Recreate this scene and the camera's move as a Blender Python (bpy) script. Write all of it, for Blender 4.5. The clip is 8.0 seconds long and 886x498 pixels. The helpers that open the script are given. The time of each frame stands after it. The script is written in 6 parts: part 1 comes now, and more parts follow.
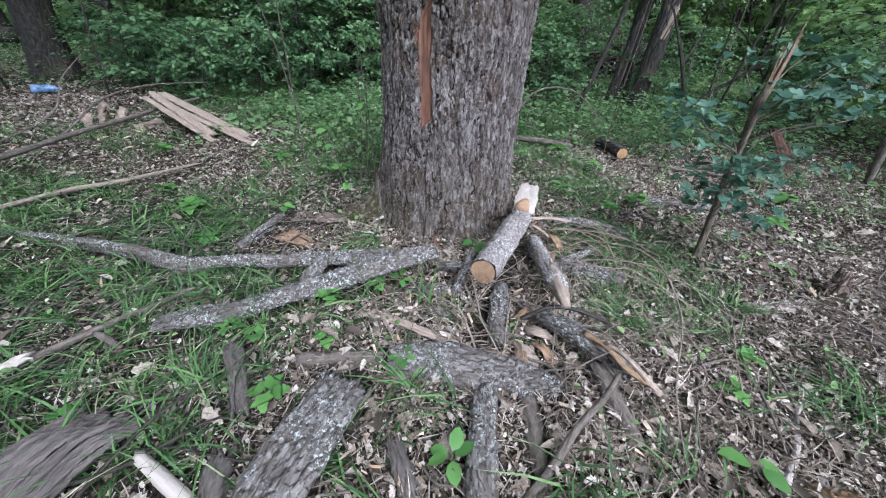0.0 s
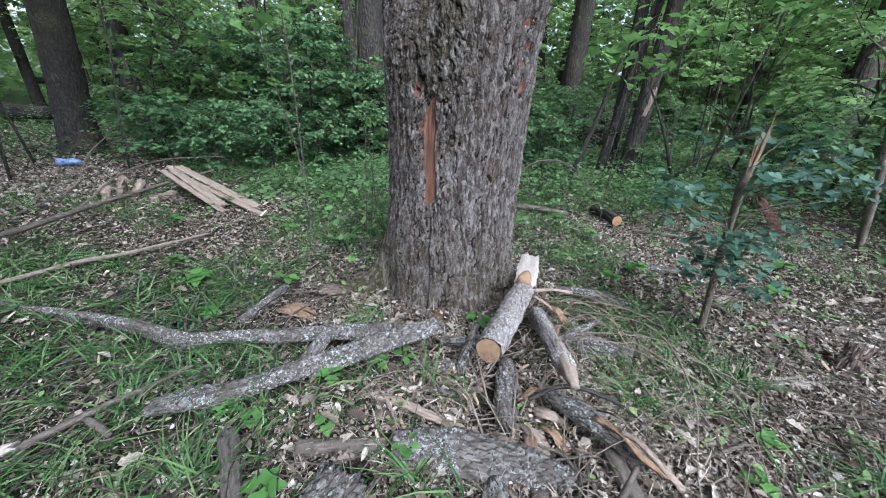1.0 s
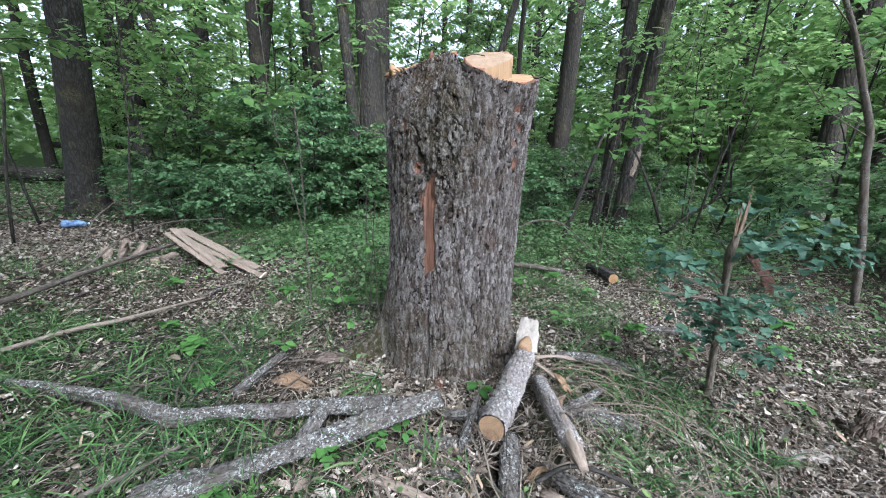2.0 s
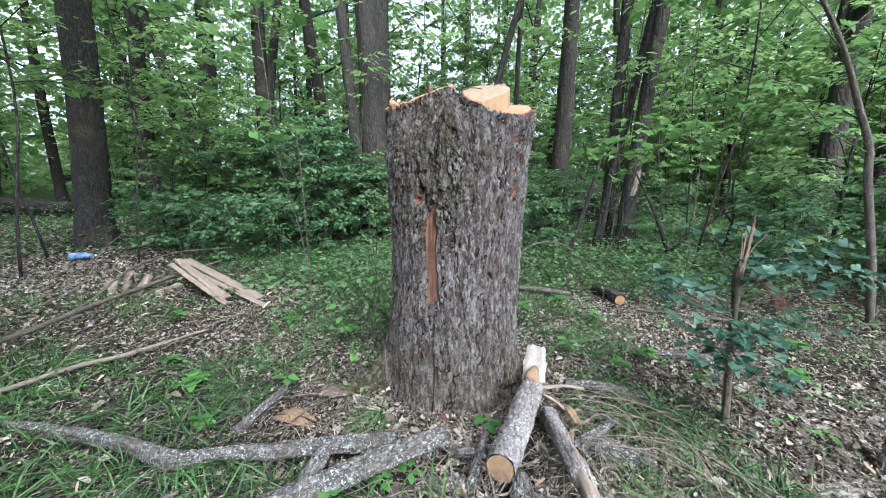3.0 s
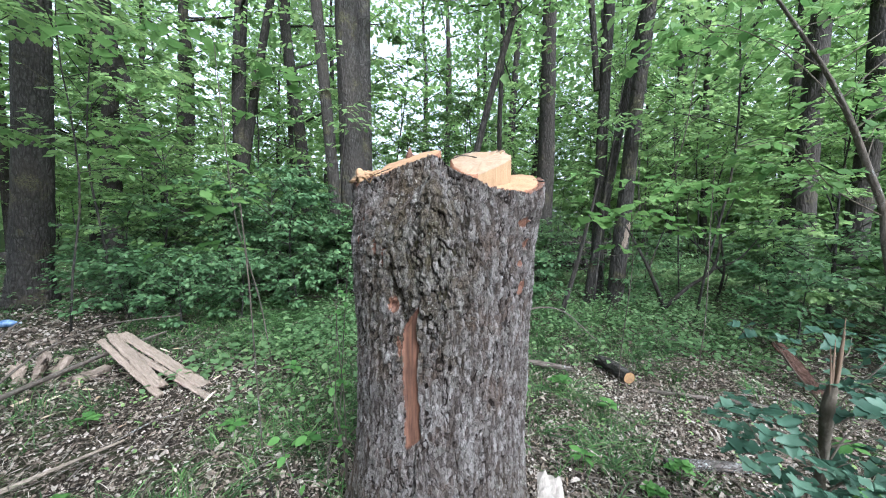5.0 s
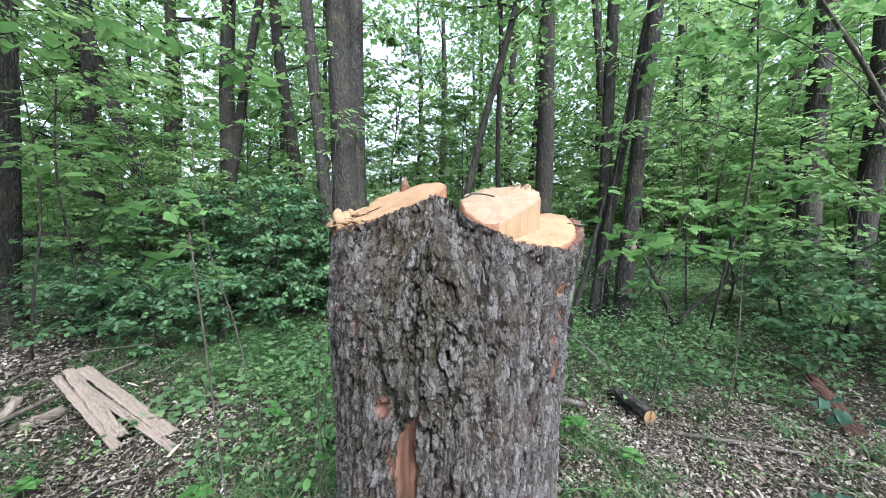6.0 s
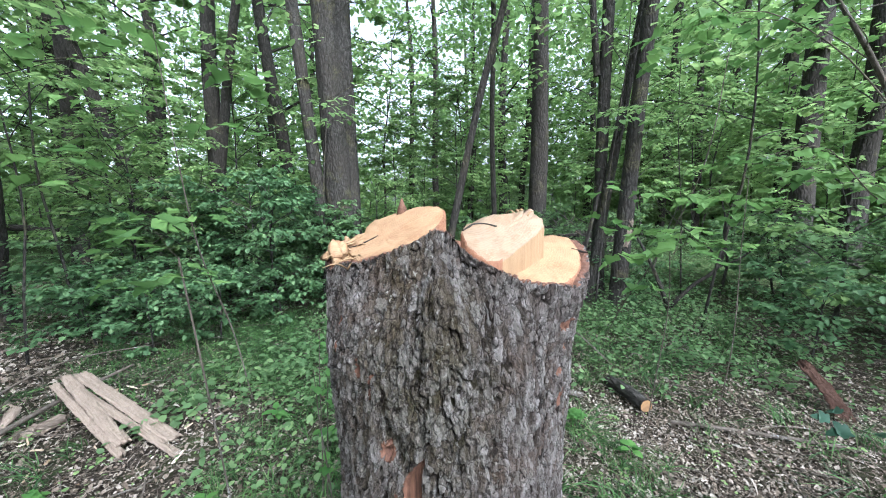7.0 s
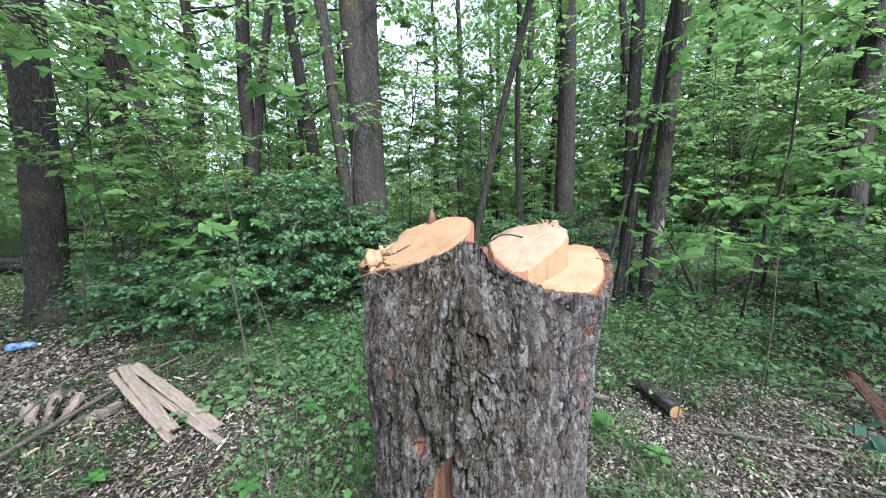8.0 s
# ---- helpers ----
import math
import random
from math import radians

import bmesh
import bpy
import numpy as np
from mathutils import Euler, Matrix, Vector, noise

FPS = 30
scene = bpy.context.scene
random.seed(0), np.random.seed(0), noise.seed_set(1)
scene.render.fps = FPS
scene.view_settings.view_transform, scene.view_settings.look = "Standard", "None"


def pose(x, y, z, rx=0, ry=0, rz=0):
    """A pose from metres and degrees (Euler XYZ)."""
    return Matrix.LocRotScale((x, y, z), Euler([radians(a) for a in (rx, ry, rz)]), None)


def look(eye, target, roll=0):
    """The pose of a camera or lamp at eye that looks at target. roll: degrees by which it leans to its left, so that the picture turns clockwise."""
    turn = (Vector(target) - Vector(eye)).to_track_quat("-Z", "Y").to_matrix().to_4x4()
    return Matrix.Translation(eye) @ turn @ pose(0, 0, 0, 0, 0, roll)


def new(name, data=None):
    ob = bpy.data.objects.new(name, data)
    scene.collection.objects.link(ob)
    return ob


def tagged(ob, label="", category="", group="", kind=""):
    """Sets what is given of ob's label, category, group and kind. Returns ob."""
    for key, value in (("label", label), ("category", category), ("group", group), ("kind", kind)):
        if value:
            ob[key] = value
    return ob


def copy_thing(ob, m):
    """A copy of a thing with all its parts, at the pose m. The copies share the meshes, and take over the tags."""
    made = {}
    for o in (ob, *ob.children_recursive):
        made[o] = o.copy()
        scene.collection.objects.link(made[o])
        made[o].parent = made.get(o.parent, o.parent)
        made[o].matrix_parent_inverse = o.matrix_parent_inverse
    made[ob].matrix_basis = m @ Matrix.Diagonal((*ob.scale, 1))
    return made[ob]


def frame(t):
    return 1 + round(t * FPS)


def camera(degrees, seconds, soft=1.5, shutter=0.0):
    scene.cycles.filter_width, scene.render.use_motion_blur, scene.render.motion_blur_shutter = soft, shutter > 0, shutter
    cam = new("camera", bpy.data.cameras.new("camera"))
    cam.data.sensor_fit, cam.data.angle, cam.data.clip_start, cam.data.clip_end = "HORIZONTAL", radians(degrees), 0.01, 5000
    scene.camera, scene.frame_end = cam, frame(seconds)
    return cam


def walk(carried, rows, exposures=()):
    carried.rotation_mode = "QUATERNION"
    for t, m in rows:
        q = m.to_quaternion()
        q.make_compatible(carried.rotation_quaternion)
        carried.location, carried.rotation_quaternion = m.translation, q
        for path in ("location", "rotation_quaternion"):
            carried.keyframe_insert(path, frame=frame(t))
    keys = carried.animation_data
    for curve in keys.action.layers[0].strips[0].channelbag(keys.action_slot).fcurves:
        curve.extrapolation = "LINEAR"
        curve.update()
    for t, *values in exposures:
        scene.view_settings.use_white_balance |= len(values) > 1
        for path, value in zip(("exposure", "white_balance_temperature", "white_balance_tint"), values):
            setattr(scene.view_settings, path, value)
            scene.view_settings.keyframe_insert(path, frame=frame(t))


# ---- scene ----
cam = camera(103.1, 8.0, soft=1.05)
EXPOSURE = 2.04
PATH = [
    (0, (-0.001, -0.022, 0.924), (0.053, 1.655, -0.164), 3.3),
    (0.5, (-0.009, -0.017, 0.956), (0.037, 1.748, 0.017), 2.9),
    (1, (-0.02, -0.01, 0.987), (0.023, 1.824, 0.191), 2.8),
    (1.5, (-0.028, -0.011, 1.021), (0.02, 1.887, 0.392), 2.7),
    (1.7, (-0.032, -0.012, 1.038), (0.017, 1.905, 0.467), 2.6),
    (3, (-0.027, 0.004, 1.09), (-0.003, 1.963, 0.687), 0.8),
    (3.5, (0.007, 0.044, 1.129), (-0.011, 2.026, 0.859), 1.3),
    (4, (0.024, 0.108, 1.159), (-0.081, 2.09, 0.914), 2.7),
    (4.5, (0.007, 0.256, 1.186), (-0.008, 2.238, 0.918), 2.3),
    (5, (-0.026, 0.403, 1.244), (0.092, 2.392, 1.072), 0.8),
    (5.2, (-0.044, 0.457, 1.271), (0.078, 2.448, 1.123), 1.1),
    (6.3, (-0.036, 0.748, 1.42), (0.118, 2.734, 1.238), 0.6),
    (6.5, (-0.041, 0.757, 1.448), (0.151, 2.738, 1.247), 1.5),
    (7, (-0.047, 0.739, 1.492), (0.124, 2.713, 1.22), -0.6),
    (7.5, (-0.057, 0.713, 1.513), (-0.001, 2.69, 1.214), -1.1),
    (8, (-0.061, 0.692, 1.525), (-0.026, 2.673, 1.247), -1.0),
]
walk(cam, [(t, look(eye, target, roll)) for t, eye, target, roll in PATH], exposures=[(0, EXPOSURE - 0.35, 5380, 16), (1.5, EXPOSURE - 0.33, 5420, 13), (3, EXPOSURE - 0.1, 5500, 11), (8, EXPOSURE + 0.03, 5480, 11)])

# ---- world and sun: an overcast day under a thin canopy ----
world = bpy.data.worlds.new("sky")
scene.world = world
world.use_nodes = True
wn = world.node_tree
sky = wn.nodes.new("ShaderNodeTexSky")
sky.sky_type = "NISHITA"
sky.sun_disc = False
sky.sun_elevation, sky.sun_rotation = radians(47), radians(157)
sky.air_density, sky.dust_density, sky.ozone_density = 1.0, 4.0, 1.0
bg = next(n for n in wn.nodes if n.type == "BACKGROUND")
bg.inputs["Strength"].default_value = 0.15
veil = wn.nodes.new("ShaderNodeHueSaturation")
veil.inputs["Saturation"].default_value = 0.3
wn.links.new(sky.outputs[0], veil.inputs["Color"])
wn.links.new(veil.outputs[0], bg.inputs["Color"])
sun_data = bpy.data.lights.new("sun", "SUN")
sun_data.energy, sun_data.angle, sun_data.color = 2.0, radians(40), (1.0, 0.98, 0.95)
sun = new("sun", sun_data)
sun.matrix_world = look((6, -14, 17), (0, 1, 0))


# ---- materials ----
class Nodes:
    """A short way to build a node material."""

    def __init__(self, name):
        self.mat = bpy.data.materials.new(name)
        self.mat.use_nodes = True
        self.tree = self.mat.node_tree
        self.tree.nodes.clear()
        self.out = self.tree.nodes.new("ShaderNodeOutputMaterial")

    def add(self, kind, values=None, **props):
        n = self.tree.nodes.new(kind)
        for k, v in props.items():
            setattr(n, k, v)
        for k, v in (values or {}).items():
            if isinstance(v, bpy.types.NodeSocket):
                self.tree.links.new(v, n.inputs[k])
            else:
                n.inputs[k].default_value = v
        return n

    def coords(self, scale=(1, 1, 1)):
        tc = self.add("ShaderNodeTexCoord")
        return self.add("ShaderNodeMapping", {"Vector": tc.outputs["Object"], "Scale": scale}).outputs[0]

    def noise(self, vec, scale, detail=4, rough=0.6):
        return self.add("ShaderNodeTexNoise", {"Vector": vec, "Scale": scale, "Detail": detail, "Roughness": rough}).outputs[0]

    def ramp(self, fac, stops):
        n = self.add("ShaderNodeValToRGB", {"Fac": fac})
        e = n.color_ramp.elements
        while len(e) < len(stops):
            e.new(0.5)
        for el, (p, c) in zip(e, stops):
            el.position = p
            el.color = (*c, 1) if len(c) == 3 else c
        return n.outputs[0]

    def step(self, fac, lo, hi):
        return self.add("ShaderNodeMapRange", {"Value": fac, "From Min": lo, "From Max": hi}, interpolation_type="SMOOTHSTEP").outputs[0]

    def mix(self, fac, a, b, how="MIX"):
        n = self.add("ShaderNodeMix", data_type="RGBA", blend_type=how)
        for sock, v in ((n.inputs[0], fac), (n.inputs[6], a), (n.inputs[7], b)):
            if isinstance(v, bpy.types.NodeSocket):
                self.tree.links.new(v, sock)
            else:
                sock.default_value = v if not isinstance(v, tuple) else (*v, 1)
        return n.outputs[2]

    def bump(self, height, strength, distance):
        return self.add("ShaderNodeBump", {"Height": height, "Strength": strength, "Distance": distance}).outputs[0]

    def surface(self, color, rough=0.9, normal=None, translucent=0.0, spec=0.3):
        vals = {"Base Color": color if isinstance(color, bpy.types.NodeSocket) else (*color, 1), "Roughness": rough, "Specular IOR Level": spec}
        if normal is not None:
            vals["Normal"] = normal
        s = self.add("ShaderNodeBsdfPrincipled", vals).outputs[0]
        if translucent:
            t = self.add("ShaderNodeBsdfTranslucent", {"Color": vals["Base Color"]}).outputs[0]
            s = self.add("ShaderNodeMixShader", {0: translucent, 1: s, 2: t}).outputs[0]
        self.tree.links.new(s, self.out.inputs[0])
        return self.mat


def bark_material(name, dark, mid, pale, lichen=0.3, moss=0.0, plate=False, scale=1.0, ridged=True, crust=(0.27, 0.285, 0.27)):
    m = Nodes(name)
    v = m.coords((scale, scale, scale))
    tall = m.coords((scale, scale, 0.22 * scale))
    fine = m.noise(tall, 70, 6, 0.7)
    wide = m.noise(v, 5, 4)
    ridge = m.add("ShaderNodeTexVoronoi", {"Vector": m.coords((scale, scale, 0.28 * scale)), "Scale": 34.0, "Randomness": 1.0}, feature="DISTANCE_TO_EDGE").outputs["Distance"]
    col = m.ramp(fine, [(0.25, dark), (0.5, mid), (0.78, pale)])
    flake = m.add("ShaderNodeTexVoronoi", {"Vector": m.add("ShaderNodeVectorMath", {0: m.coords((scale, scale, 0.4 * scale)), 1: m.add("ShaderNodeVectorMath", {0: m.add("ShaderNodeTexNoise", {"Vector": v, "Scale": 60.0}).outputs["Color"], "Scale": 0.012}, operation="SCALE").outputs[0]}, operation="ADD").outputs[0], "Scale": 95.0}, feature="F1").outputs["Color"]
    flake = m.add("ShaderNodeSeparateColor", {0: flake}).outputs[0]
    col = m.mix((0.6 if plate else 0.45) if ridged else 0.15, col, m.ramp(flake, [(0.0, tuple(x * 0.6 for x in mid)), (0.6, mid), (0.95, pale)]))
    if plate:
        p = m.add("ShaderNodeAttribute", attribute_name="plate").outputs["Fac"]
        c = m.add("ShaderNodeAttribute", attribute_name="cell").outputs["Fac"]
        # furrows between the plates take the dark colour, painted-in shade
        col = m.mix(m.step(p, 0.05, 0.75), dark, col)
        col = m.mix(m.add("ShaderNodeMath", {0: c, 1: 0.45}, operation="MULTIPLY").outputs[0], col, tuple(x * 0.62 for x in mid))
    else:
        col = m.mix(m.step(ridge if ridged else m.noise(v, 26, 5, 0.7), 0.0 if ridged else 0.36, 0.11 if ridged else 0.56), m.mix(0.6, col, dark), col)
    tone = m.noise(v, 2.3, 3)
    col = m.mix(m.step(tone, 0.35, 0.7), col, m.mix(0.5, col, (mid[0] * 1.08, mid[1] * 0.98, mid[2] * 0.88)))
    spots = m.noise(v, (90 if lichen < 0.5 else 105) if ridged else 85, 6, 0.72)
    spread = m.noise(v, 6, 3)
    if not lichen:
        spread = m.add("ShaderNodeValue").outputs[0]
    lic = m.add("ShaderNodeMath", {0: m.step(spots, 0.52, 0.6), 1: m.step(spread, 0.62 - 0.35 * lichen, 0.75 - 0.2 * lichen)}, operation="MULTIPLY").outputs[0]
    col = m.mix(lic, col, m.ramp(m.noise(v, 120, 2), [(0.3, crust), (0.7, tuple(1.45 * x for x in crust))]))
    if moss:
        mm = m.add("ShaderNodeMath", {0: m.step(wide, 0.62 - 0.25 * moss, 0.78 - 0.2 * moss), 1: m.step(m.noise(v, 90, 4), 0.38, 0.6)}, operation="MULTIPLY").outputs[0]
        col = m.mix(mm, col, m.ramp(m.noise(v, 160, 2), [(0.3, (0.055, 0.052, 0.026)), (0.7, (0.12, 0.108, 0.058))]))
    h = m.add("ShaderNodeMath", {0: m.step(ridge, 0.0, 0.25) if ridged else m.noise(v, 26, 6, 0.75), 1: fine}, operation="ADD").outputs[0] if not plate else m.add("ShaderNodeMath", {0: flake, 1: fine}, operation="ADD").outputs[0]
    return m.surface(col, 0.92, m.bump(h, 0.8 if not plate else 1.0, 0.012 if not plate else 0.016), spec=0.15)


def wood_material(name, a, b, rings=False, grain=(1, 1, 0.06), stain=(0.16, 0.09, 0.05), stained=0.3, spec=0.25, dusty=0.5):
    m = Nodes(name)
    v = m.coords()
    if rings:
        w = m.add("ShaderNodeTexWave", {"Vector": v, "Scale": 60.0, "Distortion": 5.0, "Detail": 3.0, "Detail Scale": 1.2}, wave_type="RINGS", rings_direction="Z").outputs["Fac"]
        saw = m.noise(m.coords((1, 9, 1)), 38, 3)
        f = m.add("ShaderNodeMath", {0: w, 1: saw}, operation="MULTIPLY_ADD")
        f.inputs[1].default_value = 0.05
        m.tree.links.new(saw, f.inputs[2])
        f = f.outputs[0]
    else:
        f = m.noise(m.coords(grain), 130, 7, 0.75)
    col = m.ramp(f, [(0.28, a), (0.75, b)])
    blot = m.noise(v, 15 if rings else 9, 5)
    lo, hi = (0.46, 0.66) if rings else (0.75 - 0.35 * stained, 0.95 - 0.25 * stained)
    col = m.mix(m.step(blot, lo, hi), col, m.mix(0.55 * (stained if rings else 1.0), col, stain))
    if rings:  # weathered patches, sawdust and torn fibres
        wide = m.noise(m.coords((1, 0.6, 1)), 34, 6, 0.65)
        col = m.mix(m.step(wide, 0.42, 0.62), col, m.mix(0.4, col, tuple(min(0.6, x * 1.35) for x in b)))
        col = m.mix(m.step(m.noise(m.coords((0.5, 1.6, 1)), 48, 6, 0.7), 0.58, 0.72), col, m.mix(0.45, col, stain))
        dust = m.add("ShaderNodeMath", {0: m.step(m.noise(v, 210, 4, 0.7), 0.54, 0.62), 1: m.step(m.noise(v, 11, 3), 0.42, 0.6)}, operation="MULTIPLY").outputs[0]
        col = m.mix(dust, col, m.mix(dusty, col, tuple(min(0.7, x * 1.5) for x in b)))
    return m.surface(col, 0.75, m.bump(f, 0.1 if rings else 0.7, 0.004), spec=spec)


def leaf_material(name, stops, translucent=0.4, rough=0.56, by_object=False, patch=0.35, mottle=0.0):
    m = Nodes(name)
    if by_object:
        r = m.add("ShaderNodeObjectInfo").outputs["Random"]
    else:
        r = m.add("ShaderNodeNewGeometry").outputs["Random Per Island"]
    n = m.noise(m.coords(), 1.1, 3)
    k = m.add("ShaderNodeMath", {0: m.step(n, 0.3, 0.7), 1: patch}, operation="MULTIPLY").outputs[0]
    k = m.add("ShaderNodeMath", {0: r, 1: 1 - patch, 2: k}, operation="MULTIPLY_ADD").outputs[0]
    col = m.ramp(k, stops)
    if mottle:
        col = m.mix(m.step(m.noise(m.coords(), 160, 5, 0.7), 0.62, 0.36), col, m.mix(mottle, col, (0.045, 0.032, 0.025)))
        col = m.mix(m.step(m.noise(m.coords(), 55, 4, 0.7), 0.55, 0.7), col, m.mix(0.6 * mottle, col, (0.3, 0.19, 0.13)))
    return m.surface(col, rough, translucent=translucent, spec=0.3)


def stump_bark_material():
    """Grey oak bark in small plates, shade painted near-black into the cracks, with a damp olive patch and pale crumbs
    of lichen.
    """
    m = Nodes("stump bark")
    v = m.coords()
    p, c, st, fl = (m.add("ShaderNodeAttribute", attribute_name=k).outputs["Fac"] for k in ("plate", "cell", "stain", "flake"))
    fibre = m.noise(m.coords((1, 1, 0.2)), 90, 6, 0.75)
    grit = m.noise(v, 190, 5, 0.75)
    tone = m.add("ShaderNodeMath", {0: c, 1: 0.3, 2: m.add("ShaderNodeMath", {0: fl, 1: 0.46, 2: m.add("ShaderNodeMath", {0: fibre, 1: 1.1, 2: -0.38}, operation="MULTIPLY_ADD").outputs[0]}, operation="MULTIPLY_ADD").outputs[0]}, operation="MULTIPLY_ADD").outputs[0]
    col = m.ramp(tone, [(0.2, (0.05, 0.039, 0.032)), (0.45, (0.122, 0.102, 0.09)), (0.66, (0.205, 0.182, 0.168)), (0.92, (0.35, 0.328, 0.306))])
    col = m.mix(m.step(m.noise(v, 7, 4), 0.5, 0.68), col, m.mix(0.5, col, (0.13, 0.085, 0.06)))
    col = m.mix(m.step(grit, 0.52, 0.3), col, m.mix(0.6, col, (0.035, 0.028, 0.023)))
    damp = m.add("ShaderNodeMath", {0: st, 1: m.step(m.noise(v, 26, 5, 0.7), 0.3, 0.58)}, operation="MULTIPLY").outputs[0]
    col = m.mix(damp, col, m.mix(0.72, col, (0.075, 0.058, 0.031)))
    bent = m.add("ShaderNodeVectorMath", {0: v, 1: m.add("ShaderNodeVectorMath", {0: m.add("ShaderNodeTexNoise", {"Vector": v, "Scale": 110.0, "Detail": 4.0}).outputs["Color"], "Scale": 0.02}, operation="SCALE").outputs[0]}, operation="ADD").outputs[0]
    spot = m.add("ShaderNodeTexVoronoi", {"Vector": bent, "Scale": 105.0, "Randomness": 1.0}, feature="F1")
    lone = m.step(m.add("ShaderNodeSeparateColor", {0: spot.outputs["Color"]}).outputs[0], 0.62, 0.9)
    crumb = m.add("ShaderNodeMath", {0: lone, 1: m.step(spot.outputs["Distance"], 0.5, 0.2)}, operation="MULTIPLY").outputs[0]
    crumb = m.add("ShaderNodeMath", {0: crumb, 1: m.step(m.noise(v, 12, 4), 0.4, 0.58)}, operation="MULTIPLY").outputs[0]
    crumb = m.add("ShaderNodeMath", {0: crumb, 1: m.add("ShaderNodeMath", {0: st, 1: 0.75, 2: 0.2}, operation="MULTIPLY_ADD").outputs[0]}, operation="MULTIPLY").outputs[0]
    col = m.mix(crumb, col, (0.4, 0.39, 0.34))
    # crevice shade put into the colour: near-black wherever the relief is low
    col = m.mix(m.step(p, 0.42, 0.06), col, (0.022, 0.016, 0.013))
    green = m.add("ShaderNodeMath", {0: m.add("ShaderNodeAttribute", attribute_name="moss").outputs["Fac"], 1: m.step(m.noise(v, 30, 5, 0.7), 0.36, 0.56)}, operation="MULTIPLY").outputs[0]
    col = m.mix(green, col, m.ramp(grit, [(0.3, (0.03, 0.03, 0.012)), (0.7, (0.095, 0.09, 0.035))]))
    bent = m.add("ShaderNodeVectorMath", {0: m.coords((1, 1, 0.3)), 1: m.add("ShaderNodeVectorMath", {0: m.add("ShaderNodeTexNoise", {"Vector": v, "Scale": 45.0, "Detail": 5.0}).outputs["Color"], "Scale": 0.03}, operation="SCALE").outputs[0]}, operation="ADD").outputs[0]
    edge = m.add("ShaderNodeTexVoronoi", {"Vector": bent, "Scale": 62.0}, feature="DISTANCE_TO_EDGE").outputs["Distance"]
    chip = m.add("ShaderNodeSeparateColor", {0: m.add("ShaderNodeTexVoronoi", {"Vector": bent, "Scale": 62.0}, feature="F1").outputs["Color"]}).outputs[1]
    col = m.mix(m.step(chip, 0.55, 0.95), col, m.mix(0.3, col, (0.36, 0.34, 0.315)))
    # flake edges darkened too, as shade under the flakes
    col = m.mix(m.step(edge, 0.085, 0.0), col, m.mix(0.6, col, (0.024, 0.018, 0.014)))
    h = m.add("ShaderNodeMath", {0: m.add("ShaderNodeMath", {0: fibre, 1: grit}, operation="ADD").outputs[0], 1: m.add("ShaderNodeMath", {0: m.step(edge, 0.0, 0.1), 1: m.add("ShaderNodeMath", {0: chip, 1: 0.8, 2: 0.4}, operation="MULTIPLY_ADD").outputs[0]}, operation="MULTIPLY").outputs[0]}, operation="ADD").outputs[0]
    return m.surface(col, 0.93, m.bump(h, 1.0, 0.013), spec=0.12)


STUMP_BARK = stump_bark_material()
LOG_BARK = bark_material("lichened log bark", (0.02, 0.016, 0.013), (0.108, 0.096, 0.086), (0.285, 0.268, 0.25), 0.78, 0.25, plate=True, crust=(0.32, 0.345, 0.33))
SAWN_BARK = bark_material("sawn log bark", (0.07, 0.058, 0.05), (0.245, 0.22, 0.205), (0.43, 0.405, 0.385), 0.9, 0.0, plate=True, crust=(0.4, 0.405, 0.39))
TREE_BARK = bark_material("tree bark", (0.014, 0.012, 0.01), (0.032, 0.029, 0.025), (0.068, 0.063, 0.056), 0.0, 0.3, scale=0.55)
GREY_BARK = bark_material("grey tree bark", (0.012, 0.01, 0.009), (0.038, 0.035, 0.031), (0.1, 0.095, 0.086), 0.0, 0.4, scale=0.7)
TWIG_BARK = bark_material("twig bark", (0.045, 0.037, 0.03), (0.11, 0.095, 0.08), (0.21, 0.188, 0.162), 0.3, ridged=False)
STRAW_TWIG = bark_material("straw-grey twig bark", (0.1, 0.08, 0.062), (0.2, 0.168, 0.135), (0.33, 0.285, 0.235), 0.0, ridged=False)
GREY_WOOD = wood_material("weathered wood", (0.2, 0.17, 0.145), (0.42, 0.38, 0.34), stained=0.5)
SAPLING_BARK = bark_material("sapling bark", (0.045, 0.038, 0.028), (0.115, 0.1, 0.078), (0.2, 0.178, 0.145), 0.0, ridged=False)
BROWN_SPLIT = wood_material("torn sapling wood", (0.075, 0.048, 0.03), (0.2, 0.14, 0.095), stained=0.5)
PALE_WOOD = wood_material("fresh split wood", (0.25, 0.215, 0.182), (0.42, 0.378, 0.335), stained=0.5)
PLANK_WOOD = wood_material("split plank wood", (0.13, 0.096, 0.073), (0.31, 0.252, 0.2), stained=0.5)
CUT_WOOD = wood_material("sawn end grain", (0.205, 0.122, 0.06), (0.28, 0.174, 0.096), rings=True, stain=(0.2, 0.09, 0.04), stained=0.75)
CREAM_CUT = wood_material("sawn heartwood", (0.165, 0.113, 0.068), (0.225, 0.163, 0.108), rings=True, stain=(0.2, 0.105, 0.05), stained=0.75)
RIM_WOOD = wood_material("reddish rim under the bark", (0.12, 0.05, 0.026), (0.27, 0.135, 0.075), stain=(0.09, 0.04, 0.022), stained=0.6)
SPLIT_SIDE = wood_material("torn heartwood side", (0.19, 0.115, 0.058), (0.3, 0.2, 0.11), stain=(0.14, 0.07, 0.03), stained=0.7)
OLD_CUT = wood_material("old sawn end", (0.1, 0.06, 0.034), (0.23, 0.15, 0.088), rings=True, stain=(0.05, 0.03, 0.018), stained=1.5, dusty=0.15)
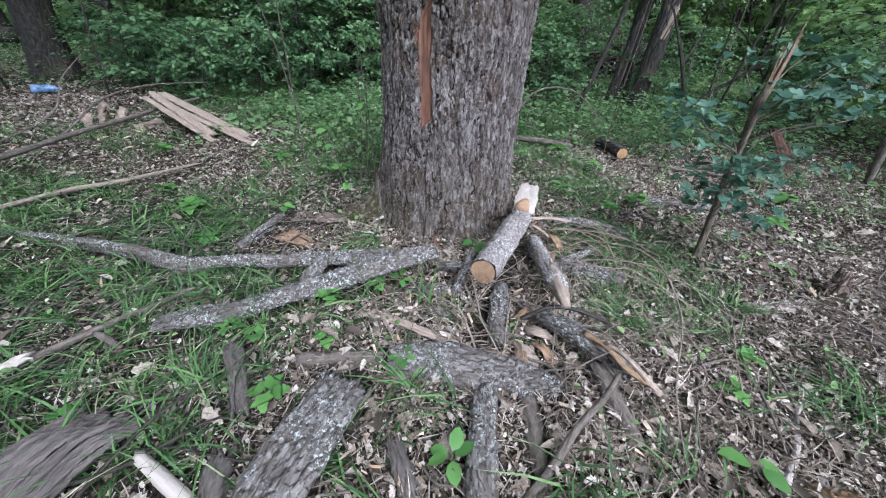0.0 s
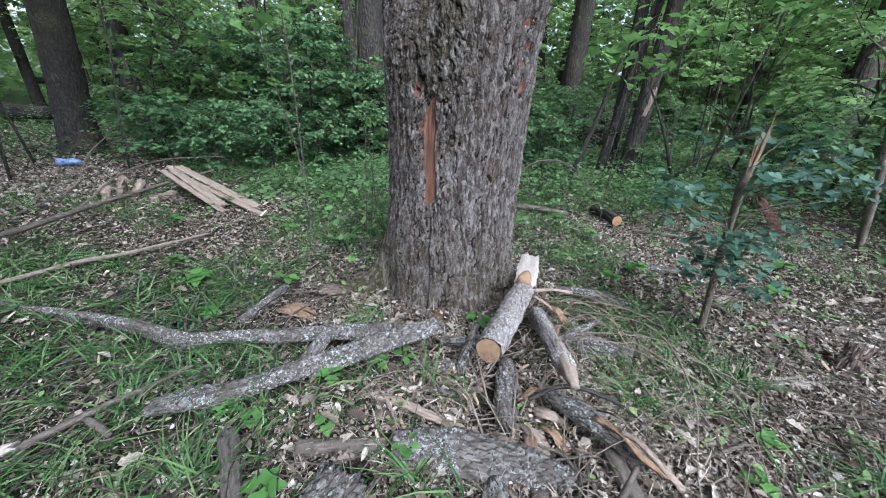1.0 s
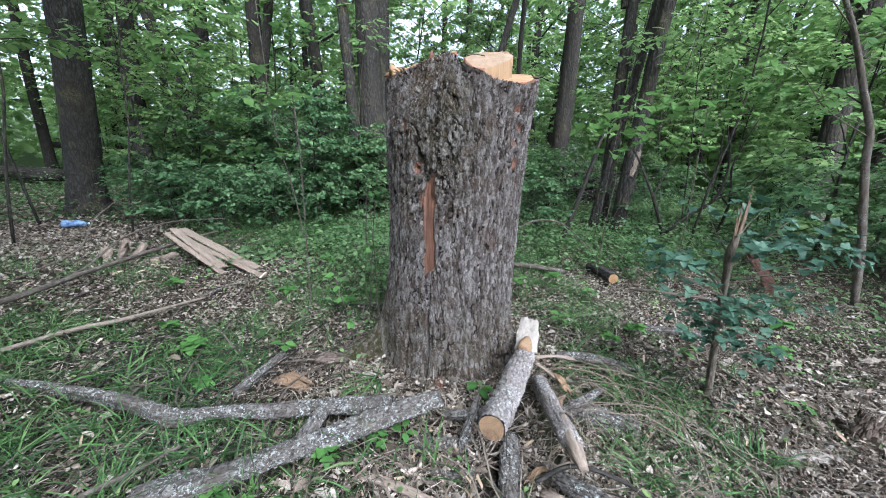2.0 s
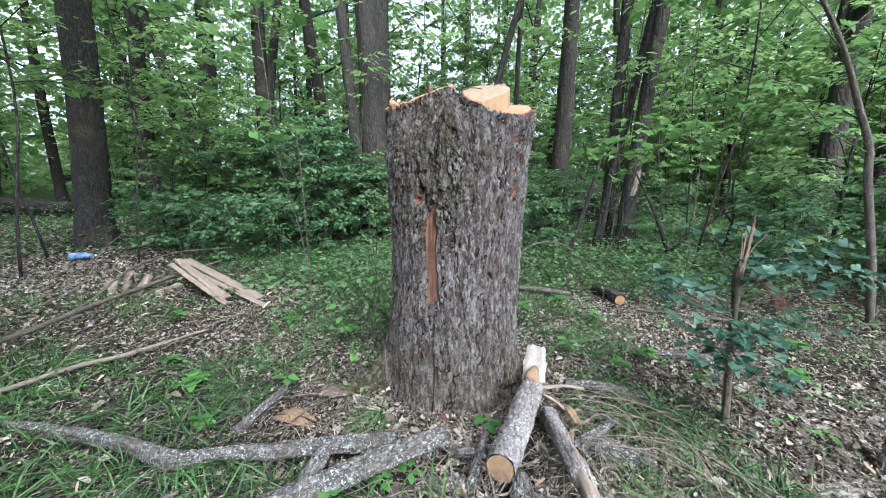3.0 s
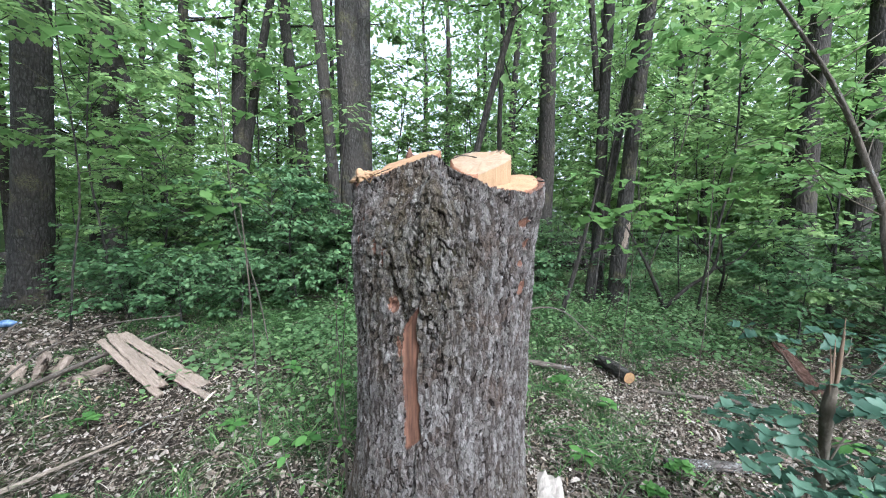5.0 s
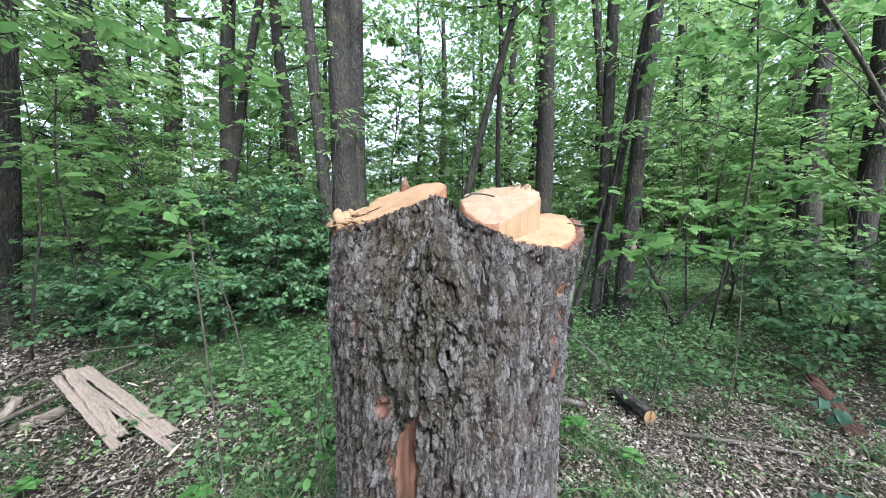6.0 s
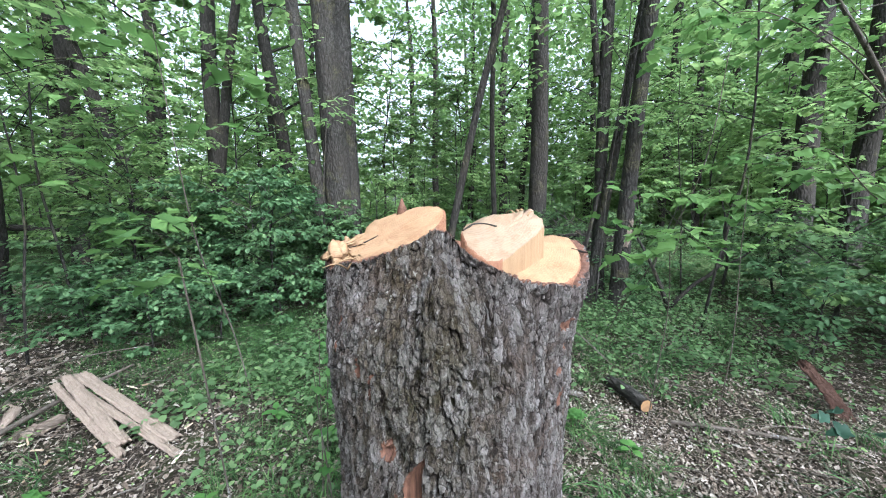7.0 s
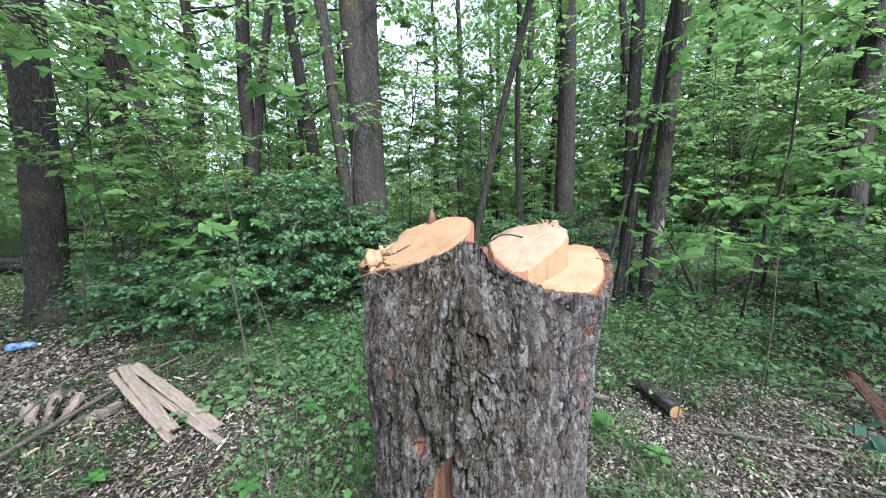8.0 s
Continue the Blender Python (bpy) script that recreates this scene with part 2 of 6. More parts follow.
DULL_CUT = wood_material("dull sawn end", (0.13, 0.075, 0.034), (0.23, 0.14, 0.066), rings=True, stain=(0.05, 0.03, 0.016), stained=1.4, dusty=0.15)
RED_WOOD = wood_material("bare reddish wood", (0.028, 0.014, 0.01), (0.225, 0.112, 0.07), stain=(0.05, 0.025, 0.018), stained=1.0, grain=(0.55, 0.55, 0.035))
ORANGE_WOOD = wood_material("rotten orange wood", (0.09, 0.055, 0.032), (0.3, 0.2, 0.12), stain=(0.1, 0.055, 0.03), stained=0.7)
FIBRE = wood_material("grey rotten fibre", (0.014, 0.011, 0.009), (0.15, 0.132, 0.117), stain=(0.05, 0.04, 0.032), stained=0.9, grain=(0.6, 0.6, 0.07))
BARK_SLAB = bark_material("loose bark", (0.045, 0.033, 0.026), (0.15, 0.116, 0.096), (0.3, 0.245, 0.21), 0.1, plate=True)
CANOPY = leaf_material("canopy leaves", [(0.0, (0.093, 0.169, 0.055)), (0.5, (0.164, 0.273, 0.09)), (1.0, (0.256, 0.392, 0.136))], 0.58)
UNDER = leaf_material("understorey leaves", [(0.0, (0.098, 0.174, 0.06)), (0.5, (0.18, 0.289, 0.104)), (1.0, (0.327, 0.452, 0.169))], 0.55)
DARK = leaf_material("dark bush leaves", [(0.0, (0.05, 0.108, 0.046)), (0.6, (0.098, 0.185, 0.078)), (1.0, (0.18, 0.285, 0.12))], 0.45)
# understorey greens darkened: shade under the bushes put into the colour
FLOOR_LEAF = leaf_material("herb leaves with painted shade", [(0.0, (0.07, 0.135, 0.055)), (0.6, (0.14, 0.235, 0.098)), (1.0, (0.24, 0.345, 0.15))], 0.55)
# paler copy of the canopy greens: distance haze painted into the colour
HAZED_LEAF = leaf_material("distant leaves with painted haze", [(0.0, (0.131, 0.223, 0.078)), (0.5, (0.202, 0.316, 0.109)), (1.0, (0.273, 0.398, 0.147))], 0.6)
RED_BARK = bark_material("red inner bark", (0.02, 0.012, 0.009), (0.065, 0.036, 0.026), (0.125, 0.078, 0.06), 0.0, plate=True)
MAPLE = leaf_material("bluish maple leaves", [(0.0, (0.022, 0.056, 0.034)), (0.6, (0.045, 0.098, 0.062)), (1.0, (0.1, 0.17, 0.115))], 0.3, by_object=True, patch=0.2)
PALE_MAPLE = leaf_material("pale maple leaves", [(0.0, (0.075, 0.155, 0.045)), (0.6, (0.125, 0.23, 0.066)), (1.0, (0.185, 0.31, 0.095))], 0.5, by_object=True, patch=0.2)
WEED = leaf_material("weed leaves", [(0.0, (0.05, 0.13, 0.03)), (1.0, (0.115, 0.245, 0.06))], 0.4, by_object=True, patch=0.2)
GRASS = leaf_material("grass blades", [(0.0, (0.012, 0.028, 0.009)), (0.35, (0.036, 0.08, 0.024)), (0.74, (0.082, 0.168, 0.046)), (0.88, (0.115, 0.175, 0.064)), (1.0, (0.32, 0.28, 0.2))], 0.25, 0.62, patch=0.2)
LITTER = leaf_material("dry leaf litter", [(0.0, (0.026, 0.02, 0.014)), (0.25, (0.105, 0.082, 0.06)), (0.5, (0.208, 0.168, 0.13)), (0.72, (0.34, 0.295, 0.242)), (0.9, (0.43, 0.385, 0.33)), (1.0, (0.55, 0.505, 0.445))], 0.12, 0.85, patch=0.15, mottle=0.5)
CHIPS = leaf_material("wood chips", [(0.0, (0.22, 0.15, 0.09)), (0.6, (0.4, 0.31, 0.22)), (1.0, (0.58, 0.5, 0.4))], 0.05, 0.8)


def soil_material():
    m = Nodes("forest soil")
    v = m.coords()
    a, b = m.noise(v, 70, 7, 0.8), m.noise(v, 3, 4)
    col = m.ramp(a, [(0.38, (0.013, 0.01, 0.007)), (0.53, (0.05, 0.04, 0.03)), (0.67, (0.21, 0.173, 0.14)), (0.82, (0.38, 0.325, 0.27))])
    col = m.mix(m.step(b, 0.45, 0.7), col, m.mix(0.5, col, (0.06, 0.085, 0.028)))
    far = m.add("ShaderNodeVectorMath", {0: v}, operation="LENGTH").outputs["Value"]
    col = m.mix(m.step(far, 5.5, 10.0), col, m.mix(0.7, col, (0.05, 0.09, 0.025)))
    return m.surface(col, 0.95, m.bump(a, 1.0, 0.03), spec=0.1)


SOIL = soil_material()


# ---- building helpers ----
def ground_z(x, y):
    """Height of the forest floor: gentle swells and a mound round the stump."""
    near = np.exp(-((x - 0.05) ** 2 + (y - 1.62) ** 2) / 0.28)
    return (0.02 * np.sin(1.3 * x + 0.5) * np.sin(1.1 * y + 1.0) + 0.012 * np.sin(3.7 * x + 2.0 * y)
            + 0.008 * np.sin(7.0 * x - 5.0 * y + 1.0) + 0.09 * near)


def mesh_tris(name, verts, tris, material, smooth=False):
    me = bpy.data.meshes.new(name)
    verts, tris = np.asarray(verts, np.float32), np.asarray(tris, np.int32)
    me.vertices.add(len(verts))
    me.vertices.foreach_set("co", verts.ravel())
    me.loops.add(tris.size)
    me.loops.foreach_set("vertex_index", tris.ravel())
    me.polygons.add(len(tris))
    me.polygons.foreach_set("loop_start", np.arange(0, tris.size, tris.shape[1], dtype=np.int32))
    if smooth:
        me.polygons.foreach_set("use_smooth", np.ones(len(tris), bool))
    me.update(calc_edges=True)
    me.materials.append(material)
    return me


def put(name, me, parent=None, label="", m=None):
    ob = new(name, me)
    if parent is not None:
        ob.parent = parent
    if label:
        ob["label"] = label
    if m is not None:
        ob.matrix_basis = m
    return ob


def thing(name, x, y, z, label, category, group="", kind=""):
    ob = new(name)
    ob.empty_display_size = 0.1
    ob.location = (x, y, z)
    return tagged(ob, label, category, group, kind)


def spline(pts, n):
    """n points on a smooth curve through pts (rows may carry a radius too)."""
    p = np.asarray(pts, float)
    if len(p) == 2:
        return p[0] + (p[1] - p[0]) * np.linspace(0, 1, n)[:, None]
    q = np.vstack([2 * p[0] - p[1], p, 2 * p[-1] - p[-2]])
    out = []
    for s in np.linspace(0, len(p) - 1 - 1e-9, n):
        i, t = int(s), s - int(s)
        a, b, c, d = q[i], q[i + 1], q[i + 2], q[i + 3]
        out.append(0.5 * (2 * b + (c - a) * t + (2 * a - 5 * b + 4 * c - d) * t * t + (3 * b - a - 3 * c + d) * t ** 3))
    return np.array(out)


def tube(rows, rings, seg, rough=0.0, lump=0.0, seed=0, cap=True, flat=1.0):
    """Vertices and quads (as triangles) of a knotty tube through rows of x, y, z, radius."""
    rng = np.random.default_rng(seed)
    s = spline(rows, rings)
    c, rad = s[:, :3], np.maximum(s[:, 3], 0.0008)
    d = np.gradient(c, axis=0)
    d /= np.linalg.norm(d, axis=1)[:, None] + 1e-12
    up = np.array([0, 0, 1.0]) if abs(d[0, 2]) < 0.8 else np.array([0, 1.0, 0])
    a = np.cross(d, up)
    a /= np.linalg.norm(a, axis=1)[:, None] + 1e-12
    b = np.cross(a, d)
    th = np.linspace(0, 2 * np.pi, seg, endpoint=False)
    k = np.ones((rings, seg))
    if rough:
        g = rng.normal(size=(rings, seg))
        low = (g + np.roll(g, 1, 0) + np.roll(g, 2, 0) + np.roll(g, 3, 0)) / 2
        k += rough * (0.7 * low + 0.3 * rng.normal(size=(rings, seg)))
    if lump:
        ph = rng.uniform(0, 6.28, 6)
        t = np.linspace(0, 1, rings)[:, None]
        k += lump * (np.sin(2 * th + ph[0] + 3 * t) + 0.7 * np.sin(3 * th + ph[1] - 5 * t) + 0.6 * np.sin(9 * t + ph[2]) + 0.5 * np.sin(th + 17 * t + ph[3]))
    if rough:
        knots = max(3, rings // 14)
        lanes = rng.normal(size=(knots, seg))
        at = np.linspace(0, knots - 1, rings)
        lo = np.minimum(at.astype(int), knots - 2)
        k += 1.1 * rough * (lanes[lo] + (lanes[lo + 1] - lanes[lo]) * (at - lo)[:, None])
    rr = rad[:, None] * k
    v = c[:, None, :] + rr[..., None] * (np.cos(th)[None, :, None] * a[:, None, :] + flat * np.sin(th)[None, :, None] * b[:, None, :])
    v = v.reshape(-1, 3)
    i, j = np.meshgrid(np.arange(rings - 1), np.arange(seg), indexing="ij")
    p0, p1 = (i * seg + j).ravel(), (i * seg + (j + 1) % seg).ravel()
    f = np.vstack([np.c_[p0, p1, p1 + seg], np.c_[p0, p1 + seg, p0 + seg]])
    if cap:
        n = len(v)
        v = np.vstack([v, c[0], c[-1]])
        js = np.arange(seg)
        e = (rings - 1) * seg
        f = np.vstack([f, np.c_[np.full(seg, n), (js + 1) % seg, js], np.c_[np.full(seg, n + 1), e + js, e + (js + 1) % seg]])
    return v, f


def join(pieces):
    vs, fs, n = [], [], 0
    for v, f in pieces:
        vs.append(v)
        fs.append(np.asarray(f) + n)
        n += len(v)
    return np.vstack(vs), np.vstack(fs)


def strew(template, places, yaw, pitch, roll, size):
    """Copies of a small flat template (verts, tris), each turned and scaled, as one set of arrays."""
    tv, tf = np.asarray(template[0], float), np.asarray(template[1])
    n, k = len(places), len(tv)
    cy, sy, cp, sp, cr, sr = np.cos(yaw), np.sin(yaw), np.cos(pitch), np.sin(pitch), np.cos(roll), np.sin(roll)
    R = np.empty((n, 3, 3))
    R[:, 0] = np.c_[cy * cr - sy * sp * sr, -sy * cp, cy * sr + sy * sp * cr]
    R[:, 1] = np.c_[sy * cr + cy * sp * sr, cy * cp, sy * sr - cy * sp * cr]
    R[:, 2] = np.c_[-cp * sr, sp, cp * cr]
    v = np.einsum("nij,kj->nki", R, tv) * np.asarray(size)[:, None, None] + np.asarray(places)[:, None, :]
    f = tf[None] + (np.arange(n) * k)[:, None, None]
    return v.reshape(-1, 3), f.reshape(-1, 3)


def outline_leaf(pts, droop=0.12, fold=0.06):
    """A leaf of unit length along +y from its half outline; folded along the midrib."""
    half = [(x, y) for x, y in pts]
    ys = [0.0] + [y for _, y in half] + [1.0]
    mid = [(0, y, -droop * y * y) for y in ys]
    v, f = list(mid), []
    for side in (1, -1):
        base = len(v)
        v += [(side * x, y, -droop * y * y + fold * x * 2) for x, y in half]
        for i in range(len(half)):
            a, b = base + i, i + 1
            tri = [(b - 1, a, b)] if i == 0 else [(b - 1, a - 1, a), (b - 1, a, b)]
            f += tri if side == 1 else [t[::-1] for t in tri]
        last = (len(half), base + len(half) - 1, len(half) + 1)
        f += [last] if side == 1 else [last[::-1]]
    return v, f


SIMPLE_LEAF = ([(0, 0, 0), (0.4, 0.45, 0.06), (0, 1, -0.12), (-0.4, 0.45, 0.06)], [(0, 1, 2), (0, 2, 3)])
MID_LEAF = ([(0, 0, 0), (0.34, 0.28, 0.06), (0.3, 0.66, 0.02), (0, 1, -0.14), (-0.3, 0.66, 0.02), (-0.34, 0.28, 0.06)], [(0, 1, 2), (0, 2, 3), (0, 3, 4), (0, 4, 5)])
OVAL_LEAF = outline_leaf([(0.22, 0.22), (0.31, 0.5), (0.17, 0.8)])
OAK_LEAF = outline_leaf([(0.1, 0.12), (0.2, 0.27), (0.13, 0.36), (0.29, 0.52), (0.17, 0.62), (0.26, 0.78), (0.12, 0.92)], 0.28, 0.22)
MAPLE_LEAF = outline_leaf([(0.14, -0.04), (0.33, -0.02), (0.42, 0.12), (0.33, 0.2), (0.5, 0.36), (0.56, 0.54), (0.4, 0.53), (0.25, 0.52), (0.28, 0.66), (0.2, 0.72), (0.16, 0.88), (0.06, 0.93)], 0.2, 0.14)
MAPLE_LEAF = (MAPLE_LEAF[0] + [(-0.014, -0.7, -0.08), (0.014, -0.7, -0.08)], MAPLE_LEAF[1] + [(len(MAPLE_LEAF[0]), len(MAPLE_LEAF[0]) + 1, 0)])  # with its stalk
CHIP = ([(-0.12, 0, 0), (0.12, 0.05, 0), (0.08, 1, 0.02), (-0.1, 0.9, 0), (0.0, 0.5, 0.12)], [(0, 1, 4), (1, 2, 4), (2, 3, 4), (3, 0, 4)])
SHARD = ([(-0.2, 0, 0.12), (0.1, -0.15, 0), (0.25, 0.45, 0.2), (0.02, 1.0, 0.05), (-0.22, 0.6, 0.22), (0.0, 0.35, -0.06)], [(0, 1, 5), (1, 2, 5), (2, 3, 5), (3, 4, 5), (4, 0, 5)])


# ---- ground ----
def build_ground():
    near = np.concatenate([np.linspace(-4, 4.4, 150)])
    out = np.array([4.8, 5.4, 6.2, 7.2, 8.5, 10, 12, 15, 19, 25, 35, 60, 120, 300])
    xs = np.concatenate([-out[::-1] + 0.4, near, out])
    ys = np.concatenate([-out[::-1] + 3.5, np.linspace(-1.0, 6.5, 140), out + 2.2])
    X, Y = np.meshgrid(xs, ys, indexing="ij")
    rng = np.random.default_rng(3)
    Z = ground_z(X, Y) + rng.normal(size=X.shape) * 0.006 * (np.hypot(X, Y - 2) < 6)
    v = np.c_[X.ravel(), Y.ravel(), Z.ravel()]
    i, j = np.meshgrid(np.arange(len(xs) - 1), np.arange(len(ys) - 1), indexing="ij")
    a = (i * len(ys) + j).ravel()
    b = a + len(ys)
    q = np.vstack([np.c_[a, b, b + 1], np.c_[a, b + 1, a + 1]])
    ob = put("ground", mesh_tris("ground", v, q, SOIL, True))
    tagged(ob, "dark forest soil under dry leaf litter", "ground", kind="structure")


build_ground()


# ---- the tall stump ----
CX, CY = 0.052, 1.645


def smooth01(x):
    x = np.clip(x, 0, 1)
    return x * x * (3 - 2 * x)


def value_noise(u, v, seed, period):
    """Smooth noise on a sheet that closes round u after `period` cells."""
    rng = np.random.default_rng(seed)
    table = rng.uniform(-1, 1, (64, 256))
    iu, iv = np.floor(u).astype(int), np.floor(v).astype(int)
    fu, fv = smooth01(u - iu), smooth01(v - iv)
    at = lambda a, b: table[np.mod(a, period) % 64, np.mod(b, 256)]
    return (at(iu, iv) * (1 - fu) + at(iu + 1, iv) * fu) * (1 - fv) + (at(iu, iv + 1) * (1 - fu) + at(iu + 1, iv + 1) * fu) * fv


def bark_cells(u, v, nu, seed):
    """Plates of bark: distance to the crack between cells, and each cell's own number. u in cells round the trunk (closing after nu)."""
    rng = np.random.default_rng(seed)
    jit, own = rng.uniform(0.12, 0.88, (nu, 400, 2)), rng.uniform(0, 1, (nu, 400))
    iu, iv = np.floor(u).astype(int), np.floor(v).astype(int)
    f1, f2, who, tilt = np.full(u.shape, 9.0), np.full(u.shape, 9.0), np.zeros(u.shape), np.zeros(u.shape)
    for du in (-1, 0, 1):
        for dv in (-1, 0, 1):
            a, b = iu + du, iv + dv
            k = jit[np.mod(a, nu), np.mod(b, 400)]
            d = np.hypot(a + k[..., 0] - u, b + k[..., 1] - v)
            near = d < f1
            tilt = np.where(near, b + k[..., 1] - v, tilt)
            f2 = np.where(near, f1, np.minimum(f2, d))
            who = np.where(near, own[np.mod(a, nu), np.mod(b, 400)], who)
            f1 = np.where(near, d, f1)
    return f2 - f1, who, tilt


# the rim at the saw cuts: angle about the stump's axis (degrees), radius, height
RIM = [(-182, 0.317, 1.37), (-160, 0.313, 1.344), (-148, 0.285, 1.363), (-127, 0.255, 1.388), (-114, 0.224, 1.414), (-107, 0.185, 1.434), (-102, 0.175, 1.43), (-97, 0.17, 1.418), (-92, 0.185, 1.405), (-88, 0.21, 1.392), (-84, 0.224, 1.38), (-80, 0.242, 1.368), (-75, 0.26, 1.354),
       (-66, 0.276, 1.337), (-56, 0.312, 1.324), (-47, 0.335, 1.32), (-34, 0.34, 1.339), (-19, 0.335, 1.366), (-8, 0.322, 1.385), (15, 0.31, 1.37), (60, 0.3, 1.355), (120, 0.3, 1.355), (160, 0.31, 1.37), (178, 0.317, 1.37)]


def rim_at(th):
    d = np.degrees(th)
    q = np.array(RIM)
    return np.interp(d, q[:, 0], q[:, 1]), np.interp(d, q[:, 0], q[:, 2])


def left_cut(x, y):
    dy = y - 1.547
    return 1.345 + 0.4 * (x + 0.246) + np.where(dy < 0, 0.2, 0.33) * dy


def mid_cut(x, y):
    return 1.41 - 0.011 * (x - 0.046) + 0.69 * (y - 1.473)


def right_cut(x, y):
    return 1.332 + 0.35 * (y - 1.43)


def front(th, at, wide):
    """A bell round the angle `at` (degrees; -90 faces the camera)."""
    d = np.angle(np.exp(1j * (th - radians(at))))
    return np.exp(-(d / radians(wide)) ** 2)


def trunk_radius(th, z):
    r = 0.292 + 0.02 * smooth01((z - 0.5) / 0.8) + 0.012 * np.sin(2 * th + 0.6) + 0.007 * np.sin(3 * th + 1.0)
    low = np.exp(-np.maximum(z - 0.06, 0) / 0.13)
    r += 0.24 * front(th, -170, 10) * np.exp(-np.maximum(z - 0.08, 0) / 0.1)
    r += low * (0.045 + 0.1 * front(th, -20, 16) + 0.06 * front(th, -88, 22) + 0.1 * front(th, 70, 25) + 0.1 * front(th, 140, 20))
    r += 0.016 * np.exp(-((z - 0.32) / 0.2) ** 2) * front(th, -160, 30)
    top_r, top_z = rim_at(th)
    start = 1.1 + 0.19 * front(th, -99, 11)
    return r + (top_r - r) * smooth01((z - start) / np.maximum(top_z - start, 0.03)) ** 1.4


def build_stump():
    root = thing("tree_stump", CX, CY, 0.0, "tall stump of a felled oak with stepped fresh saw cuts", "stump")
    nz = 540
    th = np.concatenate([np.linspace(-np.pi, 0.1, 500, endpoint=False), np.linspace(0.1, np.pi, 70, endpoint=False)])
    nt = len(th)
    T = np.repeat(th[:, None], nz, 1)
    # the rim of each column follows the saw cuts
    rng = np.random.default_rng(11)
    rim = rim_at(th)[1] + 0.006 * value_noise((th + np.pi) * 9, th * 0 + 3.3, 5, 57) + rng.normal(size=nt) * 0.002
    Z = -0.06 + (rim[:, None] + 0.06) * np.linspace(0, 1, nz)[None, :]
    R = trunk_radius(T, Z)
    round_ = (T + np.pi) / (2 * np.pi)
    warp = 0.3 * value_noise(round_ * 24, Z * 5, 21, 24) + 0.32 * value_noise(round_ * 90, Z * 30, 22, 90) + 0.22 * value_noise(round_ * 200, Z * 75, 28, 200)
    # winding fissures that run up the trunk, upright plates between them, and small flakes on the plates
    deep = np.abs(value_noise(round_ * 64 + 1.3 * warp, Z * 5.5 + 0.3 * warp, 23, 64) + 0.25 * value_noise(round_ * 180, Z * 40, 24, 180))
    furrow = smooth01(deep / 0.17)
    gap1, own1, tilt1 = bark_cells(round_ * 104 + 1.1 * warp, Z * 14.5 + 0.5 * value_noise(round_ * 60, Z * 9, 26, 60), 104, 33)
    gap2, own2, tilt2 = bark_cells(round_ * 190 + 1.1 * warp, Z * 36 + 0.6 * warp, 190, 35)
    split, scale, own = smooth01(gap1 / 0.15), smooth01(gap2 / 0.13), own1
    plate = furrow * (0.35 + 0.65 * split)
    fine = value_noise((T + np.pi) * 60, Z * 50, 41, 64) + 0.6 * value_noise((T + np.pi) * 100, Z * 130, 42, 64)
    craggy = 0.8 + 0.55 * front(T, -112, 28) * smooth01((Z - 0.7) / 0.2)
    relief = craggy * (plate * (0.005 + 0.005 * own1 + 0.0025 * tilt1) + furrow * scale * (0.0055 * own2 + 0.003 * tilt2) + 0.0017 * fine) + 0.006 * value_noise((T + np.pi) * 6, Z * 8, 43, 38)
    relief *= 0.55 + 0.45 * smooth01((Z - 0.15) / 0.5)
    # worn, smoother foot and the strip where bark came away
    slot = smooth01((Z - 0.575 - 0.25 * (T - radians(-111))) / 0.015) * (1 - smooth01((Z - 0.955 - 0.4 * (T - radians(-111))) / 0.03)) * smooth01(1.25 - 1.1 * np.abs((T - radians(-111.3) - 0.012 * np.sin(Z * 13)) / (0.088 + 0.022 * value_noise(0 * T + np.where(T > radians(-111.3), 3.5, 9.5), Z * 34, 29, 64))) ** 3)
    scar = front(T, -117, 5) * np.exp(-((Z - 0.99) / 0.06) ** 2) + 0.8 * np.exp(-((T - radians(-118) + 1.2 * (Z - 1.03)) / 0.05) ** 2) * np.exp(-((Z - 1.06) / 0.07) ** 2)
    strip = front(T, -104.5, 3.2) * smooth01((Z - 0.57) / 0.03) * (1 - smooth01((Z - 0.9) / 0.05))
    relief *= 1 - 0.75 * strip
    plate = plate * (1 - 0.35 * strip)
    crack = (1 - smooth01((Z - 0.58) / 0.02)) * np.exp(-((T - radians(-108.5) - 0.02 * np.sin(11 * Z)) / 0.009) ** 2)
    # lowers the mask so the crack is painted dark as well
    plate = plate * (1 - 0.8 * crack)
    R = R + relief * (1 - slot) - 0.012 * slot - 0.018 * scar - 0.022 * crack - 0.01
    flakes = np.zeros_like(R)
    for ang, zz, wa, wz in ((-46, 1.235, 3.2, 0.018), (-36, 1.17, 3.4, 0.017), (-40, 1.11, 2.2, 0.014), (-36, 1.03, 3.4, 0.03), (-150, 1.19, 1.5, 0.07), (-133, 1.16, 1.2, 0.03), (-118, 0.88, 0.8, 0.04), (-97, 0.1, 2.2, 0.035), (-81, 0.08, 2.0, 0.03), (-121, 1.0, 2.0, 0.03), (-126, 1.13, 0.8, 0.04)):
        flakes = np.maximum(flakes, smooth01(1.6 * front(T, ang, wa * 1.6) * np.exp(-((Z - zz) / wz) ** 2) - 0.35))
    R -= 0.007 * flakes
    # the bark's own thickness at the cut, and the sunken wood behind the saw cuts
    last_r, last_z = R[:, -1:], Z[:, -1:]
    R = np.hstack([R, last_r - 0.01, np.maximum(last_r - 0.03, 0.02), 0.5 * last_r, 0 * last_r + 0.001])
    Z = np.hstack([Z, last_z + 0.001, last_z - 0.012, 0.3 * last_z + 0.7 * 1.31, 0 * last_z + 1.3])
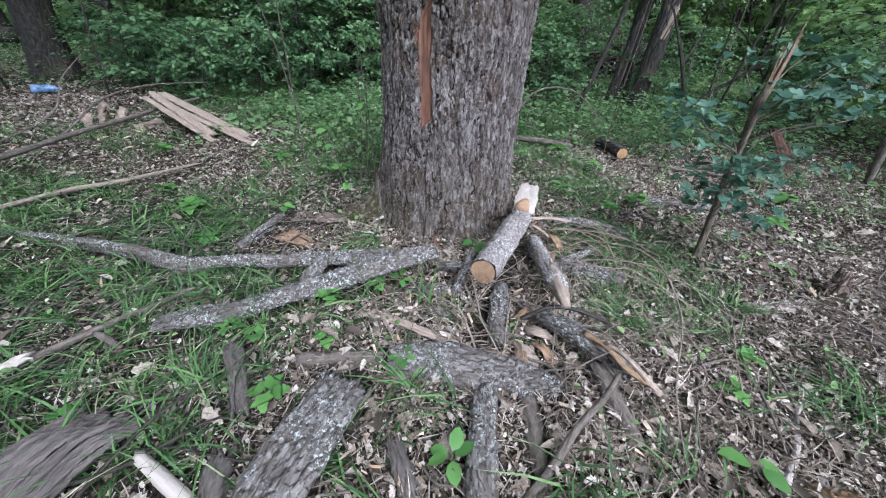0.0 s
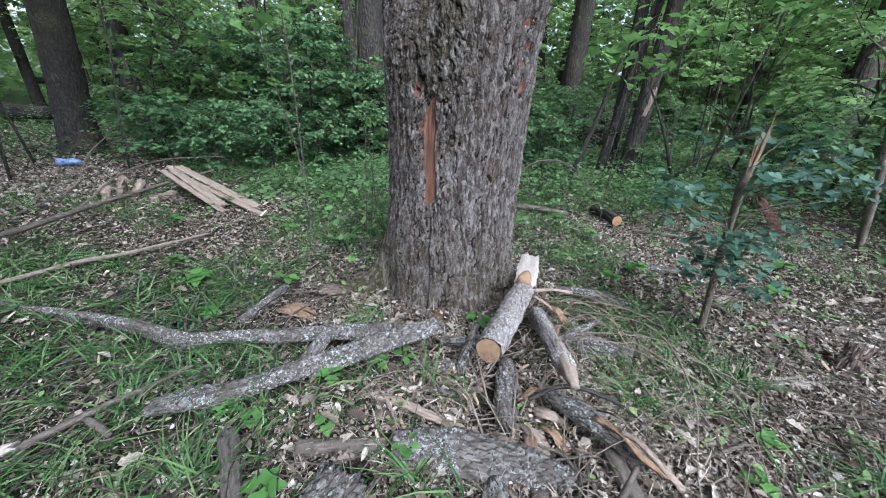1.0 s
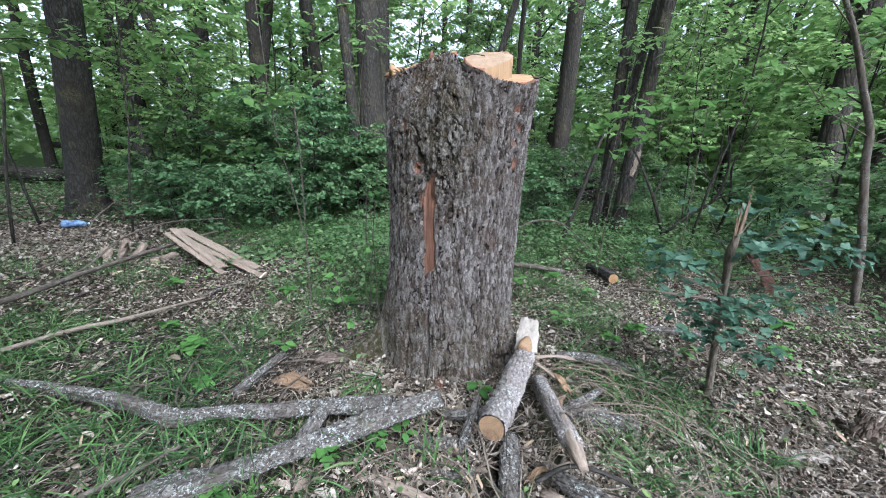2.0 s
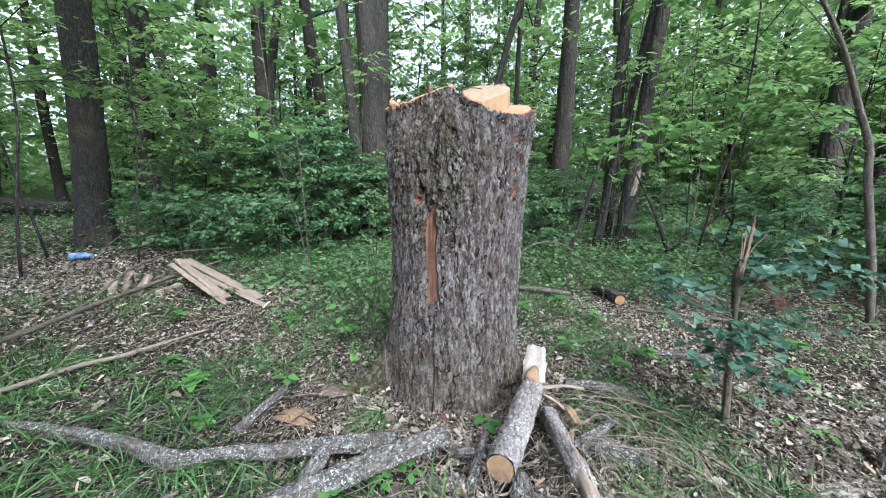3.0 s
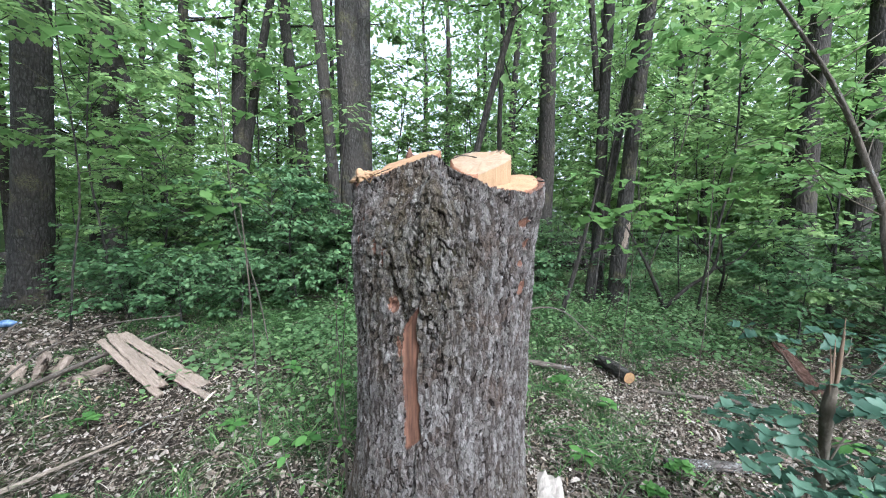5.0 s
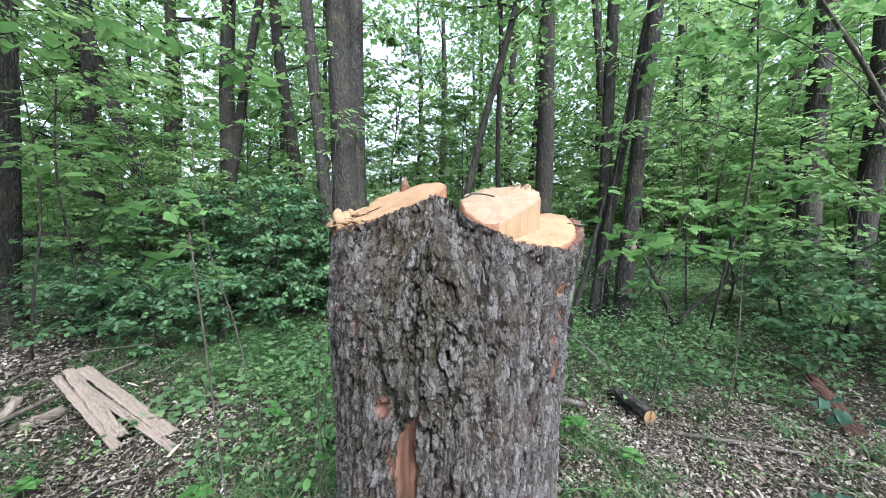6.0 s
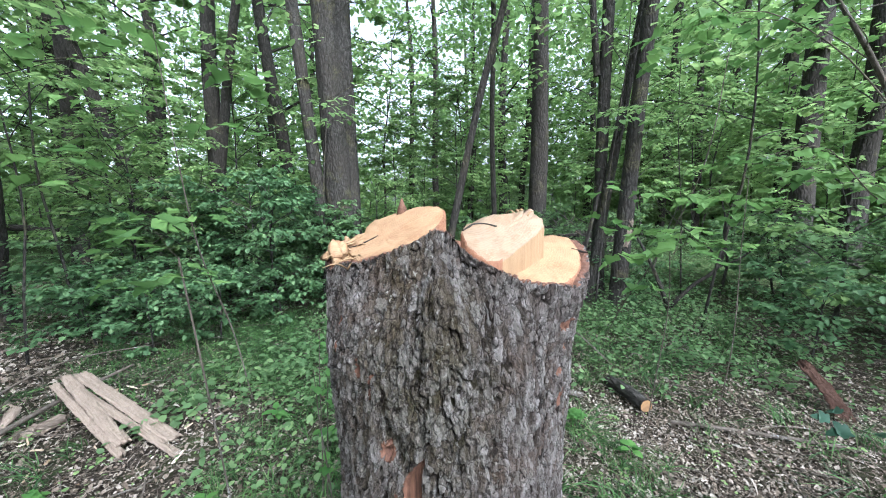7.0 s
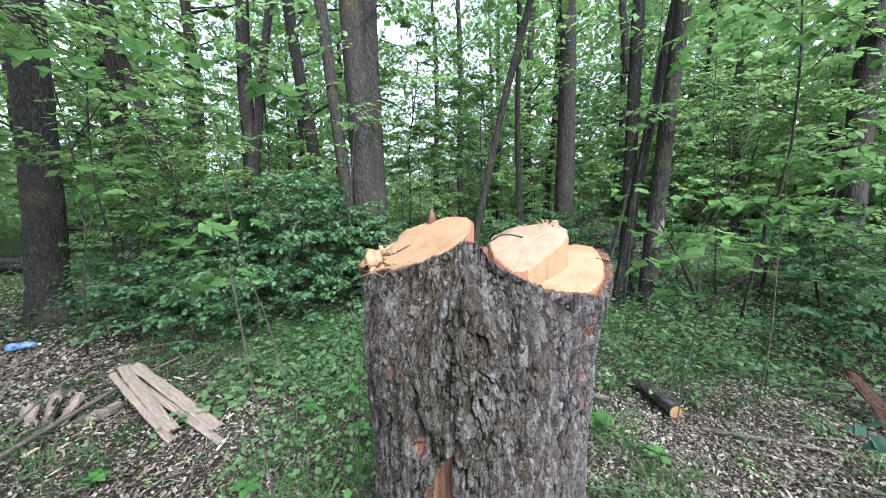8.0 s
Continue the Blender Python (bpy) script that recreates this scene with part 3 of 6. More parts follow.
    T = np.repeat(th[:, None], nz + 4, 1)
    plate, own, own2, scale, slot, flakes = (np.hstack([q] + [q[:, -1:]] * 4) for q in (plate, own, own2, scale, slot, flakes))
    flakes[:, -5:] = 1.0
    nz += 4
    X, Y = R * np.cos(T), R * np.sin(T)
    v = np.stack([X, Y, Z], -1).reshape(-1, 3)
    i, j = np.meshgrid(np.arange(nt), np.arange(nz - 1), indexing="ij")
    a, b = (i * nz + j).ravel(), (((i + 1) % nt) * nz + j).ravel()
    q = np.c_[a, b, b + 1, a + 1]
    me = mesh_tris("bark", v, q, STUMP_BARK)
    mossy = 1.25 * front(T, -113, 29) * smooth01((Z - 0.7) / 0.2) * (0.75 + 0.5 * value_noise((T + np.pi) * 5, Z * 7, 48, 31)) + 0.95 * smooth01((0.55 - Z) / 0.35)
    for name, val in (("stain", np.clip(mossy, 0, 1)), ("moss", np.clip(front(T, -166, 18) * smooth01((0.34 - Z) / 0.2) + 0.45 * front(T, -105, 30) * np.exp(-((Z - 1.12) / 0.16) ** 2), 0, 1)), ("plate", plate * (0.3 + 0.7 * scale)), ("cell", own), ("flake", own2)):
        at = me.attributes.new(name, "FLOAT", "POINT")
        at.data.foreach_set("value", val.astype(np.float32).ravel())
    me.materials.append(RED_WOOD)
    bare = (np.maximum(slot, flakes) > 0.5).reshape(nt, nz)
    idx = (bare[i.ravel(), j.ravel()]).astype(np.int32)
    me.polygons.foreach_set("material_index", idx)
    put("bark", me, root, "deeply furrowed grey-brown oak bark with a bare reddish strip")

    # the wood inside: three sawn levels, each a solid block on its own outline
    def block(name, outline, height, label, material, seed):
        rr = np.random.default_rng(seed)
        p = np.array(outline)
        for _ in range(2):
            q = np.roll(p, -1, 0)
            p = np.stack([0.8 * p + 0.2 * q, 0.2 * p + 0.8 * q], 1).reshape(-1, 2)
        p += rr.normal(size=p.shape) * 0.0012
        # keep within the bark
        if name != "middle_cut":
            p = p.mean(0) + (p - p.mean(0)) * 1.05
        at = np.arctan2(p[:, 1] - CY, p[:, 0] - CX)
        far = np.hypot(p[:, 0] - CX, p[:, 1] - CY)
        room = np.minimum(rim_at(at)[0], trunk_radius(at, 1.29)) - 0.013
        p = np.array((CX, CY)) + (p - (CX, CY)) * np.minimum(1, room / far)[:, None]
        n = len(p)
        c = p.mean(0)
        rings = [c + (p - c) * k for k in (1.0, 0.955, 0.6, 0.3)]
        vs = []
        for k, ring in enumerate(rings):
            z = height(ring[:, 0], ring[:, 1]) + rr.normal(size=n) * 0.0012 - (0.004 if k == 0 else 0)
            vs.append(np.c_[ring - (CX, CY), z])
        vs.append(np.c_[p - (CX, CY), np.full(n, 1.3)])
        vs.append(np.array([[*(c - (CX, CY)), float(height(*c))]]))
        v, f = np.vstack(vs), []
        for i in range(n):
            j = (i + 1) % n
            for k in range(3):
                a, b = k * n, (k + 1) * n
                f += [(a + i, a + j, b + j), (a + i, b + j, b + i)]
            f += [(3 * n + i, 3 * n + j, 5 * n), (i, 4 * n + i, 4 * n + j), (i, 4 * n + j, j)]
        me = mesh_tris(name, v, f, material)
        bm = bmesh.new()
        bm.from_mesh(me)
        bmesh.ops.recalc_face_normals(bm, faces=bm.faces)
        bm.to_mesh(me)
        bm.free()
        me.materials.append(SPLIT_SIDE)
        me.materials.append(RIM_WOOD)
        of = np.arange(len(me.polygons)) % 9
        edge = (p[:, 0] > -0.04) if name == "left_cut" else np.zeros(n, bool)
        barked = np.repeat(edge | (np.hypot(p[:, 0] - CX, p[:, 1] - CY) > np.minimum(rim_at(at)[0], trunk_radius(at, 1.29)) - 0.05), 9)
        me.polygons.foreach_set("material_index", np.where(of >= 7, np.where(barked | (name == "left_cut"), 2, 1), np.where((of < 2) & barked, 2, 0)).astype(np.int32))
        put(name, me, root, label)

    block("left_cut", [(-0.262, 1.63), (-0.217, 1.64), (-0.17, 1.64), (-0.165, 1.722), (-0.058, 1.7), (0.016, 1.64), (0.03, 1.57), (0.003, 1.5), (-0.037, 1.46), (-0.092, 1.458), (-0.178, 1.506), (-0.236, 1.548)], left_cut, "sloping fresh saw cut, pale orange oak", CUT_WOOD, 1)
    block("middle_cut", [(0.056, 1.49), (0.06, 1.508), (0.131, 1.549), (0.2, 1.552), (0.242, 1.572), (0.24, 1.545), (0.258, 1.535), (0.246, 1.505), (0.18, 1.457), (0.112, 1.409), (0.091, 1.422), (0.063, 1.45)], mid_cut, "raised split block of pale heartwood", CREAM_CUT, 2)
    block("right_cut", [(0.118, 1.458), (0.16, 1.54), (0.293, 1.63), (0.362, 1.6), (0.362, 1.532), (0.33, 1.452), (0.28, 1.398), (0.235, 1.392), (0.199, 1.415), (0.144, 1.442)], right_cut, "lower fresh saw cut, pale orange oak", CUT_WOOD, 3)
    # drying cracks in the sawn faces
    for pts in ([(0.062, 1.497), (0.09, 1.515), (0.115, 1.517), (0.14, 1.508)], [(0.335, 1.55), (0.352, 1.535), (0.366, 1.53)], [(-0.2, 1.6), (-0.17, 1.59), (-0.13, 1.6)]):
        top = mid_cut if pts[0][0] < 0.2 and pts[0][0] > 0 else (right_cut if pts[0][0] > 0.2 else left_cut)
        v, f = tube([(x - CX, y - CY, float(top(x, y)) + 0.0005, 0.0016 + 0.0012 * (k % 2)) for k, (x, y) in enumerate(pts)], 12, 6)
        put("crack", mesh_tris("crack", v, f, TREE_BARK), root, "dark drying crack")
    # torn splinters at the rims
    rng = np.random.default_rng(8)

    def splinter(x, y, z, l, w, yaw, pitch, material, label=""):
        p = [(0, 0, 0, w), (0, 0.5 * l, 0.01, w * 0.8), (0.003, l, 0.0, w * 0.15)]
        vv, ff = tube(p, 7, 6, 0.1, 0.1, int(rng.integers(1000)), flat=0.4)
        m = Matrix.Translation((x - CX, y - CY, z)) @ Euler((radians(pitch), 0, radians(yaw))).to_matrix().to_4x4()
        put("splinter", mesh_tris("splinter", vv, ff, material), root, label, m)

    splinter(-0.075, 1.7, 1.44, 0.06, 0.014, 10, 84, RED_WOOD, "thin upright reddish splinter")
    for k in range(15):
        a = radians(-178 + 32 * rng.random())
        r = 0.24 + 0.06 * rng.random()
        x, y = CX + r * math.cos(a), CY + r * math.sin(a)
        splinter(x, y, float(left_cut(x, y)) - 0.008, 0.03 + 0.03 * rng.random(), 0.004 + 0.003 * rng.random(), rng.uniform(0, 360), rng.uniform(-5, 25), SPLIT_SIDE)
    for k in range(16):
        q = rng.random()
        x, y = -0.235 + 0.03 * q + 0.02 * rng.normal(), 1.53 + 0.1 * q + 0.012 * rng.normal()
        splinter(x, y, 1.352 + 0.022 * q + 0.008 * rng.random(), 0.035 + 0.05 * rng.random(), 0.009 + 0.008 * rng.random(), rng.uniform(-50, 40), rng.uniform(5, 38), CUT_WOOD if k % 3 else SPLIT_SIDE, "torn pale wood at the cut's edge" if k == 0 else "")
    for k in range(5):
        splinter(0.2 + 0.05 * rng.random(), 1.54 + 0.03 * rng.random(), 1.455, 0.03 + 0.02 * rng.random(), 0.004, rng.uniform(-60, 30), rng.uniform(0, 20), SPLIT_SIDE)


build_stump()


# ---- logs, branches and torn wood on the floor ----
def grain_turn(rows):
    """A turn whose z axis runs from the first of the rows to the last, so that grain and furrows follow the piece."""
    d = Vector(rows[-1][:3]) - Vector(rows[0][:3])
    return d.to_track_quat("Z", "Y").to_matrix().to_4x4()


def bark_on(me, v, rings, seg, length, radius, seed, depth):
    """Presses plates and furrows into a tube's vertices and stores where the plates lie."""
    cells = max(5, int(2 * math.pi * radius / 0.014))
    u = np.tile(np.arange(seg) / seg * cells, (rings, 1))
    w = np.repeat(np.linspace(0, length / 0.04, rings)[:, None], seg, 1)
    u = u + 0.35 * np.sin(w * 0.9 + seed) + 0.2 * np.sin(w * 2.3)
    gap, own, tilt = bark_cells(u, w + 0.4 * np.sin(u * 1.7 + seed), cells, seed)
    plate = smooth01(gap / 0.25)
    n = rings * seg
    co = v[:n].reshape(rings, seg, 3)
    c = co.mean(1, keepdims=True)
    d = co - c
    d /= np.linalg.norm(d, axis=2, keepdims=True) + 1e-9
    co += d * (depth * (plate * (0.4 + 0.8 * own + 0.5 * tilt) - 0.5))[..., None]
    me.vertices.foreach_set("co", v.astype(np.float32).ravel())
    for name, val in (("plate", plate), ("cell", own)):
        full = np.ones(len(v), np.float32)
        full[:n] = val.ravel()
        me.attributes.new(name, "FLOAT", "POINT").data.foreach_set("value", full)
    me.update()


def log(name, rows, label, bark=LOG_BARK, cut=None, seg=28, rough=0.05, lump=0.05, seed=1, category="log", ends=(True, True), flat=1.0, group=""):
    """A log through rows of x, y, z, radius, with bark and, where cut is given, sawn or torn end faces."""
    rows = np.array(rows, float)
    o = rows[0, :3].copy()
    rows[:, :3] -= o
    length = np.linalg.norm(np.diff(rows[:, :3], axis=0), axis=1).sum()
    furrowed = bark in (LOG_BARK, SAWN_BARK, BARK_SLAB, RED_BARK)
    if furrowed:
        seg = 64
    rings = max(8, int(length / (0.0045 if furrowed else 0.014)))
    v, f = tube(rows, rings, seg, rough * (0.3 if furrowed else 1), lump, seed, cut is None, flat)
    turn = grain_turn(rows)
    local = v @ np.array(turn)[:3, :3]
    me = mesh_tris("bark", local, f, bark, not furrowed)
    if furrowed:
        bark_on(me, local, rings, seg, length, rows[:, 3].mean(), seed, 0.16 * rows[:, 3].mean())
    if cut is None:
        ob = put(name, me, m=Matrix.Translation(o) @ turn)
        return tagged(ob, label, category, group)
    root = thing(name, *o, label, category, group)
    put("bark", me, root, m=turn)
    for k, which in ((0, 0), (1, rings - 1)):
        if not ends[k]:
            continue
        ring = v[which * seg:(which + 1) * seg]
        c = ring.mean(0)
        ax = (rows[1, :3] - rows[0, :3]) if k == 0 else (rows[-2, :3] - rows[-1, :3])
        ax = ax / np.linalg.norm(ax)
        rng = np.random.default_rng(seed + k)
        vs, fs = [c - ax * 0.002], []
        for n, s in enumerate((0.33, 0.66, 0.93)):
            vs += list(c + (ring - c) * s - ax * 0.002 + ax * rng.normal(size=(seg, 1)) * 0.0003)
        for j in range(seg):
            jj = (j + 1) % seg
            fs.append((0, 1 + j, 1 + jj))
            for n in (0, 1):
                a, b = 1 + n * seg, 1 + (n + 1) * seg
                fs += [(a + j, b + j, b + jj), (a + j, b + jj, a + jj)]
        # own axes, so that the rings lie round the pith
        q = Vector(ax).to_track_quat("Z", "Y")
        m = Matrix.Translation(c) @ q.to_matrix().to_4x4()
        inv = np.array(m.inverted())
        vs = np.array(vs) @ inv[:3, :3].T + inv[:3, 3]
        put("cut_face", mesh_tris("cut_face", vs, fs, cut), root, "sawn end with growth rings", m)
    return root


def slab(name, rows, width, thick, label, material, seed=1, category="wood", side=None, jag=0.25, parent=None, group=""):
    """A flat torn piece through rows of x, y, z: rounded, uneven outline, ragged ends."""
    rows = np.array(rows, float)
    o = rows[0].copy() if parent is None else np.zeros(3)
    rows = rows - o
    rng = np.random.default_rng(seed)
    L = np.linalg.norm(np.diff(rows, axis=0), axis=1).sum()
    barky = material in (LOG_BARK, SAWN_BARK, BARK_SLAB, RED_BARK)
    n, k = max(10, int(L / (0.005 if barky else 0.01))), (40 if barky else 15)
    c = spline(rows, n)
    d = np.gradient(c, axis=0)
    d /= np.linalg.norm(d, axis=1)[:, None]
    s = np.cross(d, [0, 0, 1.0]) if side is None else np.tile(np.array(side, float), (n, 1))
    s /= np.linalg.norm(s, axis=1)[:, None]
    up = np.cross(s, d)
    w = width / 2 * (1 + jag * 0.5 * np.convolve(rng.normal(size=n + 6), np.ones(7) / 7, "valid") * 2)
    t = np.linspace(-1, 1, k)
    ends = rng.normal(size=(2, k)) * jag * width * 0.7
    along = np.zeros((n, k))
    m = min(6, n // 2)
    fall = np.linspace(1, 0, m)[:, None]
    along[:m] += ends[0] * fall
    along[-m:] += ends[1] * fall[::-1]
    groove = np.convolve(rng.normal(size=k + 2), np.ones(3) / 3, "valid") * 0.35
    relief = 0.25 * rng.normal(size=(n, k))
    plate = own = np.ones((n, k))
    if barky:
        gu = np.tile(np.linspace(0, width / 0.016, k), (n, 1))
        gw = np.repeat(np.linspace(0, L / 0.04, n)[:, None], k, 1)
        gap, own, tilt = bark_cells(gu + 0.4 * np.sin(gw + seed), gw + 0.4 * np.sin(2 * gu), 40, seed)
        plate = smooth01(gap / 0.22)
        relief = (0.008 * plate * (0.4 + 0.8 * own + 0.5 * tilt) - 0.004) / (thick / 2)
    prof = np.sqrt(np.maximum(0, 1 - np.abs(t) ** 4))
    top = c[:, None] + s[:, None] * (w[:, None] * t)[..., None] + d[:, None] * along[..., None] + up[:, None] * (thick / 2 * (prof * (1 + groove * (0.3 if barky else 1)) + relief))[..., None]
    bot = c[:, None] + s[:, None] * (w[:, None] * t)[..., None] + d[:, None] * along[..., None] - up[:, None] * (thick / 2 * prof)[None, :, None]
    v = np.vstack([top.reshape(-1, 3), bot.reshape(-1, 3)])
    N = n * k
    f = []
    for i in range(n - 1):
        for j in range(k - 1):
            a = i * k + j
            f += [(a, a + k, a + k + 1), (a, a + k + 1, a + 1)]
            a += N
            f += [(a, a + k + 1, a + k), (a, a + 1, a + k + 1)]
        for j in (0, k - 1):
            a, b = i * k + j, (i + 1) * k + j
            f += [(a, b + N, b), (a, a + N, b + N)] if j else [(a, b, b + N), (a, b + N, a + N)]
    for i in (0, n - 1):
        for j in range(k - 1):
            a, b = i * k + j, i * k + j + 1
            f += [(a, b, b + N), (a, b + N, a + N)] if i == 0 else [(a, b + N, b), (a, a + N, b + N)]
    turn = grain_turn(rows)
    me = mesh_tris(name, v @ np.array(turn)[:3, :3], f, material)
    if barky:
        for key, val in (("plate", plate), ("cell", own)):
            me.attributes.new(key, "FLOAT", "POINT").data.foreach_set("value", np.tile(val.astype(np.float32).ravel(), 2))
    if parent is not None:
        return put(name, me, parent, m=turn)
    return tagged(put(name, me, m=Matrix.Translation(o) @ turn), label, category, group)


# long lichen-covered log and its neighbour, both reaching to the stump's foot
log("lichened_log", [(-2.6, 1.52, 0.0, 0.021), (-1.972, 1.37, 0.02, 0.022), (-1.53, 1.29, 0.025, 0.024), (-1.237, 1.22, 0.035, 0.027), (-0.99, 1.135, 0.05, 0.034), (-0.84, 1.15, 0.06, 0.028), (-0.65, 1.14, 0.08, 0.032), (-0.43, 1.165, 0.09, 0.032), (-0.18, 1.16, 0.1, 0.033)],
    "long fallen branch thick with pale grey lichen lying in grass", seed=2, lump=0.2)
log("fallen_branch", [(-0.92, 0.83, 0.02, 0.026), (-0.8, 0.86, 0.03, 0.035), (-0.713, 0.885, 0.035, 0.037), (-0.594, 0.93, 0.05, 0.034), (-0.464, 0.975, 0.085, 0.03), (-0.345, 1.0, 0.115, 0.029), (-0.162, 1.05, 0.155, 0.027), (0.01, 1.105, 0.185, 0.026)],
    "crooked grey branch with furrowed bark leaning on the pile", bark=LOG_BARK, cut=GREY_WOOD, seed=5, lump=0.26, rough=0.16, flat=0.85)
log("branch_stub", [(-0.47, 0.985, 0.09, 0.022), (-0.43, 1.05, 0.13, 0.024), (-0.415, 1.09, 0.14, 0.02)], "short broken stub on the grey branch", seed=6, category="branch")
log("sawn_log", [(0.16, 0.875, 0.262, 0.043), (0.22, 1.0, 0.255, 0.045), (0.3, 1.18, 0.235, 0.044), (0.385, 1.37, 0.21, 0.04)],
    "short sawn log with dull brown end grain, propped on branches", bark=SAWN_BARK, cut=OLD_CUT, seed=9, rough=0.03, lump=0.03)
tip = thing("split_branch_end", 0.39, 1.38, 0.2, "white torn split end of a branch beside an orange knot", "branch")
slab("torn_blade", [(0, 0, 0.02), (0.05, 0.16, 0.03), (0.1, 0.32, 0.02)], 0.1, 0.018, "", PALE_WOOD, 12, parent=tip, jag=0.14)
v, f = tube([(-0.02, -0.035, 0.05, 0.027), (-0.005, 0.0, 0.055, 0.03), (0.015, 0.05, 0.05, 0.02)], 6, 14, 0.05, 0.05, 3)
put("cut_knot", mesh_tris("cut_knot", v, f, OLD_CUT), tip, "pale orange sawn knot")
for k, (a, b, w) in enumerate((((0.04, -0.01, 0.0), (0.225, 0.02, -0.02), 0.04), ((0.04, -0.03, -0.02), (0.13, -0.1, -0.06), 0.022))):
    slab("torn_strip", [a, ((a[0] + b[0]) / 2, (a[1] + b[1]) / 2 + 0.006, (a[2] + b[2]) / 2 + 0.006), b], w * 0.5, 0.01, "", PLANK_WOOD, 20 + k, parent=tip, jag=0.6)

log("stripped_branch", [(0.45, 1.33, 0.1, 0.033), (0.43, 1.15, 0.15, 0.034), (0.415, 0.95, 0.2, 0.031), (0.412, 0.86, 0.215, 0.027)], "grey branch with bark half stripped, resting on the pile", bark=SAWN_BARK, seed=13, lump=0.08)
log("stripped_end", [(0.418, 0.99, 0.2, 0.02), (0.412, 0.9, 0.215, 0.024), (0.406, 0.83, 0.225, 0.022), (0.401, 0.765, 0.232, 0.012)], "pale bare wood at the broken end of a branch", bark=PLANK_WOOD, seed=14, rough=0.12, lump=0.08, seg=16, category="branch")
log("rotten_branch", [(0.37, 0.86, 0.1, 0.022), (0.45, 0.75, 0.13, 0.026), (0.52, 0.66, 0.13, 0.022), (0.56, 0.6, 0.12, 0.016)], "dark broken branch with rotten orange heart", bark=LOG_BARK, seed=15, rough=0.12, lump=0.12, category="branch")
slab("orange_splinter", [(0.46, 0.72, 0.16), (0.5, 0.66, 0.172), (0.53, 0.6, 0.16), (0.575, 0.555, 0.152)], 0.013, 0.014, "orange and cream splintered wood with dark rot", ORANGE_WOOD, 16, "splinter", jag=0.5)
slab("cream_splinter", [(0.5, 0.66, 0.18), (0.53, 0.62, 0.185), (0.565, 0.575, 0.165), (0.6, 0.535, 0.14)], 0.014, 0.012, "thin cream-coloured splinter on rotten branch", PLANK_WOOD, 17, "splinter", jag=0.5)
log("grey_pole", [(0.5, 0.68, 0.08, 0.022), (0.52, 0.57, 0.06, 0.024), (0.54, 0.45, 0.035, 0.022)], "dark weathered grey branch piece", bark=TWIG_BARK, seed=18, category="branch")
log("side_log", [(0.55, 1.22, 0.06, 0.04), (0.66, 1.17, 0.05, 0.045), (0.78, 1.12, 0.045, 0.04)], "short lichened log lying beside the pile", seed=19)
log("under_log", [(0.27, 1.05, 0.06, 0.03), (0.245, 0.93, 0.05, 0.034), (0.222, 0.78, 0.035, 0.03)], "pale lichened log piece under the sawn log", seed=21, lump=0.08)
log("prop_stick", [(0.02, 1.12, 0.1, 0.016), (0.1, 1.08, 0.13, 0.018), (0.2, 1.1, 0.12, 0.016)], "short grey stick on the pile", seed=22, category="branch")
log("prop_stick", [(0.07, 0.98, 0.02, 0.013), (0.105, 1.02, 0.13, 0.014), (0.15, 1.1, 0.2, 0.011)], "short grey stick standing against the log", seed=23, category="branch")
log("prop_stick", [(-0.08, 1.02, 0.06, 0.02), (0.03, 1.01, 0.07, 0.022), (0.12, 1.02, 0.06, 0.018)], "lichened stick lying under the pile", seed=24, category="branch")
log("prop_stick", [(0.5, 1.18, 0.08, 0.014), (0.6, 1.2, 0.12, 0.016), (0.72, 1.3, 0.1, 0.012)], "grey stick lying across the pile", bark=LOG_BARK, seed=241, category="branch")
log("prop_stick", [(0.12, 1.2, 0.05, 0.012), (0.16, 1.08, 0.15, 0.013), (0.185, 1.0, 0.21, 0.01)], "grey stick standing against the log", bark=SAWN_BARK, seed=242, category="branch")
log("prop_stick", [(-0.05, 0.93, 0.04, 0.011), (0.06, 0.9, 0.05, 0.012), (0.16, 0.93, 0.045, 0.009)], "thin lichened stick on dry leaves", seed=243, category="branch")
log("dark_limb", [(0.3, 0.84, 0.1, 0.006), (0.42, 0.86, 0.14, 0.007), (0.56, 0.83, 0.12, 0.006), (0.66, 0.78, 0.07, 0.003)], "thin dark crooked limb lying over the pile", bark=GREY_BARK, seed=244, seg=12, category="branch")
log("pale_limb", [(0.6, 1.56, 0.1, 0.02), (0.74, 1.55, 0.1, 0.022), (0.88, 1.53, 0.08, 0.02), (1.02, 1.5, 0.05, 0.014)], "pale grey limb running out behind the pile", bark=LOG_BARK, seed=245, category="branch")
for k, (x, y, z, yaw, l, w) in enumerate(((0.52, 1.28, 0.14, 100, 0.12, 0.035), (0.5, 1.2, 0.1, 60, 0.1, 0.03), (0.36, 0.74, 0.05, 120, 0.09, 0.03), (0.28, 0.7, 0.05, 80, 0.12, 0.035), (0.33, 0.9, 0.06, 30, 0.08, 0.03))):
    c, n = math.cos(radians(yaw)) * l / 2, math.sin(radians(yaw)) * l / 2
    slab("torn_bark", [(x - c, y - n, z), (x, y, z + 0.02), (x + c, y + n, z)], w, 0.01, "red-brown torn strip of inner bark in the pile", (ORANGE_WOOD, BROWN_SPLIT)[k % 2], 250 + k, "bark", jag=0.5)
log("bark_log", [(-0.12, 0.7, 0.05, 0.04), (0.02, 0.69, 0.05, 0.055), (0.18, 0.655, 0.045, 0.056), (0.29, 0.635, 0.04, 0.047), (0.385, 0.62, 0.03, 0.028)], "weathered log half sunk in litter, pale lichen on bark", seed=25, rough=0.06, lump=0.08)
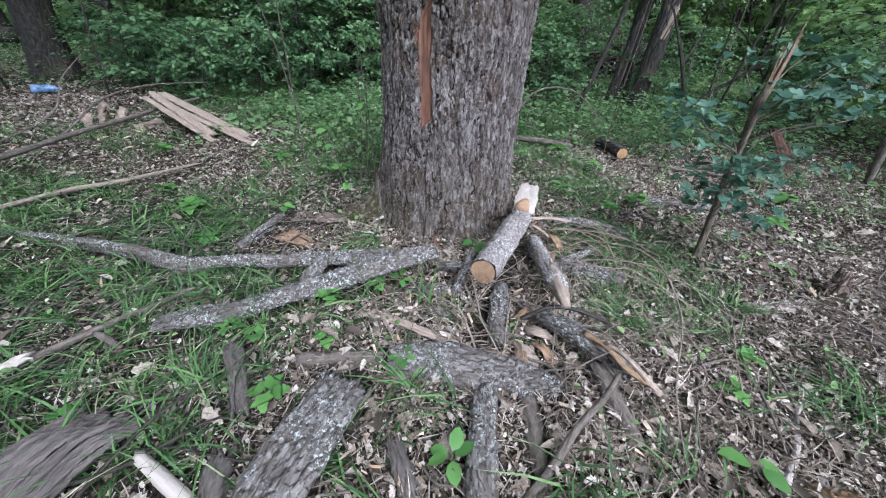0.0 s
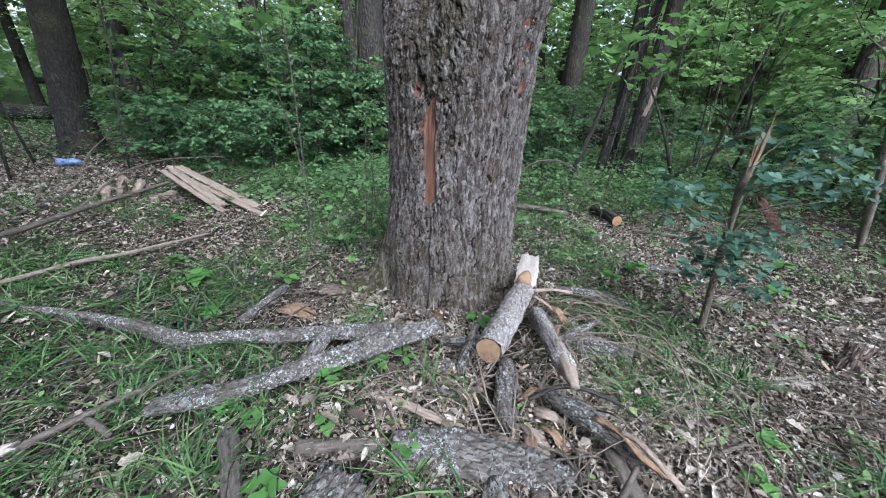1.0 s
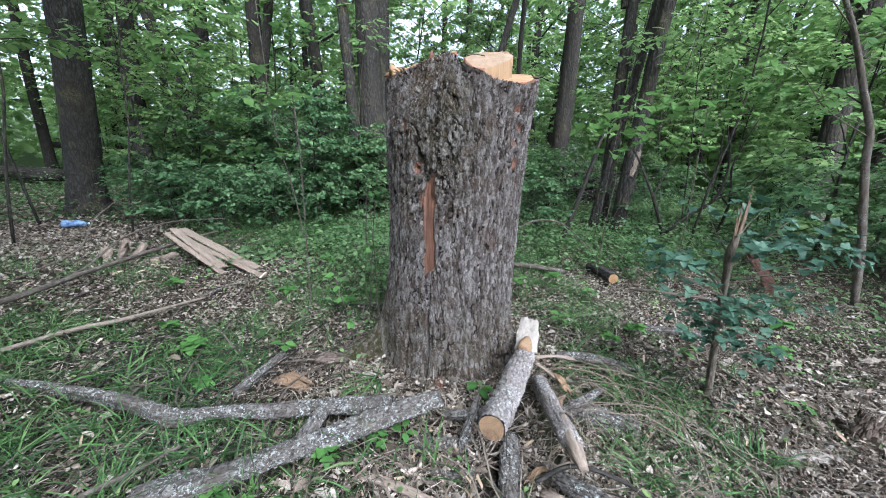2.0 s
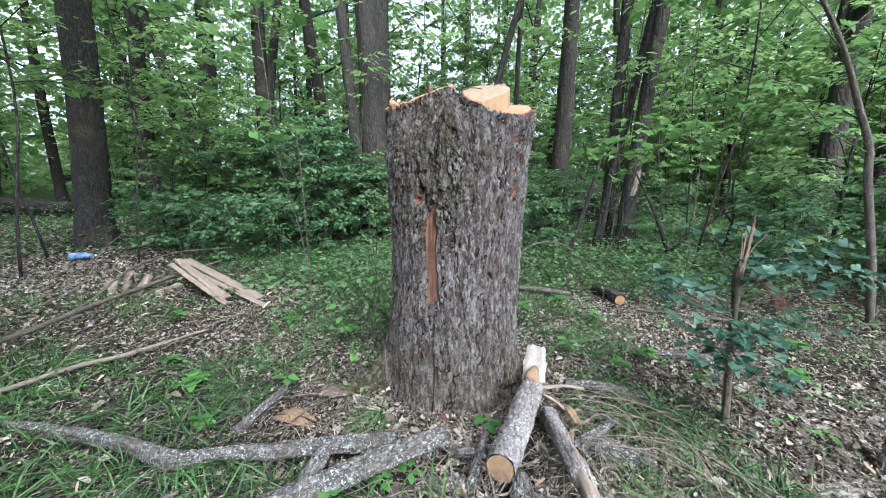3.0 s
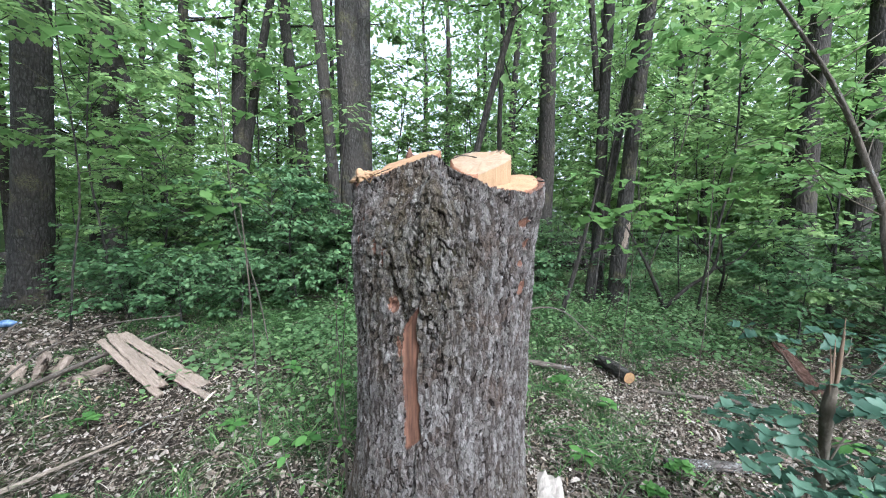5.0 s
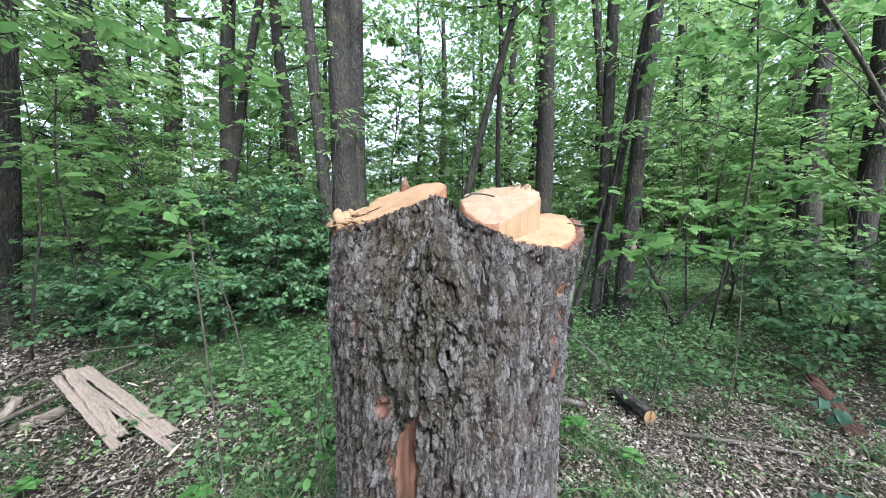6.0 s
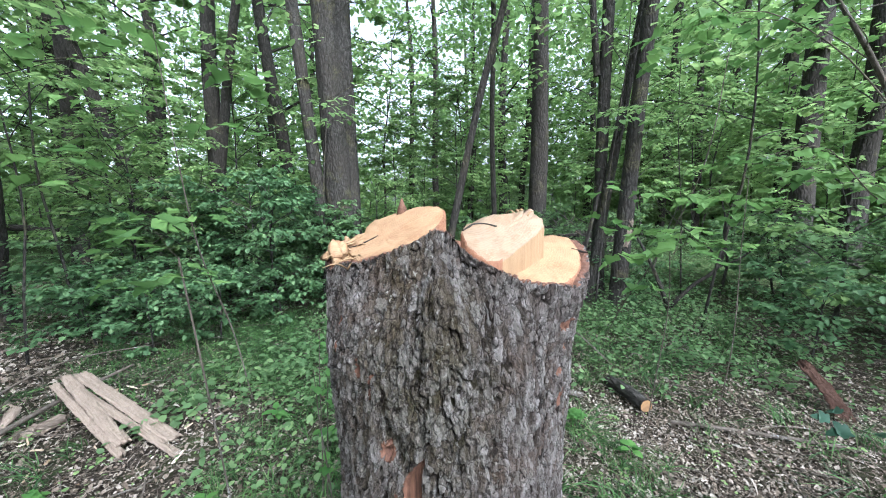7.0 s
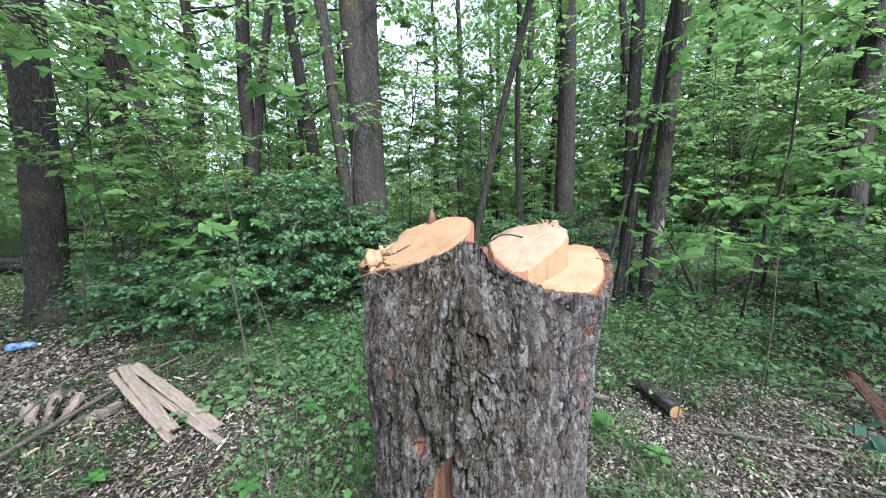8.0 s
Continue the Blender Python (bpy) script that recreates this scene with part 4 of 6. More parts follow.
log("thin_log", [(-0.4, 0.695, 0.03, 0.024), (-0.27, 0.71, 0.03, 0.026), (-0.14, 0.715, 0.03, 0.022)], "short grey-brown log piece in grass", bark=TWIG_BARK, seed=26, category="branch")
slab("bark_slab", [(-0.235, 0.6, 0.05), (-0.29, 0.45, 0.06), (-0.345, 0.28, 0.055), (-0.39, 0.1, 0.04)], 0.155, 0.05, "broad slab of oak bark speckled with lichen", LOG_BARK, 27, "bark", jag=0.12)
slab("fresh_sliver", [(-0.245, 0.9, 0.045), (-0.12, 0.845, 0.065), (0.0, 0.79, 0.062), (0.122, 0.742, 0.045)], 0.028, 0.016, "long pale tan sliver of fresh split wood", PLANK_WOOD, 28, "splinter", jag=0.3)
log("crooked_stick", [(0.485, 0.555, 0.19, 0.006), (0.43, 0.5, 0.17, 0.0085), (0.36, 0.45, 0.12, 0.0095), (0.3, 0.39, 0.07, 0.01), (0.22, 0.32, 0.04, 0.0105), (0.12, 0.2, 0.03, 0.01)], "bent grey stick rising from the litter", bark=TWIG_BARK, seed=29, seg=12, category="branch")
log("short_log", [(0.165, 0.6, 0.04, 0.034), (0.14, 0.46, 0.045, 0.039), (0.12, 0.3, 0.045, 0.036), (0.09, 0.15, 0.03, 0.03)], "pale lichened log piece half in litter", seed=30, lump=0.08)
log("short_log", [(0.285, 0.61, 0.02, 0.024), (0.28, 0.5, 0.025, 0.027), (0.27, 0.33, 0.02, 0.026)], "brown mossy log piece half in litter", bark=TWIG_BARK, seed=31, lump=0.08)
log("peeled_stick", [(1.1, 0.6, 0.03, 0.006), (1.03, 0.54, 0.034, 0.008), (0.96, 0.455, 0.03, 0.009), (0.86, 0.37, 0.032, 0.01), (0.78, 0.25, 0.02, 0.01)], "peeled pale stick on dry leaves", bark=GREY_WOOD, seed=32, seg=12, category="branch")
slab("split_chunk", [(0.93, 0.375, 0.02), (0.93, 0.35, 0.045), (0.935, 0.33, 0.06)], 0.03, 0.02, "orange split wood chunk with upright grain", SPLIT_SIDE, 33, "wood", jag=0.4)
slab("split_chunk", [(0.975, 0.37, 0.02), (0.97, 0.345, 0.05), (0.965, 0.32, 0.07)], 0.04, 0.02, "pale orange split wood chunk on leaves", SPLIT_SIDE, 34, "wood", jag=0.4)
log("peeled_stick", [(-0.67, 0.405, 0.035, 0.014), (-0.57, 0.35, 0.035, 0.016), (-0.42, 0.27, 0.03, 0.017)], "pale bare stick with a pointed end", bark=PALE_WOOD, seed=35, seg=14, category="branch")
slab("rotten_piece", [(-0.62, 0.74, 0.03), (-0.55, 0.63, 0.045), (-0.49, 0.52, 0.03)], 0.055, 0.035, "dark weathered strip of rotten bark", FIBRE, 36, "bark", jag=0.3)
slab("rotten_piece", [(-0.085, 0.46, 0.03), (-0.05, 0.38, 0.04), (-0.015, 0.3, 0.03)], 0.05, 0.03, "ragged brown strip of rotten wood", FIBRE, 37, "bark", jag=0.5)
slab("rotten_piece", [(-0.49, 0.42, 0.02), (-0.47, 0.35, 0.03), (-0.44, 0.27, 0.02)], 0.05, 0.03, "ragged brown strip of rotten bark", FIBRE, 38, "bark", jag=0.5)
decayed = thing("rotten_log", -0.86, 0.42, 0.03, "grey fibrous rotten log crumbling into strips", "log")
for k in range(13):
    x = -0.11 + 0.0165 * k
    slab("fibre_strip", [(x + 0.06, 0.1 - 0.014 * (k * 5 % 4), -0.01), (x + 0.004 * (k % 3), 0.0, 0.022 - 0.0007 * (k - 6) ** 2 + 0.006 * (k % 2)), (x - 0.05, -0.12 - 0.018 * (k * 3 % 4), -0.01)], 0.017, 0.018, "", FIBRE, 390 + k, parent=decayed, jag=0.7)
log("broken_stick", [(-1.25, 0.6, 0.02, 0.009), (-1.188, 0.65, 0.03, 0.011), (-1.06, 0.8, 0.04, 0.011), (-0.98, 0.9, 0.035, 0.009), (-0.9, 1.02, 0.03, 0.006)], "broken brown branch with a frayed pale end", bark=TWIG_BARK, seed=40, seg=14, category="branch")
slab("frayed_end", [(-1.28, 0.57, 0.035), (-1.22, 0.62, 0.035), (-1.17, 0.67, 0.04)], 0.03, 0.025, "frayed pale end of a broken branch", PALE_WOOD, 41, "branch", jag=0.5)
log("broken_stick", [(-1.05, 0.76, 0.05, 0.009), (-1.0, 0.74, 0.05, 0.011), (-0.95, 0.72, 0.03, 0.008)], "short broken stick end in grass", bark=TWIG_BARK, seed=42, seg=12, category="branch")
log("grey_branch", [(-0.87, 1.3, 0.03, 0.02), (-0.82, 1.44, 0.04, 0.022), (-0.78, 1.59, 0.05, 0.016)], "mossy grey branch lying towards the stump", seed=43, category="branch")
slab("bark_piece", [(1.655, 1.13, -0.01), (1.67, 1.11, 0.06), (1.7, 1.12, 0.135)], 0.075, 0.05, "rough pinkish-brown lump of rotten bark", BARK_SLAB, 44, "bark", side=(0.55, -0.83, 0), jag=0.4)
slab("bark_piece", [(1.4, 0.82, 0.03), (1.5, 0.86, 0.035), (1.56, 0.9, 0.03)], 0.03, 0.012, "reddish sliver of bark on leaves", ORANGE_WOOD, 45, "bark", jag=0.4)
slab("bark_piece", [(1.3, 1.03, 0.02), (1.42, 1.02, 0.04), (1.52, 1.05, 0.03)], 0.07, 0.015, "flat grey piece of weathered wood", GREY_WOOD, 46, "wood", jag=0.4)
slab("bark_piece", [(-0.6, 1.52, 0.06), (-0.53, 1.5, 0.09), (-0.46, 1.5, 0.08)], 0.07, 0.03, "crumbling red-brown piece of bark", BARK_SLAB, 47, "bark", jag=0.5)
slab("bark_piece", [(-0.72, 1.42, 0.03), (-0.66, 1.38, 0.05), (-0.6, 1.37, 0.03)], 0.08, 0.02, "orange-brown flake of rotten bark", ORANGE_WOOD, 48, "bark", jag=0.5)
slab("curled_strip", [(0.26, 0.8, 0.04), (0.3, 0.74, 0.06), (0.33, 0.67, 0.03)], 0.045, 0.012, "pale torn strip of inner bark", PLANK_WOOD, 49, "wood", jag=0.4)
slab("curled_strip", [(0.33, 0.83, 0.06), (0.36, 0.8, 0.08), (0.4, 0.79, 0.06)], 0.04, 0.015, "flat pale chip of wood on litter", PLANK_WOOD, 50, "wood", jag=0.5)
slab("curled_strip", [(0.17, 0.76, 0.03), (0.22, 0.72, 0.05), (0.27, 0.72, 0.03)], 0.04, 0.012, "pale chip of split wood on litter", PLANK_WOOD, 51, "wood", jag=0.5)

# planks of split wood, the log behind the stump, the loose bark beyond
planks = (((-2.52, 3.42, 0.25), (-1.53, 2.86, 0.06), 0.085, 61), ((-2.56, 3.36, 0.26), (-1.8, 2.83, 0.07), 0.075, 62), ((-2.55, 3.36, 0.21), (-1.43, 2.74, 0.03), 0.05, 63), ((-2.6, 3.31, 0.23), (-1.76, 2.76, 0.04), 0.05, 64))
for a, b, w, s in planks:
    mid = tuple((p + q) / 2 for p, q in zip(a, b))
    slab("split_plank", [a, mid, b], w, 0.024, "long split plank of pale weathered oak leaning on a branch", PLANK_WOOD, s, "plank", jag=0.16, group="split planks")
log("sawn_log", [(1.545, 2.88, 0.065, 0.048), (1.53, 3.05, 0.065, 0.05), (1.515, 3.18, 0.055, 0.047), (1.5, 3.28, 0.045, 0.04)], "dark mossy log with a bright orange sawn end", bark=GREY_BARK, cut=DULL_CUT, seed=65, lump=0.03, rough=0.015)
slab("loose_bark_sheet", [(2.76, 2.62, 0.02), (2.77, 2.75, 0.16), (2.74, 2.9, 0.3)], 0.115, 0.025, "reddish-brown sheet of oak bark leaning in undergrowth", RED_BARK, 66, "bark", jag=0.25)
log("dark_branch", [(-2.42, 1.55, 0.2, 0.017), (-2.455, 1.9, 0.16, 0.017), (-2.53, 2.5, 0.14, 0.016), (-2.55, 3.3, 0.125, 0.014), (-2.4, 3.75, 0.16, 0.009)], "long bare brown branch lying across the litter", bark=TWIG_BARK, seed=67, seg=12, category="branch")
log("dark_branch", [(-2.754, 2.3, 0.03, 0.009), (-2.7, 2.6, 0.12, 0.008), (-2.8, 3.1, 0.24, 0.007), (-2.75, 3.6, 0.28, 0.006), (-2.3, 3.8, 0.3, 0.004)], "thin forked bare branch on the litter", bark=TWIG_BARK, seed=68, seg=10, category="branch")
log("dark_branch", [(-3.2, 2.55, 0.02, 0.008), (-2.9, 2.75, 0.2, 0.007), (-2.95, 3.0, 0.4, 0.005), (-2.9, 3.2, 0.55, 0.003)], "thin bare branch standing out of the litter", bark=TWIG_BARK, seed=69, seg=10, category="branch")
log("pale_pole", [(-2.47, 1.1, 0.05, 0.012), (-2.13, 1.5, 0.06, 0.013), (-1.96, 1.73, 0.07, 0.012), (-1.83, 1.9, 0.055, 0.012), (-1.62, 2.3, 0.03, 0.006)], "long pale grey pole lying in grass", bark=STRAW_TWIG, seed=70, seg=12, category="branch")
for k, (x, y, dx, h, w) in enumerate(((-2.82, 3.02, 0.04, 0.19, 0.13), (-2.74, 3.06, 0.07, 0.15, 0.11), (-2.9, 3.0, -0.05, 0.12, 0.09), (-2.62, 3.04, 0.16, 0.05, 0.12))):
    slab("wood_chunk", [(x, y, 0.0), (x + dx * 0.5, y + 0.02, h * 0.55), (x + dx, y + 0.05, h)], w, 0.05, "pale broken wedge of split wood standing in litter", PLANK_WOOD, 71 + k, "wood", jag=0.45)
log("thin_log", [(0.62, 3.35, 0.04, 0.02), (0.95, 3.2, 0.05, 0.022), (1.2, 3.1, 0.04, 0.018)], "brown stick lying behind the stump", bark=TWIG_BARK, seed=75, category="branch")
log("thin_log", [(0.68, 1.62, 0.05, 0.02), (0.9, 1.5, 0.05, 0.022), (1.15, 1.36, 0.03, 0.015)], "grey-brown stick running out from the pile", bark=TWIG_BARK, seed=76, category="branch")
log("thin_log", [(1.2, 2.0, 0.04, 0.022), (1.45, 1.95, 0.05, 0.022), (1.7, 1.92, 0.04, 0.018)], "mossy stick on dry leaves", seed=77, category="branch")
log("thin_log", [(1.62, 2.75, 0.03, 0.012), (2.1, 2.55, 0.04, 0.012), (2.7, 2.3, 0.03, 0.008)], "thin brown stick on dry leaves", bark=TWIG_BARK, seed=78, category="branch", seg=10)
log("far_trunk", [(-13.0, 9.4, 0.25, 0.2), (-11.0, 9.0, 0.25, 0.19), (-9.0, 8.7, 0.22, 0.15)], "dark fallen tree trunk lying far off in the wood", bark=TREE_BARK, seed=79, category="log")
log("far_trunk", [(-13.0, 12.4, 0.9, 0.1), (-10.5, 12.0, 0.75, 0.09), (-8.2, 11.7, 0.5, 0.07)], "grey fallen trunk propped far off in the wood", bark=TREE_BARK, seed=80, category="log")


def build_bottle():
    root = thing("plastic_bottle", -4.52, 4.38, 0.045, "crushed blue plastic bottle lying at a tree's foot", "bottle")
    m = Nodes("blue plastic")
    n = m.noise(m.coords(), 18, 3)
    mat = m.surface(m.ramp(n, [(0.35, (0.04, 0.12, 0.3)), (0.65, (0.3, 0.42, 0.58))]), 0.25, m.bump(n, 0.5, 0.01), 0.25, 0.5)
    prof = [(-0.17, 0, 0, 0.028), (-0.155, 0, 0, 0.046), (-0.1, 0, 0.004, 0.05), (-0.05, 0, 0, 0.043), (0.0, 0, 0.004, 0.049), (0.06, 0, 0, 0.046), (0.1, 0, 0, 0.034), (0.13, 0, 0, 0.016), (0.15, 0, 0, 0.014)]
    v, f = tube(prof, 34, 18, 0.02, 0.1, 4)
    turn = Euler((0, 0, radians(25))).to_matrix().to_4x4()
    put("body", mesh_tris("body", v, f, mat, True), root, "", turn)
    v, f = tube([(0.148, 0, 0, 0.0155), (0.158, 0, 0, 0.016), (0.168, 0, 0, 0.0155)], 4, 14)
    root.scale = (0.78,) * 3
    lid = Nodes("white plastic")
    put("cap", mesh_tris("cap", v, f, lid.surface((0.6, 0.65, 0.7), 0.4)), root, "pale screw cap", turn)


build_bottle()


# ---- trees ----
def glade(x, y):
    """Two gaps in the far wood, seen from the stump, where the sky comes through."""
    a = x / np.maximum(y, 0.1)
    return (np.abs(a + 0.055) < 0.035) | (np.abs(a + 0.6) < 0.04)


def leaf_cloud(rng, centres, per, spread, size, template=SIMPLE_LEAF, tilt=0.5):
    c = np.repeat(np.asarray(centres), per, 0)
    n = len(c)
    p = c + rng.normal(size=(n, 3)) * np.array([spread, spread, spread * 0.45])
    return strew(template, p, rng.uniform(0, 6.28, n), rng.normal(size=n) * tilt - 0.15, rng.normal(size=n) * tilt, size * rng.uniform(0.6, 1.25, n))


def tree(name, x, y, r, lean, height, crown_from, label, seed, stems=(), per=30, curve=0.1, leaf=0.13, group="", limbs=16, far=False, bark=None):
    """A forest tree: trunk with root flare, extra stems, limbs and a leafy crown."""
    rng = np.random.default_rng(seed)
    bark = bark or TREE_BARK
    root = thing(name, x, y, 0.0, label, "tree", group)
    ph = rng.uniform(0, 6.28, 2)

    def centre(z, ln=lean, ox=0.0, oy=0.0):
        w = curve * min(1.0, z / 4)
        return np.array([ox + ln[0] * z + w * math.sin(z * 0.6 + ph[0]), oy + ln[1] * z + w * math.sin(z * 0.5 + ph[1]), z])

    zs = [-0.1, 0.06, 0.25, 0.6, 1.4, 3, 5, 8, 11, height]
    flare = [1.55, 1.4, 1.18, 1.06, 1.0, 0.92, 0.83, 0.66, 0.45, 0.12]
    rows = [(*centre(z), r * k) for z, k in zip(zs, flare)]
    trunk = tube(rows, 130 if not far else 22, 28 if not far else 8, 0.035, 0.03, seed, cap=False)
    ends = []
    for k, (sr, sl, ox, oy, z0, z1) in enumerate(stems):
        rows = [(*centre(z, sl, ox, oy), sr * q) for z, q in zip(np.linspace(z0, z1, 6), (1.15, 1.0, 0.92, 0.8, 0.6, 0.25))]
        v, f = tube(rows, 70, 18, 0.035, 0.03, seed + 7 + k, cap=False)
        put("stem", mesh_tris("stem", v, f, bark, True), root)
        ends.append(rows[-1][:3])
    pieces = []
    for k in range(limbs):
        z = crown_from + (height - crown_from) * (k + rng.random()) / limbs
        a = rng.uniform(0, 6.28)
        l = (1.2 + 2.4 * rng.random()) * (1.15 - 0.6 * (z - crown_from) / (height - crown_from))
        b = centre(z)
        rise = rng.uniform(0.15, 0.7)
        e = b + np.array([math.cos(a) * l, math.sin(a) * l, l * rise])
        m = (b + e) / 2 + rng.normal(size=3) * 0.12
        rl = r * 0.28 * (1.1 - 0.6 * (z / height))
        limb = [tube([(*b, rl), (*m, rl * 0.6), (*e, rl * 0.15)], 3 if far else 9, 3 if far else 6, cap=False)]
        for q in range(5):
            t = rng.uniform(0.35, 1.0)
            c = b + (e - b) * t + rng.normal(size=3) * 0.35
            ends.append(c)
            limb.append(tube([(*(b + (e - b) * max(0.2, t - 0.2)), rl * 0.3), (*c, rl * 0.08)], 2, 3, cap=False))
        pieces.append(join(limb))
    if far:
        trunk = join([trunk] + pieces)
    else:
        for v, f in pieces:
            put("limb", mesh_tris("limb", v, f, TREE_BARK, True), root)
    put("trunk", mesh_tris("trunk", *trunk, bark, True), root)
    v, f = leaf_cloud(rng, ends, per, 0.42, leaf)
    put("crown", mesh_tris("crown", v, f, CANOPY), root)
    return root


def dead_scar(parent, rows, w, seed):
    slab("bare_scar", rows, w, 0.03, "", PLANK_WOOD, seed, parent=parent, jag=0.3, side=(1, 0, 0))


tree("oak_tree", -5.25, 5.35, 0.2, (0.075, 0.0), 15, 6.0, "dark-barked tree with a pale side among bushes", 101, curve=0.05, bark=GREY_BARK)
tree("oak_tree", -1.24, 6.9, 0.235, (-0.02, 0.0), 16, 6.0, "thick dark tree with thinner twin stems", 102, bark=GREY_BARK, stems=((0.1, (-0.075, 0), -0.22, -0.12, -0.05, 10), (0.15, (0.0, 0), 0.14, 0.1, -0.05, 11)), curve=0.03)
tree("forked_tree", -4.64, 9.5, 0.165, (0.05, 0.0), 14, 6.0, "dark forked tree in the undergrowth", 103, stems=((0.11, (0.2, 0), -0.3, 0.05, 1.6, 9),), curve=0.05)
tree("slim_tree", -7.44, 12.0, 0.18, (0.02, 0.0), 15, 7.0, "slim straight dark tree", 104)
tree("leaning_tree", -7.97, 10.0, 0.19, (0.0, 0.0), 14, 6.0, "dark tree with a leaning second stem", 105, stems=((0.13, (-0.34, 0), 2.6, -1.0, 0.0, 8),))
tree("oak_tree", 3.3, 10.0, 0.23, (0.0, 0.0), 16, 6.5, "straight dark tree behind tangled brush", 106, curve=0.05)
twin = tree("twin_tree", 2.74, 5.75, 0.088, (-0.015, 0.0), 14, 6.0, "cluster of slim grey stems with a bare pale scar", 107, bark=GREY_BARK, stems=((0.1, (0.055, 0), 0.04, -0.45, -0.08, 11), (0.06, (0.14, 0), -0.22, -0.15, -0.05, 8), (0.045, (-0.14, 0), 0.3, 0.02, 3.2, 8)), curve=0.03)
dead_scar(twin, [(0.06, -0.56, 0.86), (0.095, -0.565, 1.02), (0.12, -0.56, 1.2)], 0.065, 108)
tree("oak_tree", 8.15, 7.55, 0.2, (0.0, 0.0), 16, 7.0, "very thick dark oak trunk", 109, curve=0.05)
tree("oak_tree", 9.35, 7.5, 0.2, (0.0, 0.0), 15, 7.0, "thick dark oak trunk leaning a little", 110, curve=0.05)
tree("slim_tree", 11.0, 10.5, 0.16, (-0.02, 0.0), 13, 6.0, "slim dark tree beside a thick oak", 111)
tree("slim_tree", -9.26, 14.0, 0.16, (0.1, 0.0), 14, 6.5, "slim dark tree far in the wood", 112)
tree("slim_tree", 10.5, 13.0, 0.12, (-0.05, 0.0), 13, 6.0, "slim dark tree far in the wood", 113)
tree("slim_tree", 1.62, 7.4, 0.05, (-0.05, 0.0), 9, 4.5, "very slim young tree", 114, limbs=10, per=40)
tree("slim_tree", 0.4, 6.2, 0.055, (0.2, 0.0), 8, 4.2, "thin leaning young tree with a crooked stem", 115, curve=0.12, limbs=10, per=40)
log("dead_tree", [(1.68, 4.6, -0.02, 0.032), (1.85, 4.6, 0.6, 0.027), (2.0, 4.62, 1.2, 0.022), (2.12, 4.65, 1.7, 0.012)], "thin dead stem leaning against slim trees", bark=TREE_BARK, seed=116, seg=12, category="dead tree")

# out of view: added so its crown shades the left floor
tree("oak_tree", -5.0, -2.6, 0.22, (0.02, 0.0), 14, 3.6, "unseen leafy oak added to shade the left floor", 118, per=70)

# unseen, added to keep sun off the right edge
tree("oak_tree", 4.9, -1.5, 0.14, (0.0, 0.0), 9, 3.2, "unseen young oak added to shade the right side", 141, per=60, limbs=12)

# another added tree out of view, blocks sun from the left
tree("oak_tree", -2.2, -2.1, 0.12, (0.0, 0.0), 9, 3.8, "unseen young oak added to shade the left side", 142, per=45, limbs=10)


# unseen crown put in the sun's way, darkens the floor on the left
tree("oak_tree", -2.6, -3.8, 0.2, (0.0, 0.0), 12, 3.8, "unseen leafy oak added to shade the left floor", 119, per=60)

# further trees of the wood, far and behind: four kinds, repeated
FAR = [tree("forest_tree", -3.0 + 3 * k, 17.0 + k, 0.1 + 0.03 * k, (0.02 * (k - 1), 0), 13 + k, 3.2, "slender dark forest tree with high leafy crown", 120 + k, group="forest trees", per=15, leaf=0.21, far=True, limbs=18) for k in range(4)]
rng = np.random.default_rng(77)
placed = [(-3.0 + 3 * k, 17.0 + k) for k in range(4)]
tries = 0
while len(placed) < 74 and tries < 4000:
    tries += 1
    a, d = rng.uniform(-1.25, 1.25), rng.uniform(10.5, 36)
    if len(placed) > 62:
        a, d = rng.uniform(2.0, 4.3), rng.uniform(9 if len(placed) % 3 else 6, 18)
    x, y = d * math.sin(a), 1 + d * math.cos(a)
    if (0.5 < x < 8 and -12 < y < 0) or (6.5 < x < 12.5 and 0 < y < 13.5):
        continue
    if glade(x, y) and a < 1.3:
        continue
    if min(math.hypot(x - p, y - q) for p, q in placed) < (1.7 if d < 20 else 1.4):
        continue
    placed.append((x, y))
    s = rng.uniform(0.8, 1.25)
    copy_thing(FAR[len(placed) % 4], Matrix.Translation((x, y, 0)) @ Euler((rng.normal() * 0.03, rng.normal() * 0.03, rng.uniform(0, 6.28))).to_matrix().to_4x4() @ Matrix.Scale(s, 4))

for k, (x, y) in enumerate(((7.2, 14.6), (9.4, 13.4), (11.4, 15.6), (6.2, 18.5), (-13.4, 8.6), (-12.0, 11.4), (-16.0, 10.2), (-10.6, 13.0))):
    copy_thing(FAR[k % 4], Matrix.Translation((x, y, 0)) @ Euler((0, 0, 1.3 * k)).to_matrix().to_4x4())


